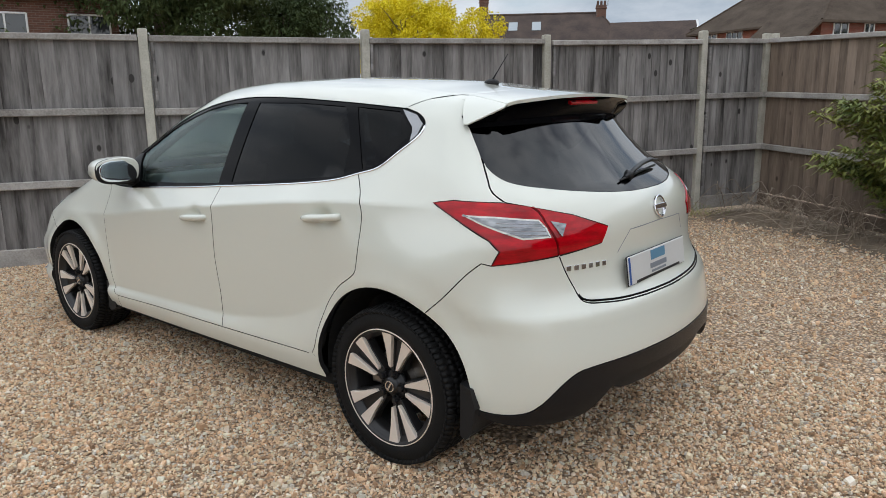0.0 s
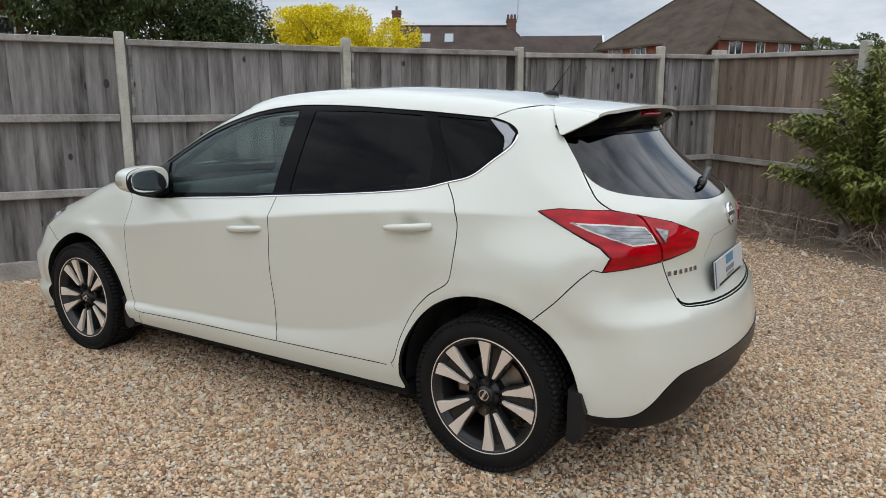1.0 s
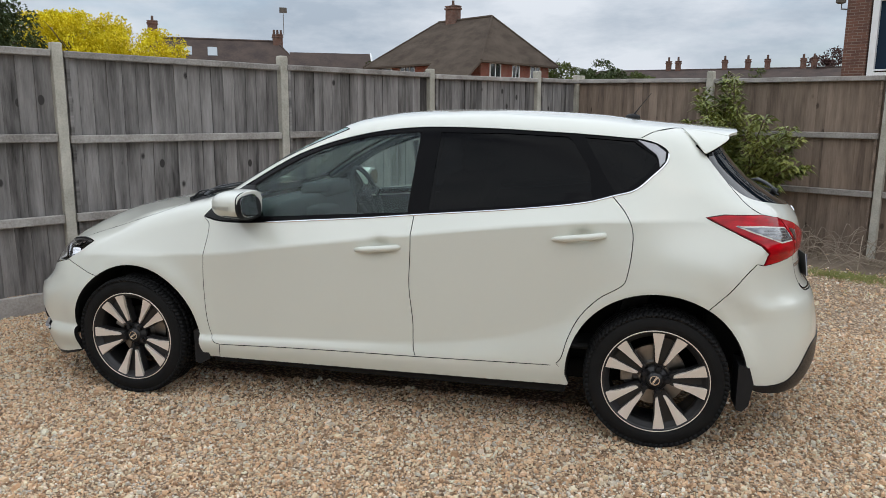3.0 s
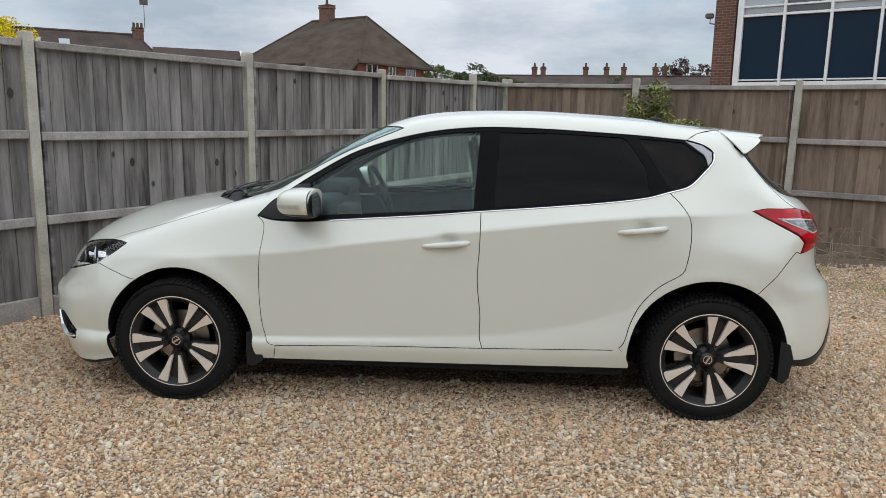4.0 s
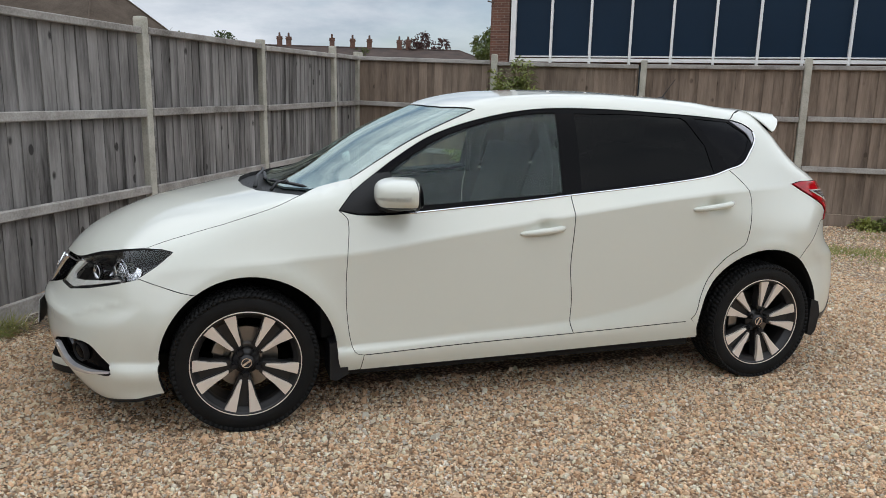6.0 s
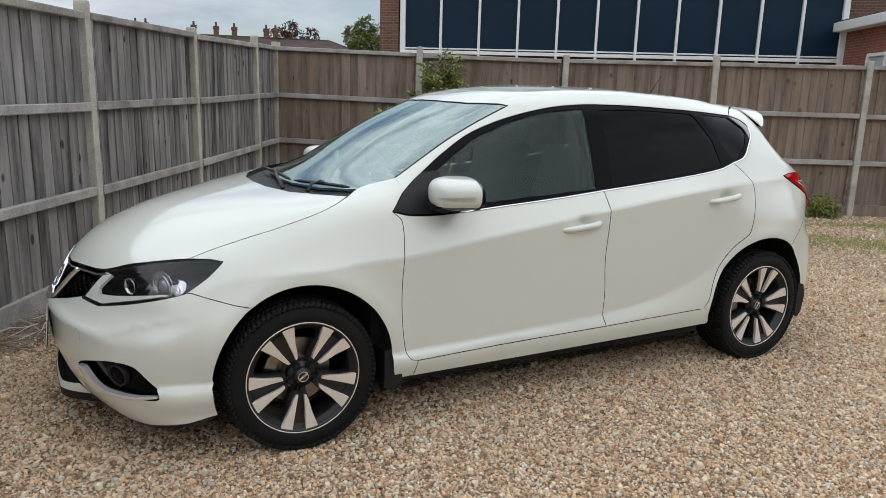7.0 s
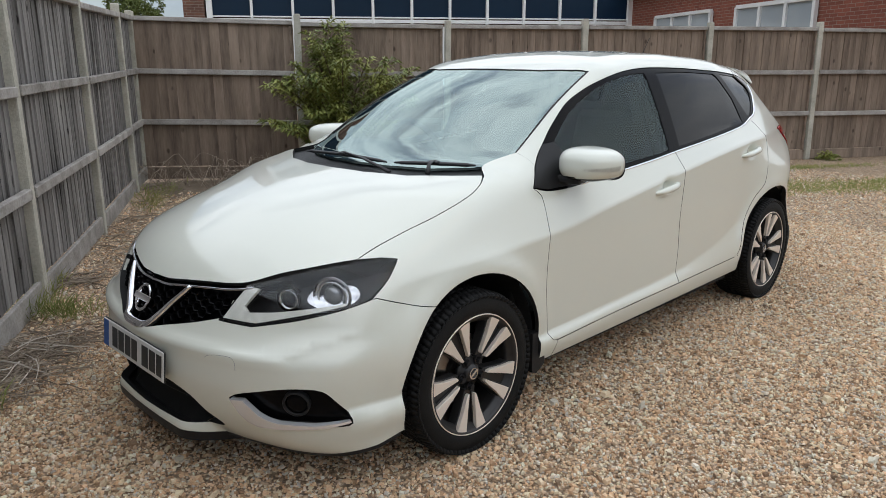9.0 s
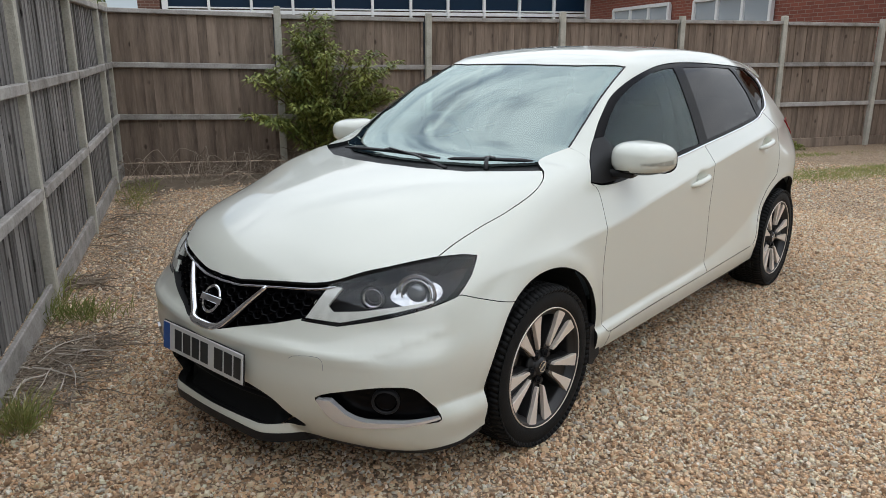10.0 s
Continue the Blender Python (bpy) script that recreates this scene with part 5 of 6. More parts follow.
def gravel_material(m):
    m.use_nodes = True
    nt = m.node_tree
    N, L = nt.nodes.new, nt.links.new
    p = nt.nodes["Principled BSDF"]
    p.inputs["Roughness"].default_value = 0.85
    p.inputs["Specular IOR Level"].default_value = 0.25
    tc = N("ShaderNodeTexCoord")
    v = N("ShaderNodeTexVoronoi")
    v.inputs["Scale"].default_value = 56
    wob = N("ShaderNodeTexNoise")
    wob.inputs["Scale"].default_value = 30
    L(tc.outputs["Object"], wob.inputs["Vector"])
    add = N("ShaderNodeVectorMath")
    add.operation = "MULTIPLY_ADD"
    add.inputs[1].default_value = (.02, .02, .02)
    L(wob.outputs["Color"], add.inputs[0])
    L(tc.outputs["Object"], add.inputs[2])
    L(add.outputs[0], v.inputs["Vector"])
    ramp = N("ShaderNodeValToRGB")
    cr = ramp.color_ramp
    cr.elements[0].position, cr.elements[0].color = 0.0, (0.26, 0.18, 0.12, 1)
    cr.elements[1].position, cr.elements[1].color = 1.0, (0.76, 0.65, 0.51, 1)
    for pos, c in ((.25, (.57, .385, .24)), (.5, (.67, .48, .32)), (.75, (.74, .555, .385))):
        e = cr.elements.new(pos)
        e.color = (*c, 1)
    sep = N("ShaderNodeSeparateColor")
    L(v.outputs["Color"], sep.inputs[0])
    L(sep.outputs[0], ramp.inputs["Fac"])
    big = N("ShaderNodeTexNoise")
    big.inputs["Scale"].default_value, big.inputs["Detail"].default_value = 0.9, 5
    L(tc.outputs["Object"], big.inputs["Vector"])
    mr = N("ShaderNodeMapRange")
    mr.inputs["From Min"].default_value, mr.inputs["From Max"].default_value = .35, .7
    mr.inputs["To Min"].default_value, mr.inputs["To Max"].default_value = 1.0, .78
    L(big.outputs["Fac"], mr.inputs["Value"])
    mul = N("ShaderNodeMix")
    mul.data_type, mul.blend_type = "RGBA", "MULTIPLY"
    mul.inputs["Factor"].default_value = 1
    L(ramp.outputs["Color"], mul.inputs[6])
    L(mr.outputs["Result"], mul.inputs[7])
    # shade in the gaps between stones, painted as a dark grit tone
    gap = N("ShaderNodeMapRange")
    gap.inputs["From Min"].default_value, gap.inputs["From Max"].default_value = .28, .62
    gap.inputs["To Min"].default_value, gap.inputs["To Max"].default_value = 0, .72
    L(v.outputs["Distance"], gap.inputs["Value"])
    gap_shade = N("ShaderNodeMix")
    gap_shade.data_type = "RGBA"
    gap_shade.inputs[7].default_value = (.11, .075, .05, 1)
    L(gap.outputs["Result"], gap_shade.inputs["Factor"])
    L(mul.outputs[2], gap_shade.inputs[6])
    L(gap_shade.outputs[2], p.inputs["Base Color"])
    b = N("ShaderNodeBump")
    b.inputs["Strength"].default_value, b.inputs["Distance"].default_value = 1.0, 0.012
    b.invert = True
    L(v.outputs["Distance"], b.inputs["Height"])
    L(b.outputs["Normal"], p.inputs["Normal"])


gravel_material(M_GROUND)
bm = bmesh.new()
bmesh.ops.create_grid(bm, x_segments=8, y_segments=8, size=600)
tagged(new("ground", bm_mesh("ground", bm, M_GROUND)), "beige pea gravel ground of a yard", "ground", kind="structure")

M_BOARD = material("weathered_grey_board", (0.385, 0.362, 0.345), 0.85, var=0.72, scale=1.3, second=(0.050, 0.046, 0.043), stretch=(7, 7, .8), rand=.30, knots=.8, bump=.4, bump_scale=26, fine=.20, fine_scale=9, spec=.2)
M_BOARDBROWN = material("weathered_brown_board", (0.345, 0.265, 0.205), 0.85, var=0.58, scale=1.3, second=(0.072, 0.053, 0.040), stretch=(7, 7, .8), rand=.20, knots=.4, bump=.4, bump_scale=26, fine=.20, fine_scale=9, spec=.2)
M_RAIL = material("grey_rail", (0.50, 0.47, 0.435), 0.85, var=0.5, scale=5.0, second=(0.15, 0.135, 0.12), rand=.3, bump=.4, bump_scale=90, fine=.3, fine_scale=60, spec=.2)
M_POST = material("pale_post", (0.58, 0.55, 0.475), 0.9, var=0.5, scale=6.0, second=(0.28, 0.27, 0.22), rand=.2, bump=.4, bump_scale=110, fine=.35, fine_scale=70, spec=.2)
CORNER = Vector((-.508, -6.52, 0))
DIR_BACK, DIR_SIDE = Vector((.5072, .8618, 0)), Vector((-.853, .5217, 0))


def board_mesh(name, h, w, mat, seed):
    """A feather-edged board, thick on one edge, standing from z = 0; its face looks along -y."""
    rng = random.Random(seed)
    bm = bmesh.new()
    n = 6
    cols = []
    for i in range(n + 1):
        z = h * i / n
        j = rng.uniform(-.0025, .0025)
        cols.append([bm.verts.new(c) for c in ((-w / 2 + j, -.013, z), (w / 2 + j, -.006, z), (w / 2 + j, 0, z), (-w / 2 + j, 0, z))])
    for a, b in zip(cols, cols[1:]):
        for k in range(4):
            bm.faces.new((a[k], a[(k + 1) % 4], b[(k + 1) % 4], b[k]))
    bm.faces.new(cols[0][::-1])
    bm.faces.new(cols[-1])
    return bm_mesh(name, bm, mat)


def beam_mesh(name, l, d, h, mat, bevel=.006):
    bm = bmesh.new()
    add_box(bm, (l, d, h), pose(l / 2, 0, 0), bevel, 1)
    return bm_mesh(name, bm, mat)


def post_mesh(name, h, w, mat, round_top):
    bm = bmesh.new()
    vs = add_box(bm, (w, w, h), pose(0, 0, h / 2), .012, 2)
    for v in vs:
        if v.co.z > h - .02 and round_top:
            v.co.z += .032 * (1 - abs(v.co.x / (w / 2)) ** 1.4) 
    return bm_mesh(name, bm, mat)


def fence(name, label, along, stations, mat, side, post_h, post_off, foot_mat, reach):
    """A close-board fence from CORNER: posts at the stations, and between them boards, three rails and a bottom board."""
    f = thing(name, label, "fence", at=CORNER)
    rise = lambda s: .06 * max(0.0, 1 - s / reach)  # the ground climbs towards the corner
    f.rotation_euler = (0, 0, math.atan2(along.y, along.x))
    rng = random.Random(5)
    boards = [board_mesh("board", 1.76, .122, mat, i) for i in range(4)]
    posts = [post_mesh("post", post_h, .082, M_POST, True), post_mesh("post", post_h - .01, .078, M_POST, False)]
    turn = 0 if side < 0 else 180
    for i, s in enumerate(stations):
        p = child("post", posts[0] if i % 2 else posts[1], f)
        p.location = (s, side * post_off, -.02 + rise(s) + rng.uniform(-.012, .012))
        p.rotation_euler = (radians(rng.uniform(-.5, .5)), radians(rng.uniform(-.6, .6)), 0)
    batten = beam_mesh("batten", 1.86, .032, .026, mat, .003)
    for s in stations[1:]:
        o = child("batten", batten, f)
        o.matrix_basis = pose(s - .072, side * .028, .05, 0, -90, 0)
    for a, b in zip(stations, stations[1:]):
        l = b - a - .090
        for z, h, d, off in ((1.925, .052, .06, .03), (1.31, .062, .045, .045), (.70, .066, .045, .045), (.075, .15, .03, .03)):
            me = beam_mesh("rail" if z > .1 else "gravel_board", l, d, h, M_RAIL if z > .1 else foot_mat)
            r = child(me.name.split(".")[0], me, f)
            r.location = (a + .045, side * off, z + rise(a) + rng.uniform(-.006, .006))
            r.rotation_euler = (radians(rng.uniform(-2, 2)), radians(rng.uniform(-.25, .25)) + math.atan2(rise(a) - rise(b), b - a), 0)
        n = max(1, round(l / .108))
        for k in range(n):
            o = child("board", boards[rng.randrange(4)], f)
            o.matrix_basis = pose(a + .045 + l * (k + .5) / n, -side * .002 + rng.uniform(-.002, .002), .15 + rise(a + l * (k + .5) / n) + rng.uniform(-.004, .004), rng.uniform(-.15, .15), rng.uniform(-.25, .25), turn)
    return f


fence("back_fence", "weathered grey close-board wooden fence with pale posts", DIR_BACK, [-.08, .94, 2.93, 4.90, 6.86, 8.81, 10.76, 12.71], M_BOARD, 1, 2.04, .020, M_RAIL, 4.0)
fence("side_fence", "weathered brown close-board wooden fence with pale posts", DIR_SIDE, [0, 1.96, 3.90, 5.86, 7.78, 9.62, 11.5, 13.4, 15.3], M_BOARDBROWN, -1, 2.04, .045, M_BOARDBROWN, 2.5)


# ---------- loose stones, plants ----------
def fast_mesh(name, verts, faces, mats, smooth=False):
    """A mesh from arrays of places and of equal-sided faces."""
    verts, faces = np.asarray(verts, np.float32), np.asarray(faces, np.int32)
    me = bpy.data.meshes.new(name)
    k = faces.shape[1]
    me.vertices.add(len(verts))
    me.loops.add(faces.size)
    me.polygons.add(len(faces))
    me.vertices.foreach_set("co", verts.ravel())
    me.loops.foreach_set("vertex_index", faces.ravel())
    me.polygons.foreach_set("loop_start", np.arange(0, faces.size, k, dtype=np.int32))
    me.polygons.foreach_set("use_smooth", np.full(len(faces), smooth))
    me.materials.append(mats)
    me.update(calc_edges=True)
    return me


def stone_material():
    m = bpy.data.materials.new("pea_gravel_stones")
    m.use_nodes = True
    nt = m.node_tree
    N, L = nt.nodes.new, nt.links.new
    p = nt.nodes["Principled BSDF"]
    p.inputs["Roughness"].default_value, p.inputs["Specular IOR Level"].default_value = .8, .25
    g = N("ShaderNodeNewGeometry")
    ramp = N("ShaderNodeValToRGB")
    cr = ramp.color_ramp
    cr.elements[0].position, cr.elements[0].color = 0, (.22, .15, .10, 1)
    cr.elements[1].position, cr.elements[1].color = 1, (.84, .79, .68, 1)
    for pos, c in STONE_TONES:
        e = cr.elements.new(pos)
        e.color = (*c, 1)
    L(g.outputs["Random Per Island"], ramp.inputs["Fac"])
    n = N("ShaderNodeTexNoise")
    n.inputs["Scale"].default_value, n.inputs["Detail"].default_value = 130, 3
    tc = N("ShaderNodeTexCoord")
    L(tc.outputs["Object"], n.inputs["Vector"])
    mx = N("ShaderNodeMix")
    mx.data_type, mx.blend_type = "RGBA", "OVERLAY"
    mx.inputs["Factor"].default_value = .35
    L(ramp.outputs["Color"], mx.inputs[6])
    L(n.outputs["Fac"], mx.inputs[7])
    L(mx.outputs[2], p.inputs["Base Color"])
    return m


STONE_TONES = ((0.1, (0.407, 0.252, 0.146)), (0.24, (0.671, 0.44, 0.264)), (0.38, (0.762, 0.546, 0.35)), (0.5, (0.468, 0.335, 0.226)), (0.6, (0.776, 0.64, 0.43)), (0.72, (0.509, 0.461, 0.402)), (0.8, (0.776, 0.724, 0.548)), (0.9, (0.753, 0.483, 0.29)))
M_STONES = stone_material()


def stones(name, x0, x1, y0, y1, per_m2, size, seed, keep=None):
    """Flat pebbles strewn over a stretch of ground."""
    rng = np.random.default_rng(seed)
    n = int((x1 - x0) * (y1 - y0) * per_m2)
    c = np.stack([rng.uniform(x0, x1, n), rng.uniform(y0, y1, n)], 1)
    if keep is not None:
        c = c[keep(c)]
    n = len(c)
    a = np.arange(4) * math.pi / 2
    ring = np.stack([np.cos(a), np.sin(a)], 1)
    r0 = 1 + rng.uniform(-.30, .30, (n, 4))
    s = size * rng.lognormal(0, .34, n)
    el = rng.uniform(.55, .95, n)
    h = s * rng.uniform(.30, .66, n)
    V = np.zeros((n, 8, 3))
    V[:, :4, :2] = ring * r0[..., None] * .54
    V[:, 4:, :2] = ring * r0[..., None] * .40
    V[:, 4:, 2] = .75 + rng.uniform(-.25, .25, (n, 4))
    V[:, :, 0] *= s[:, None]
    V[:, :, 1] *= (s * el)[:, None]
    V[:, :, 2] *= h[:, None]
    tx, ty = rng.normal(0, .22, n), rng.normal(0, .22, n)
    V[:, :, 2] += V[:, :, 0] * tx[:, None] + V[:, :, 1] * ty[:, None]
    rot = rng.uniform(0, 2 * math.pi, n)
    x = V[:, :, 0] * np.cos(rot)[:, None] - V[:, :, 1] * np.sin(rot)[:, None]
    y = V[:, :, 0] * np.sin(rot)[:, None] + V[:, :, 1] * np.cos(rot)[:, None]
    V[:, :, 0], V[:, :, 1] = x + c[:, :1], y + c[:, 1:]
    V[:, :, 2] += rng.uniform(-.002, .006, n)[:, None]
    F = [(k, (k + 1) % 4, 4 + (k + 1) % 4) for k in range(4)] + [(k, 4 + (k + 1) % 4, 4 + k) for k in range(4)] + [(4, 5, 6), (4, 6, 7)]
    F = (np.arange(n)[:, None, None] * 8 + np.array(F)[None]).reshape(-1, 3)
    return tagged(new(name, fast_mesh(name, V.reshape(-1, 3), F, M_STONES, False)), "loose beige and grey pea gravel stones", "gravel", kind="stuff")


def yard_side(c):
    """Only this side of the two fences, and clear of the tyres' foot marks."""
    p = c - np.array([CORNER.x, CORNER.y])
    ok = (p @ np.array([-DIR_BACK.y, DIR_BACK.x]) > .05) & (p @ np.array([DIR_SIDE.y, -DIR_SIDE.x]) > .05)
    under = (np.abs(c[:, 0]) < 1.7) & (np.abs(c[:, 1]) < .45)
    return ok & ~under


stones("gravel_stones", -3.9, 3.9, -1.3, 2.4, 7200, .0120, 3, yard_side)
stones("gravel_stones_far", -7.5, 3.2, -5.5, 4.2, 900, .0165, 4, yard_side)

M_LEAF = material("shrub_leaf", (0.042, 0.085, 0.020), 0.5, var=.8, scale=2.4, second=(0.27, 0.28, 0.065), island=.5, spec=.4)
M_STEM = material("brown_stem", (0.16, 0.12, 0.08), 0.9, var=.5, scale=20)
M_DRY = material("dry_stalk", (0.44, 0.365, 0.28), 0.9, var=.6, scale=9, second=(.15, .112, .082), island=.6)
M_PALETWIG = material("bleached_twig", (0.56, 0.50, 0.43), 0.85, var=.6, scale=14, second=(.36, .31, .26), bump=.4, bump_scale=90)
M_GRASS = material("grass_blade", (0.15, 0.22, 0.05), 0.7, var=.6, scale=2.2, second=(.40, .37, .15), island=.6, spec=.2)
M_EARTH = material("dark_litter", (0.12, 0.088, 0.062), 0.95, var=.7, scale=7, second=(.22, .17, .12), bump=1.0, bump_scale=60, fine=.5, fine_scale=70)


def leaves(centres, ways, length, width, seed, droop=.25, up=(0, 0, 1)):
    """Folded, pointed leaves: places and directions in, arrays of corners and quads out."""
    rng = np.random.default_rng(seed)
    n = len(centres)
    d = ways / np.maximum(np.linalg.norm(ways, axis=1, keepdims=True), 1e-6)
    side = np.cross(d, np.array(up) + rng.normal(0, .35, (n, 3)))
    side /= np.maximum(np.linalg.norm(side, axis=1, keepdims=True), 1e-6)
    nor = np.cross(side, d)
    L = (length * rng.uniform(.6, 1.25, n))[:, None]
    W = (width * rng.uniform(.7, 1.2, n))[:, None]
    base, mid, tip = centres, centres + d * L * .5 + nor * L * .06, centres + d * L - np.array([0, 0, 1]) * L * droop
    V = np.stack([base, mid + side * W * .5 + nor * W * .18, tip, mid - side * W * .5 + nor * W * .18, mid], 1)
    F = (np.arange(n)[:, None, None] * 5 + np.array([(0, 1, 2, 4), (0, 4, 2, 3)])[None]).reshape(-1, 4)
    return V.reshape(-1, 3), F


def shrub(name, base, label):
    s = thing(name, label, "shrub", at=base)
    rng = np.random.default_rng(11)
    cs, ws = [], []
    bm = bmesh.new()
    for k in range(46):
        along = rng.uniform(-.95, .85)
        reach = rng.uniform(.12, .80)
        top = Vector((DIR_SIDE.x * along, DIR_SIDE.y * along, 0)) + Vector((-DIR_SIDE.y, DIR_SIDE.x, 0)) * -reach * .8
        hgt = rng.uniform(.70, 1.80) * (1 - .30 * abs(along))
        if k < 5:
            hgt = rng.uniform(1.60, 1.98)
            top *= .5
        foot = Vector((rng.uniform(-.10, .10), rng.uniform(-.10, .10), 0))
        mid = foot.lerp(top, .42) + Vector((0, 0, hgt * .68))
        tip = top + Vector((0, 0, hgt))
        pts = [foot, foot.lerp(mid, .5) + Vector((0, 0, .04)), mid, mid.lerp(tip, .55) + Vector((0, 0, .03)), tip]
        fine = [Vector(p) for p in smooth_line([tuple(p) for p in pts], 5)]
        add_tube(bm, fine, [.013 * (1 - .8 * i / len(fine)) + .002 for i in range(len(fine))], 5)
        for i in range(6, len(fine)):
            ax = (fine[i] - fine[i - 1]).normalized()
            for r in range(15):
                a = rng.uniform(0, 2 * math.pi)
                o = Vector((math.cos(a), math.sin(a), rng.uniform(-.15, .55)))
                cs.append(fine[i] + ax * rng.uniform(-.05, .03) + o * rng.uniform(0, .07))
                ws.append(o + ax * .35)
    part("stem", bm, M_STEM, s, "thin woody stems")
    V, F = leaves(np.array([tuple(c) for c in cs]), np.array([tuple(w) for w in ws]), .118, .033, 5, .34)
    child("foliage", fast_mesh("foliage", V, F, M_LEAF), s, "long pointed green and yellowish leaves")
    return s


def on_side(along, out):
    return CORNER + DIR_SIDE * along + Vector((DIR_SIDE.y, -DIR_SIDE.x, 0)) * out


def on_back(along, out):
    return CORNER + DIR_BACK * along + Vector((-DIR_BACK.y, DIR_BACK.x, 0)) * out


shrub("shrub", on_side(2.45, .30), "bushy green shrub with long leaves against the fence")


def tangle(name, spots, n, length, height, mat, label, category, seed, thick=.003):
    """Dry stalks and twigs that lie and arch in heaps."""
    rng = np.random.default_rng(seed)
    bm = bmesh.new()
    for _ in range(n):
        c, spread = spots[rng.integers(len(spots))]
        p = Vector(c) + Vector((rng.normal(0, spread), rng.normal(0, spread), 0))
        a, l = rng.uniform(0, 2 * math.pi), length * rng.uniform(.4, 1.3)
        d = Vector((math.cos(a), math.sin(a), 0))
        h = height * rng.uniform(.1, 1.0)
        bend = Vector((rng.normal(0, .12), rng.normal(0, .12), 0)) * l
        z0 = rng.uniform(.004, .03)
        pts = [p + Vector((0, 0, z0)), p + d * l * .35 + bend * .6 + Vector((0, 0, h)), p + d * l * .7 + bend + Vector((0, 0, h * .75)), p + d * l + bend * .4 + Vector((0, 0, z0 + h * rng.uniform(0, .6)))]
        t = thick * rng.uniform(.6, 1.8)
        add_tube(bm, smooth_line([tuple(q) for q in pts], 3), [t * (1 - .06 * i) for i in range(10)], 4)
    return tagged(new(name, bm_mesh(name, bm, mat)), label, category, kind="stuff")


tangle("dry_stalks", [((2.45, -1.25, 0), .14), ((2.32, -1.32, 0), .13), ((2.55, -1.05, 0), .11), ((2.18, -1.50, 0), .11), ((1.72, -2.62, 0), .10)], 620, .20, .045, M_DRY, "heap of dry pale stalks at the fence foot", "dry stalks", 21, .0030)
tangle("dry_branches", [((2.46, -1.22, .02), .10), ((2.30, -1.35, .02), .08), ((2.58, -1.02, .02), .07)], 18, .36, .06, M_PALETWIG, "bleached thick twigs lying on the heap of stalks", "twigs", 24, .0037)
tangle("dry_brush", [(tuple(on_side(s, .45)), .28) for s in (.5, 1.1, 1.7, 2.3, 2.9, 3.5, 4.2)], 360, .62, .40, M_DRY, "brown dry brush along the fence foot", "dry brush", 22, .0032)
tangle("dry_twigs", [(tuple(on_back(s, .25)), .15) for s in (.8, 1.6, 2.4, 3.1, 3.7)], 130, .30, .06, M_DRY, "dry twigs and stalks along the fence foot", "dry twigs", 23, .003)


def litter(name, pts, label, seed):
    """A low uneven bed of earth and leaf litter."""
    rng = np.random.default_rng(seed)
    bm = bmesh.new()
    loop = smooth_line(pts, 6, True)
    v, f = fill(loop, [], .09)
    inner = shrink(resample(loop, .05), .16)
    up = inside_loop(inner, v)
    vs = [bm.verts.new((x, y, .004 + (.014 + rng.uniform(0, .028) if k else 0))) for (x, y), k in zip(v, up)]
    for t in f:
        bm.faces.new([vs[i] for i in t])
    return tagged(new(name, bm_mesh(name, bm, M_EARTH, True)), label, "soil", kind="structure")


xy = lambda v: (v.x, v.y)
litter("soil_bed", [xy(on_side(.05, .05)), xy(on_side(2, .03)), xy(on_side(4.9, .03)), xy(on_side(5.2, .25)), xy(on_side(4.2, .95)), xy(on_side(3, 1.05)), xy(on_side(1.8, .85)), xy(on_side(.9, .95)), xy(on_back(1.1, .40)), xy(on_back(.5, .06))], "brown soil and leaf litter along the fence foot", 4)


def grass(name, spots, n, height, label, seed, mat=None):
    rng = np.random.default_rng(seed)
    c = np.zeros((n, 3))
    pick = rng.integers(len(spots), size=n)
    for i, (p, sx, sy, ang) in enumerate(spots):
        k = pick == i
        q = np.stack([rng.normal(0, sx, k.sum()), rng.normal(0, sy, k.sum())], 1)
        ca, sa = math.cos(radians(ang)), math.sin(radians(ang))
        c[k, 0], c[k, 1] = p[0] + q[:, 0] * ca - q[:, 1] * sa, p[1] + q[:, 0] * sa + q[:, 1] * ca
    w = np.stack([rng.normal(0, .45, n), rng.normal(0, .45, n), np.ones(n)], 1)
    V, F = leaves(c, w, height, .007, seed, .15, (1, .3, 0))
    return tagged(new(name, fast_mesh(name, V, F, mat or M_GRASS)), label, "grass", kind="stuff")


ang = math.degrees(math.atan2(DIR_SIDE.y, DIR_SIDE.x))
grass("grass_patch", [((-6.4, .05), .75, .16, ang), ((-7.5, .35), .6, .12, ang), ((-5.6, -.9), .7, .18, ang), ((-4.6, -1.9), .6, .15, ang), ((-7.2, -1.4), .9, .10, ang), ((-3.3, -3.4), .25, .10, ang)], 11000, .045, "sparse green and straw-coloured grass on the gravel", 31)
grass("weeds", [((2.05, -1.98), .10, .06, -30), ((1.92, -1.84), .09, .05, -30), ((1.97, -2.25), .06, .05, 60), ((2.70, -.80), .08, .05, 60), ((1.80, -2.58), .04, .03, 60), ((.10, -4.91), .22, .08, 60), ((2.66, -.78), .05, .03, 60), ((-.2, -5.5), .2, .12, 60)], 900, .17, "green weeds at the fence foot", 32)


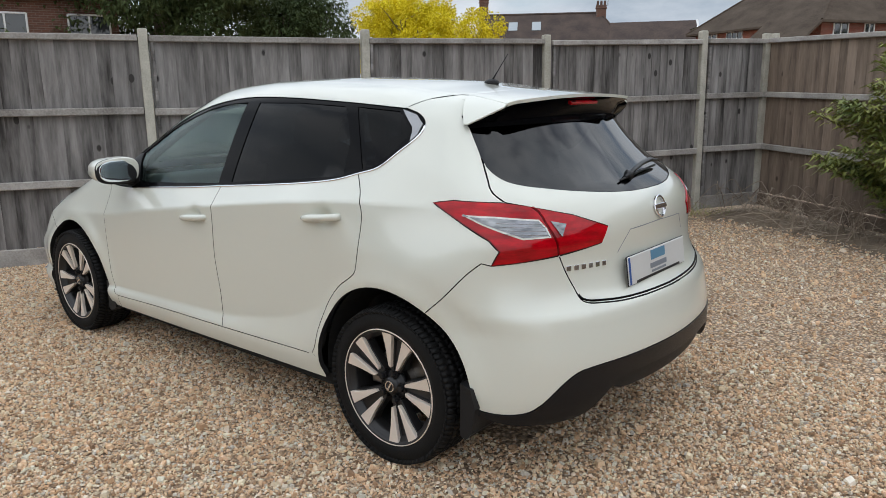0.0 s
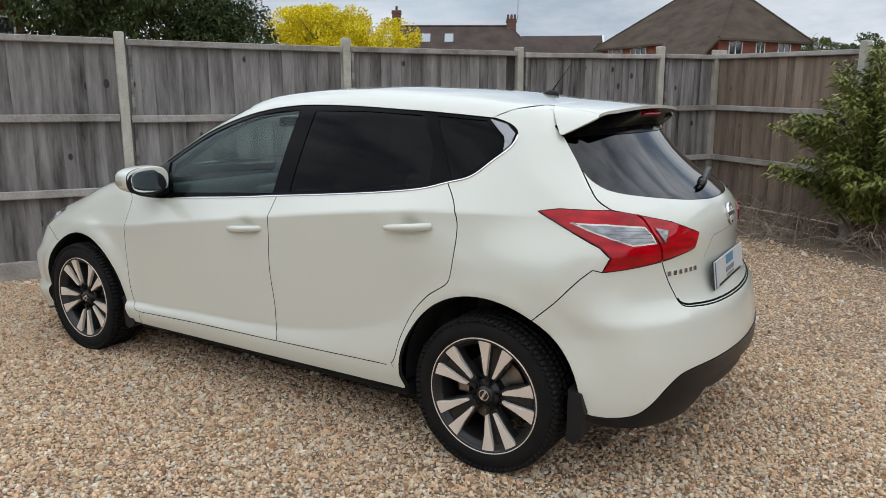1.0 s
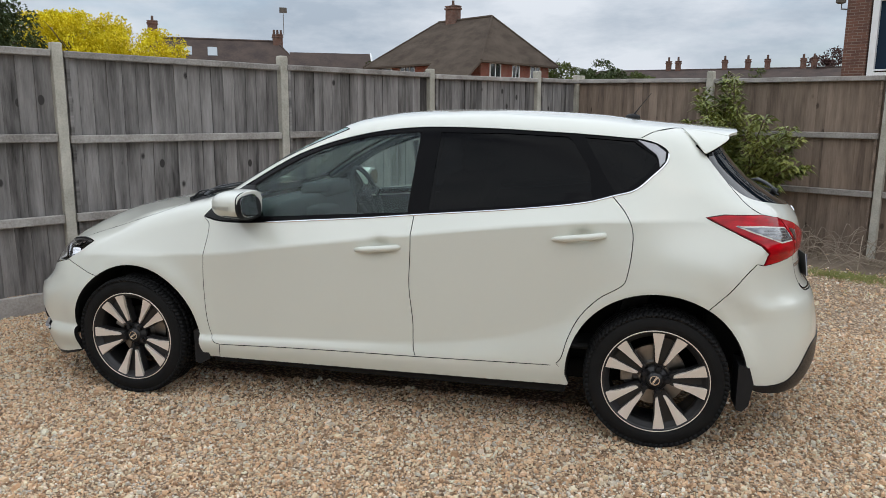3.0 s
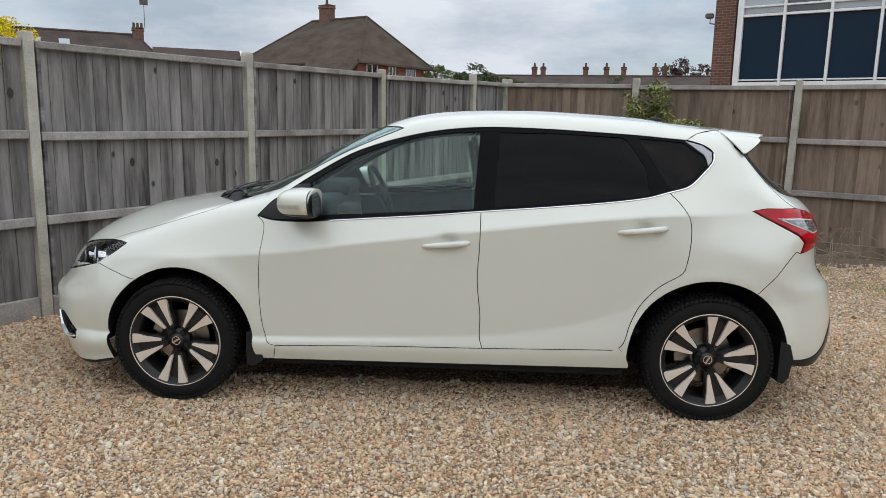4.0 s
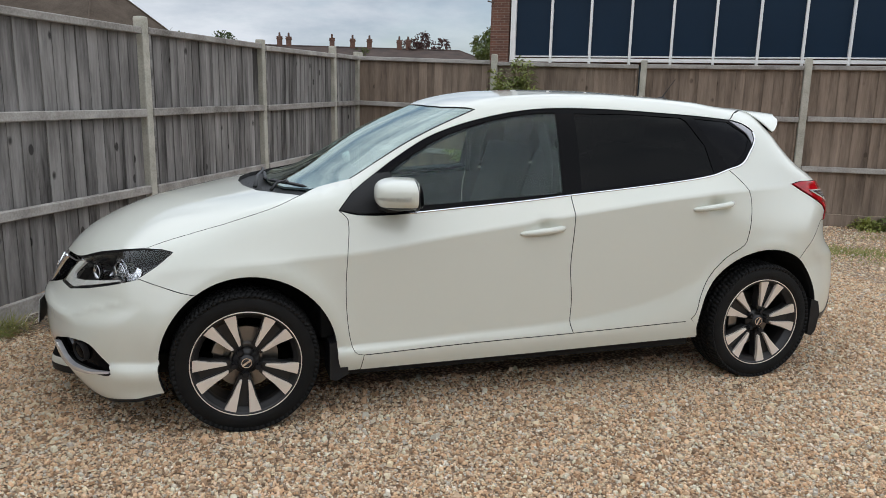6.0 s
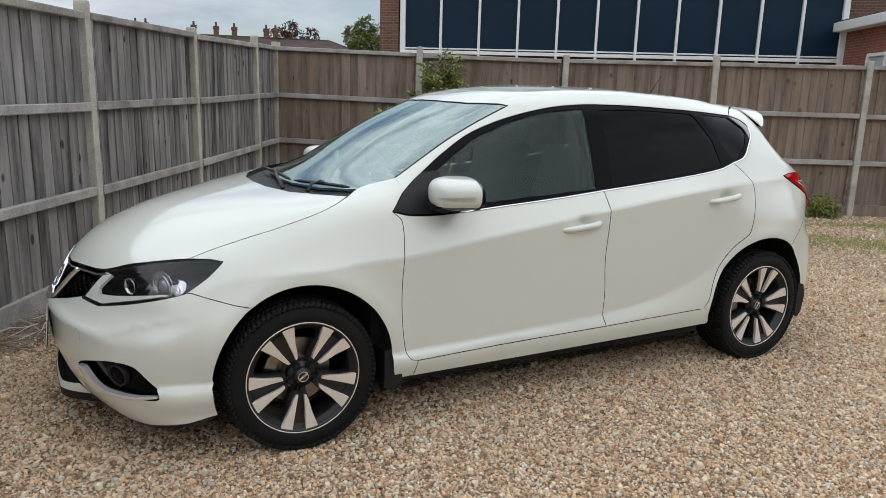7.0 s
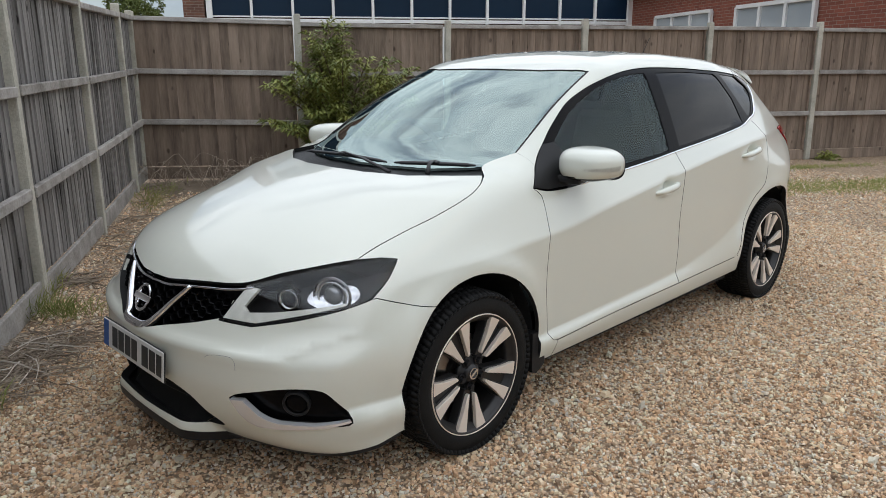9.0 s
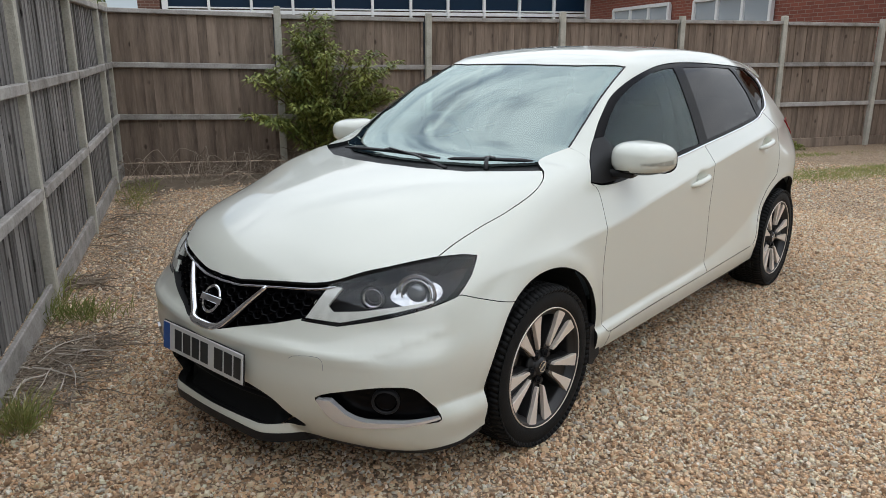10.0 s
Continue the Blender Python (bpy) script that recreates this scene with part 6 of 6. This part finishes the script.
def weed_clump(name, spots, label, seed):
    """Low leafy weeds: small leaves strewn over domes that stand on the ground."""
    rng = np.random.default_rng(seed)
    cs, ws = [], []
    for at, r, h, n in spots:
        d = rng.normal(0, 1, (n, 3))
        d[:, 2] = np.abs(d[:, 2])
        d /= np.linalg.norm(d, axis=1, keepdims=True)
        cs.append(np.array(tuple(at)) + d * (r, r, h) * rng.uniform(.25, 1.0, (n, 1)))
        ws.append(d + rng.normal(0, .6, (n, 3)))
    V, F = leaves(np.vstack(cs), np.vstack(ws), .085, .036, seed, .3)
    return tagged(new(name, fast_mesh(name, V, F, M_LEAF)), label, "weeds", kind="stuff")


weed_clump("leafy_weeds", [(on_side(7.40, .16), .20, .30, 420), (on_side(7.05, .18), .24, .20, 360), (on_side(6.70, .20), .20, .13, 220), (on_side(9.9, .18), .18, .12, 160)], "fresh green leafy weeds at the fence foot", 33)


# ---------- trees, houses and the block beyond the fences ----------
M_BARK = material("grey_bark", (0.13, 0.11, 0.09), 0.9, var=.6, scale=6, bump=.6, bump_scale=30)
M_DARKLEAF = material("dark_tree_leaf", (0.040, 0.064, 0.023), 0.7, var=.5, scale=.6, second=(.085, .11, .04), island=.5, spec=.2)
M_GOLDLEAF = material("golden_leaf", (0.80, 0.66, 0.02), 0.7, var=.5, scale=.5, second=(.58, .50, .02), island=.45, spec=.2)
M_GREENLEAF = material("green_tree_leaf", (0.075, 0.11, 0.03), 0.7, var=.5, scale=.8, second=(.14, .16, .05), island=.6, spec=.2)
M_PURPLELEAF = material("purple_leaf", (0.07, 0.035, 0.035), 0.7, var=.5, scale=.8, second=(.12, .07, .06), island=.6, spec=.2)


def tree(name, base, blobs, n, leaf, mat, label, seed, trunk=.18, limbs=7, category="tree"):
    """A tapered trunk, limbs towards clumps, and leaves strewn over the clumps with gaps between."""
    rng = np.random.default_rng(seed)
    t = thing(name, label, category, at=base)
    bm = bmesh.new()
    top = max(b[2] for b in blobs)
    lean = Vector((rng.normal(0, .1), rng.normal(0, .1), 0)) * top * .3
    pts = [Vector((0, 0, -.1)), lean * .3 + Vector((0, 0, top * .3)), lean * .7 + Vector((0, 0, top * .6)), lean + Vector((0, 0, top * .95))]
    add_tube(bm, smooth_line([tuple(p) for p in pts], 4), [trunk * (1.15 - .085 * i) for i in range(13)], 8)
    for k in range(min(limbs, len(blobs))):
        b = Vector(blobs[k][:3])
        s = pts[1].lerp(pts[2], rng.uniform(0, .9))
        add_tube(bm, smooth_line([tuple(s), tuple(s.lerp(b, .5) + Vector((0, 0, .2))), tuple(b)], 4), [trunk * .42 * (1 - .09 * i) for i in range(9)], 6)
        for _ in range(3):
            q = b + Vector(rng.normal(0, .6, 3)) * blobs[k][3]
            add_tube(bm, [s.lerp(b, .6), b.lerp(q, .5), q], [trunk * .2, trunk * .12, trunk * .04], 5)
    part("trunk", bm, M_BARK, t, smooth=True)
    w = np.array([b[3] ** 2 for b in blobs])
    pick = rng.choice(len(blobs), n, p=w / w.sum())
    B = np.array([b[:3] for b in blobs])[pick]
    R = np.array([b[3] for b in blobs])[pick]
    d = rng.normal(0, 1, (n, 3))
    d /= np.linalg.norm(d, axis=1, keepdims=True)
    # twig clusters: leaves gather round some directions of each clump
    hub = rng.normal(0, 1, (len(blobs), 26, 3))
    hub /= np.linalg.norm(hub, axis=2, keepdims=True)
    h = hub[pick, rng.integers(26, size=n)]
    d = h + d * .33
    d /= np.linalg.norm(d, axis=1, keepdims=True)
    c = B + d * (R * rng.uniform(.45, 1.08, n) ** .6)[:, None] * (1, 1, .85)
    V, F = leaves(c, d + rng.normal(0, .7, (n, 3)), leaf, leaf * .55, seed, .2)
    child("crown", fast_mesh("crown", V, F, mat), t, "crown of many small leaves")
    return t


def clumps(seed, n, r, z0, z1, size):
    rng = random.Random(seed)
    out = []
    for _ in range(n):
        a, q = rng.uniform(0, 2 * math.pi), rng.uniform(.1, 1) ** .5
        z = rng.uniform(z0, z1)
        k = 1 - .5 * abs((z - (z0 + z1) / 2) / (z1 - z0) * 2) ** 2
        out.append((r * q * k * math.cos(a), r * q * k * math.sin(a), z, size * rng.uniform(.7, 1.3)))
    return out


tree("dark_tree", (22.4, -11.8, 0), clumps(1, 34, 4.6, 1.8, 8.5, 1.6), 52000, .20, M_DARKLEAF, "tall dark green tree beyond the fence", 41, .28)
tree("dark_tree", (20.0, -15.6, 0), clumps(2, 18, 2.2, 1.6, 5.6, 1.2), 24000, .17, M_DARKLEAF, "dark green tree beyond the fence", 42, .2)
tree("dark_tree", (26.2, -6.6, 0), clumps(3, 18, 3.2, 1.8, 8.0, 1.5), 22000, .21, M_DARKLEAF, "dark green tree beyond the fence", 43, .22)
tree("golden_tree", (33.3, -38.6, 0), clumps(4, 44, 6.6, 2.9, 6.9, 1.4), 52000, .23, M_GOLDLEAF, "bright yellow-leaved tree between the gardens", 44, .25)
tree("round_bush", (.6, -55.5, 0), clumps(5, 12, 2.0, 1.5, 5.0, .9), 6000, .28, M_DARKLEAF, "rounded dark green tree far off", 45, .2)
tree("small_tree", (20.6, -60.2, 0), clumps(6, 9, 1.0, 2.5, 6.6, .6), 3000, .25, M_GREENLEAF, "fresh green tree beside a house", 46, .15)
tree("small_tree", (-23.6, -61.0, 0), clumps(7, 16, 2.0, 2.2, 7.4, 1.1), 6000, .34, M_GREENLEAF, "fresh green small tree beside the brick pier", 47, .1)
tree("purple_tree", (-23.0, -82.5, 0), clumps(8, 14, 3.6, 3.5, 8.0, 1.2), 6000, .40, M_PURPLELEAF, "reddish purple tree among far roofs", 48, .2)
for i, (x, y) in enumerate(((-10, -83), (-14.5, -80), (4.5, -62), (-3.6, -70))):
    tree("far_tree", (x, y, 0), clumps(20 + i, 8, 2.2, 2.5, 5.6, 1.1), 6000, .24, M_GREENLEAF, "green tree among far roofs", 60 + i, .2)
for i, (x, y, h) in enumerate(((-9.0, 17.0, 6.0), (-4.0, 17.5, 7.4), (1.2, 17.5, 7.8), (5.8, 18.0, 6.6), (11.0, 15.0, 5.2), (16.0, 9.0, 4.6))):
    tree("yard_tree", (x, y, 0), clumps(30 + i, 22, 2.5, 1.2, h, 1.35), 20000, .19, M_DARKLEAF, "dark green tree on the open side of the yard", 80 + i, .2)

M_REDBRICK = bpy.data.materials.new("red_brick")
M_BROWNBRICK = bpy.data.materials.new("brown_brick")


def brick_material(m, c1, c2, mortar):
    m.use_nodes = True
    nt = m.node_tree
    N, L = nt.nodes.new, nt.links.new
    p = nt.nodes["Principled BSDF"]
    p.inputs["Roughness"].default_value = .9
    tc, sp, cb, b = N("ShaderNodeTexCoord"), N("ShaderNodeSeparateXYZ"), N("ShaderNodeCombineXYZ"), N("ShaderNodeTexBrick")
    add = N("ShaderNodeMath")
    L(tc.outputs["Object"], sp.inputs[0])
    L(sp.outputs[0], add.inputs[0])
    L(sp.outputs[1], add.inputs[1])
    L(add.outputs[0], cb.inputs[0])
    L(sp.outputs[2], cb.inputs[1])
    L(cb.outputs[0], b.inputs["Vector"])
    b.inputs["Color1"].default_value, b.inputs["Color2"].default_value, b.inputs["Mortar"].default_value = (*c1, 1), (*c2, 1), (*mortar, 1)
    b.inputs["Scale"].default_value, b.inputs["Brick Width"].default_value, b.inputs["Row Height"].default_value, b.inputs["Mortar Size"].default_value = 1, .225, .075, .006
    n = N("ShaderNodeTexNoise")
    n.inputs["Scale"].default_value = 1.3
    mx = N("ShaderNodeMix")
    mx.data_type, mx.blend_type = "RGBA", "OVERLAY"
    mx.inputs["Factor"].default_value = .5
    L(b.outputs["Color"], mx.inputs[6])
    L(n.outputs["Fac"], mx.inputs[7])
    L(mx.outputs[2], p.inputs["Base Color"])


brick_material(M_REDBRICK, (.25, .075, .046), (.18, .052, .034), (.26, .19, .15))
brick_material(M_BROWNBRICK, (.15, .068, .045), (.10, .047, .034), (.20, .165, .135))
M_ROOF = material("brown_roof_tiles", (0.056, 0.042, 0.033), .95, var=.7, scale=.8, second=(.115, .092, .072), stretch=(1, 1, 2), spec=.1, bump=.8, bump_scale=14, fine=.5, fine_scale=9)
M_DARKROOF = material("dark_roof_tiles", (0.055, 0.045, 0.043), .95, spec=.1, var=.6, scale=.8, second=(.12, .09, .075), bump=.8, bump_scale=14, fine=.4, fine_scale=9)
M_WHITE = material("white_window_paint", (.78, .79, .78), .4, var=.2, scale=5)
M_PANEL = material("blue_spandrel_panel", (.003, .015, .034), .4, var=.5, scale=.4, second=(.005, .022, .048), spec=.2)
M_WINGLASS = material("dark_window_glass", (.03, .035, .04), .05, coat=1.0, var=.3, scale=.7)
M_PALEGLASS = material("pale_blind_glass", (.36, .40, .42), .12, var=.3, scale=.8, second=(.22, .26, .29), coat=1.0)
M_POTS = material("sooty_pot", (.11, .065, .05), .9, var=.4, scale=4)


def house_local(name, label, corner, along, category="house"):
    """An Empty at a near corner, its x along the given way."""
    h = thing(name, label, category, at=(corner[0], corner[1], 0))
    h.rotation_euler = (0, 0, math.atan2(along[1], along[0]))
    return h


def block(h, name, size, at, mat, bevel=.01, label=""):
    bm = bmesh.new()
    add_box(bm, size, pose(at[0], at[1], at[2]), bevel, 1)
    return part(name, bm, mat, h, label)


def window(h, x, y, z, w, hh, face, panes=2, glass_mat=None, bar=.06):
    """A framed window on a wall that looks along face ('-y', 'y' or 'x'); x, y, z is its middle."""
    f = new("window")
    f.parent = h
    f.matrix_basis = pose(x, y, z, 0, 0, {"-y": 0, "x": 90, "y": 180, "-x": 270}[face])
    for (cx, cz, sx, sz) in ((0, hh / 2, w, bar), (0, -hh / 2, w + .08, bar), (-w / 2, 0, bar, hh), (w / 2, 0, bar, hh)):
        bm = bmesh.new()
        add_box(bm, (sx, .10, sz), pose(cx, 0, cz), .008, 1)
        part("frame", bm, M_WHITE, f)
    for k in range(panes):
        cx = -w / 2 + w * (k + .5) / panes
        bm = bmesh.new()
        add_box(bm, (w / panes - bar * .6, .02, hh - bar * .6), pose(cx, .02, 0))
        part("pane", bm, glass_mat or M_WINGLASS, f)
        if k:
            bm = bmesh.new()
            add_box(bm, (bar, .09, hh), pose(-w / 2 + w * k / panes, 0, 0), .006, 1)
            part("frame", bm, M_WHITE, f)
    return f


def hip_roof(h, x0, x1, y0, y1, z0, z1, r0, r1, over, mat, name="roof"):
    """A hipped roof whose ridge runs along x from r0 to r1."""
    bm = bmesh.new()
    ym = (y0 + y1) / 2
    e = [bm.verts.new(p) for p in ((x0 - over, y0 - over, z0), (x1 + over, y0 - over, z0), (x1 + over, y1 + over, z0), (x0 - over, y1 + over, z0))]
    b = [bm.verts.new((v.co.x, v.co.y, z0 - .14)) for v in e]
    a, c = bm.verts.new((r0, ym, z1)), bm.verts.new((r1, ym, z1))
    for f in ((e[0], e[1], c, a), (e[1], e[2], c), (e[2], e[3], a, c), (e[3], e[0], a)):
        bm.faces.new(f)
    for k in range(4):
        bm.faces.new((b[k], b[(k + 1) % 4], e[(k + 1) % 4], e[k]))
    bm.faces.new(b[::-1])
    r = part(name, bm, mat, h)
    bm = bmesh.new()
    add_tube(bm, [(r0, ym, z1), (r1, ym, z1)], .12, 6)
    for p, q in (((r0, ym, z1), (x0 - over, y0 - over, z0)), ((r0, ym, z1), (x0 - over, y1 + over, z0)), ((r1, ym, z1), (x1 + over, y0 - over, z0)), ((r1, ym, z1), (x1 + over, y1 + over, z0))):
        add_tube(bm, [p, q], .09, 6)
    part("ridge_tiles", bm, mat, r)
    return r


def chimney(h, x, y, z0, z1, w=.8, d=.5, pots=2):
    c = block(h, "chimney", (w, d, z1 - z0), (x, y, (z0 + z1) / 2), M_BROWNBRICK)
    bm = bmesh.new()
    add_box(bm, (w + .14, d + .14, .14), pose(x, y, z1 - .2), .01, 1)
    add_box(bm, (w + .10, d + .10, .08), pose(x, y, z1), .01, 1)
    part("chimney_cap", bm, M_BROWNBRICK, c)
    for k in range(pots):
        bm = bmesh.new()
        add_cyl(bm, .13, .10, .45, pose(x + (k - (pots - 1) / 2) * .32, y, z1 + .24), 12)
        part("chimney_pot", bm, M_POTS, c)


# brick house with a hipped roof
v = Vector((.2128, -.9743, 0)).normalized()
l = Vector((-v.y, v.x, 0))
hx = (l * .72 + v * .69).normalized()
ha = house_local("brick_house", "red-brick house with a brown hipped tile roof", (9.2, -50.0), -hx)
block(ha, "wall", (12.5, 8.2, 5.7), (-6.25, 4.1, 2.85), M_REDBRICK)
hip_roof(ha, -12.5, 0, 0, 8.2, 5.6, 9.35, -8.6, -2.6, .55, M_ROOF)
chimney(ha, -6.9, 4.1, 8.6, 10.5, 1.1, .7, 1)
bm = bmesh.new()
run = 4.1 + .55
drop = (9.35 - 5.6) / run
pts = [(-4.6, -.45, 5.68), (.62, -.45, 5.68), (.62, -2.6, 5.68 - 2.15 * drop), (-4.6, -2.6, 5.68 - 2.15 * drop)]
up = [bm.verts.new(p) for p in pts]
dn = [bm.verts.new((x, y, z - .16)) for x, y, z in pts]
bm.faces.new(up)
bm.faces.new(dn[::-1])
for i in range(4):
    bm.faces.new((up[i], dn[i], dn[(i + 1) % 4], up[(i + 1) % 4]))
part("catslide_roof", bm, M_ROOF, ha, "lower part of the roof swept down over the porch")
bm = bmesh.new()
add_prism(bm, [(-2.3, 0), (0.02, 0), (0.02, 5.1), (-2.3, 3.6)], .22, pose(-4.3, 0, 0, 0, 0, 0) @ pose(0, 0, 0, 0, 0, 90))
part("porch_wall", bm, M_REDBRICK, ha)
for x in (-1.6, -4.6, -8.0, -10.8):
    window(ha, x, -.02, 4.85, 1.7 if x < -3 else 1.1, 1.25, "-y", 3 if x < -3 else 2)
for y in (1.6, 4.0, 6.4):
    window(ha, .02, y, 4.85, 1.2 if y != 4.0 else .8, 1.25, "x", 2)

# long house with skylights and two chimneys
d = Vector((30.75 - 39.96, -60.41 + 54.89, 0)).normalized()
hb = house_local("long_house", "house with a dark tile roof, skylights and chimneys", (39.05, -52.9), d)
block(hb, "wall", (13.6, 8, 4.6), (6.4, 4, 2.3), M_REDBRICK)
hip_roof(hb, -.5, 13.9, 0, 8, 4.6, 8.5, .6, 11.3, .4, M_DARKROOF)
chimney(hb, .3, 3.9, 7.6, 9.9, .8, .7, 1)
chimney(hb, 11.4, 3.9, 7.2, 9.1, .9, .7, 3)
for x in (3.2, 5.4):
    bm = bmesh.new()
    add_box(bm, (.85, 1.25, .08), pose(x, 2.6, 7.30, 41.5, 0, 0), .02, 1)
    part("skylight", bm, M_PALEGLASS, hb, "pale roof window")
bm = bmesh.new()
add_tube(bm, [(12.0, 3.9, 9.1), (12.0, 3.9, 11.4)], .03, 5)
add_box(bm, (.7, .04, .5), pose(12.0, 3.9, 11.4), .02, 1)
part("television_aerial", bm, M_BARK, hb)

# small gabled house
hc = house_local("gabled_house", "small house with a dark gabled roof", (20.7, -58.2), (.90, .43))
block(hc, "wall", (6.5, 5, 5.0), (3.2, -2.5, 2.5), M_REDBRICK)
bm = bmesh.new()
add_prism(bm, [(-.3, 5.0), (5.3, 5.0), (2.5, 7.1)], 7.2, pose(6.8, -5.15, 0, 0, 0, 90) @ pose(0, 0, 0))
part("roof", bm, M_DARKROOF, hc)
bm = bmesh.new()
add_tube(bm, [(-.42, -5.45, 4.95), (-.42, -2.65, 7.1), (-.42, .15, 4.95)], .09, 4)
part("bargeboard", bm, M_WHITE, hc)

# brick house at the far left with white windows
d = Vector((-.39, -.92, 0)).normalized()
hd = house_local("brick_house", "brown-brick house with white windows and dark roof", (24.2, -4.0), d)
block(hd, "wall", (9, 6, 4.6), (2.0, 3.0, 2.3), M_BROWNBRICK)
hip_roof(hd, -2.5, 6.5, 0, 6, 4.6, 7.3, 0, 4, .35, M_DARKROOF)
for x in (-.6, 3.15, 5.6):
    window(hd, x + .0, -.02, 3.45, 1.25, 1.15, "-y", 2)

# far row of roofs with chimneys
fr = house_local("terrace", "far row of houses with many chimneys", (4, -88), (-.985, .17), "houses")
block(fr, "wall", (34, 8, 5.2), (17, -4, 2.6), M_REDBRICK)
hip_roof(fr, 0, 34, -8, 0, 5.2, 6.75, 3, 31, .3, M_DARKROOF)
for x in (10.6, 11.6, 16.4, 18.7, 20.6, 24.0, 25.0):
    chimney(fr, x, -4, 6.2, 7.7, .55, .5, 1)

# office block with blue panels and its low brick wing
u, n = Vector((-.834, .552, 0)).normalized(), Vector((.552, .834, 0)).normalized()
ob = house_local("office_block", "office block with dark blue panels in white frames", (-7.4, -17.6), u, "office building")
# local x runs along the front; the front looks along local -y
PITCH, COUNT = 1.168, 11
for z, hh, mat in ((1.65, 1.75, M_WINGLASS), (3.64, 1.72, M_PANEL), (5.12, 1.05, M_PALEGLASS), (6.6, 1.7, M_PANEL)):
    for k in range(COUNT):
        bm = bmesh.new()
        mm = M_WHITE if (mat is M_WINGLASS and k == 5) else (M_WINGLASS if (mat is M_PALEGLASS and k % 3 == 1) else mat)
        add_box(bm, (PITCH - .04, .04, hh), pose((k + .5) * PITCH, .06, z), .004, 1)
        part("panel" if mat is M_PANEL else "pane", bm, mm, ob)
for k in range(COUNT + 1):
    bm = bmesh.new()
    add_box(bm, (.075 if 0 < k < COUNT else .16, .14, 7.5), pose(k * PITCH, 0, 3.75), .008, 1)
    part("mullion", bm, M_WHITE, ob)
for z, h2 in ((2.66, .10), (2.765, .04), (4.54, .07), (4.78, .05), (5.68, .08), (7.48, .2)):
    bm = bmesh.new()
    add_box(bm, (PITCH * COUNT, .10, h2), pose(PITCH * COUNT / 2, -.004, z), .006, 1)
    part("transom", bm, M_WHITE, ob)
block(ob, "brick_pier", (.58, .9, 7.6), (-.42, .40, 3.8), M_BROWNBRICK)
block(ob, "body", (PITCH * COUNT + 6, 8, 7.4), (PITCH * COUNT / 2 + 3, 4.2, 3.7), M_BROWNBRICK)
bm = bmesh.new()
add_tube(bm, [(-.65, -.1, 4.35), (-.75, -.35, 4.35), (-.75, -.35, 4.50)], .02, 6)
add_box(bm, (.22, .16, .14), pose(-.75, -.42, 4.55), .03, 1)
part("security_lamp", bm, M_BARK, ob)
wing = house_local("brick_wing", "low red-brick wing with a white fascia and windows", (-18.1 - .05, -10.52), n, "office building")
block(wing, "wall", (14, 6, 3.5), (7.0, 3.05, 1.75), M_REDBRICK)
block(wing, "fascia", (14.6, 6.6, .26), (7.2, 3.0, 3.60), M_WHITE, .02)
block(wing, "flat_roof", (14.4, 6.4, .06), (7.2, 3.0, 3.76), M_DARKROOF)
for x, w in ((3.35, 3.0), (7.4, 2.8)):
    window(wing, x, -.02, 2.06, w, 1.35, "-y", 3, M_PALEGLASS, .09)
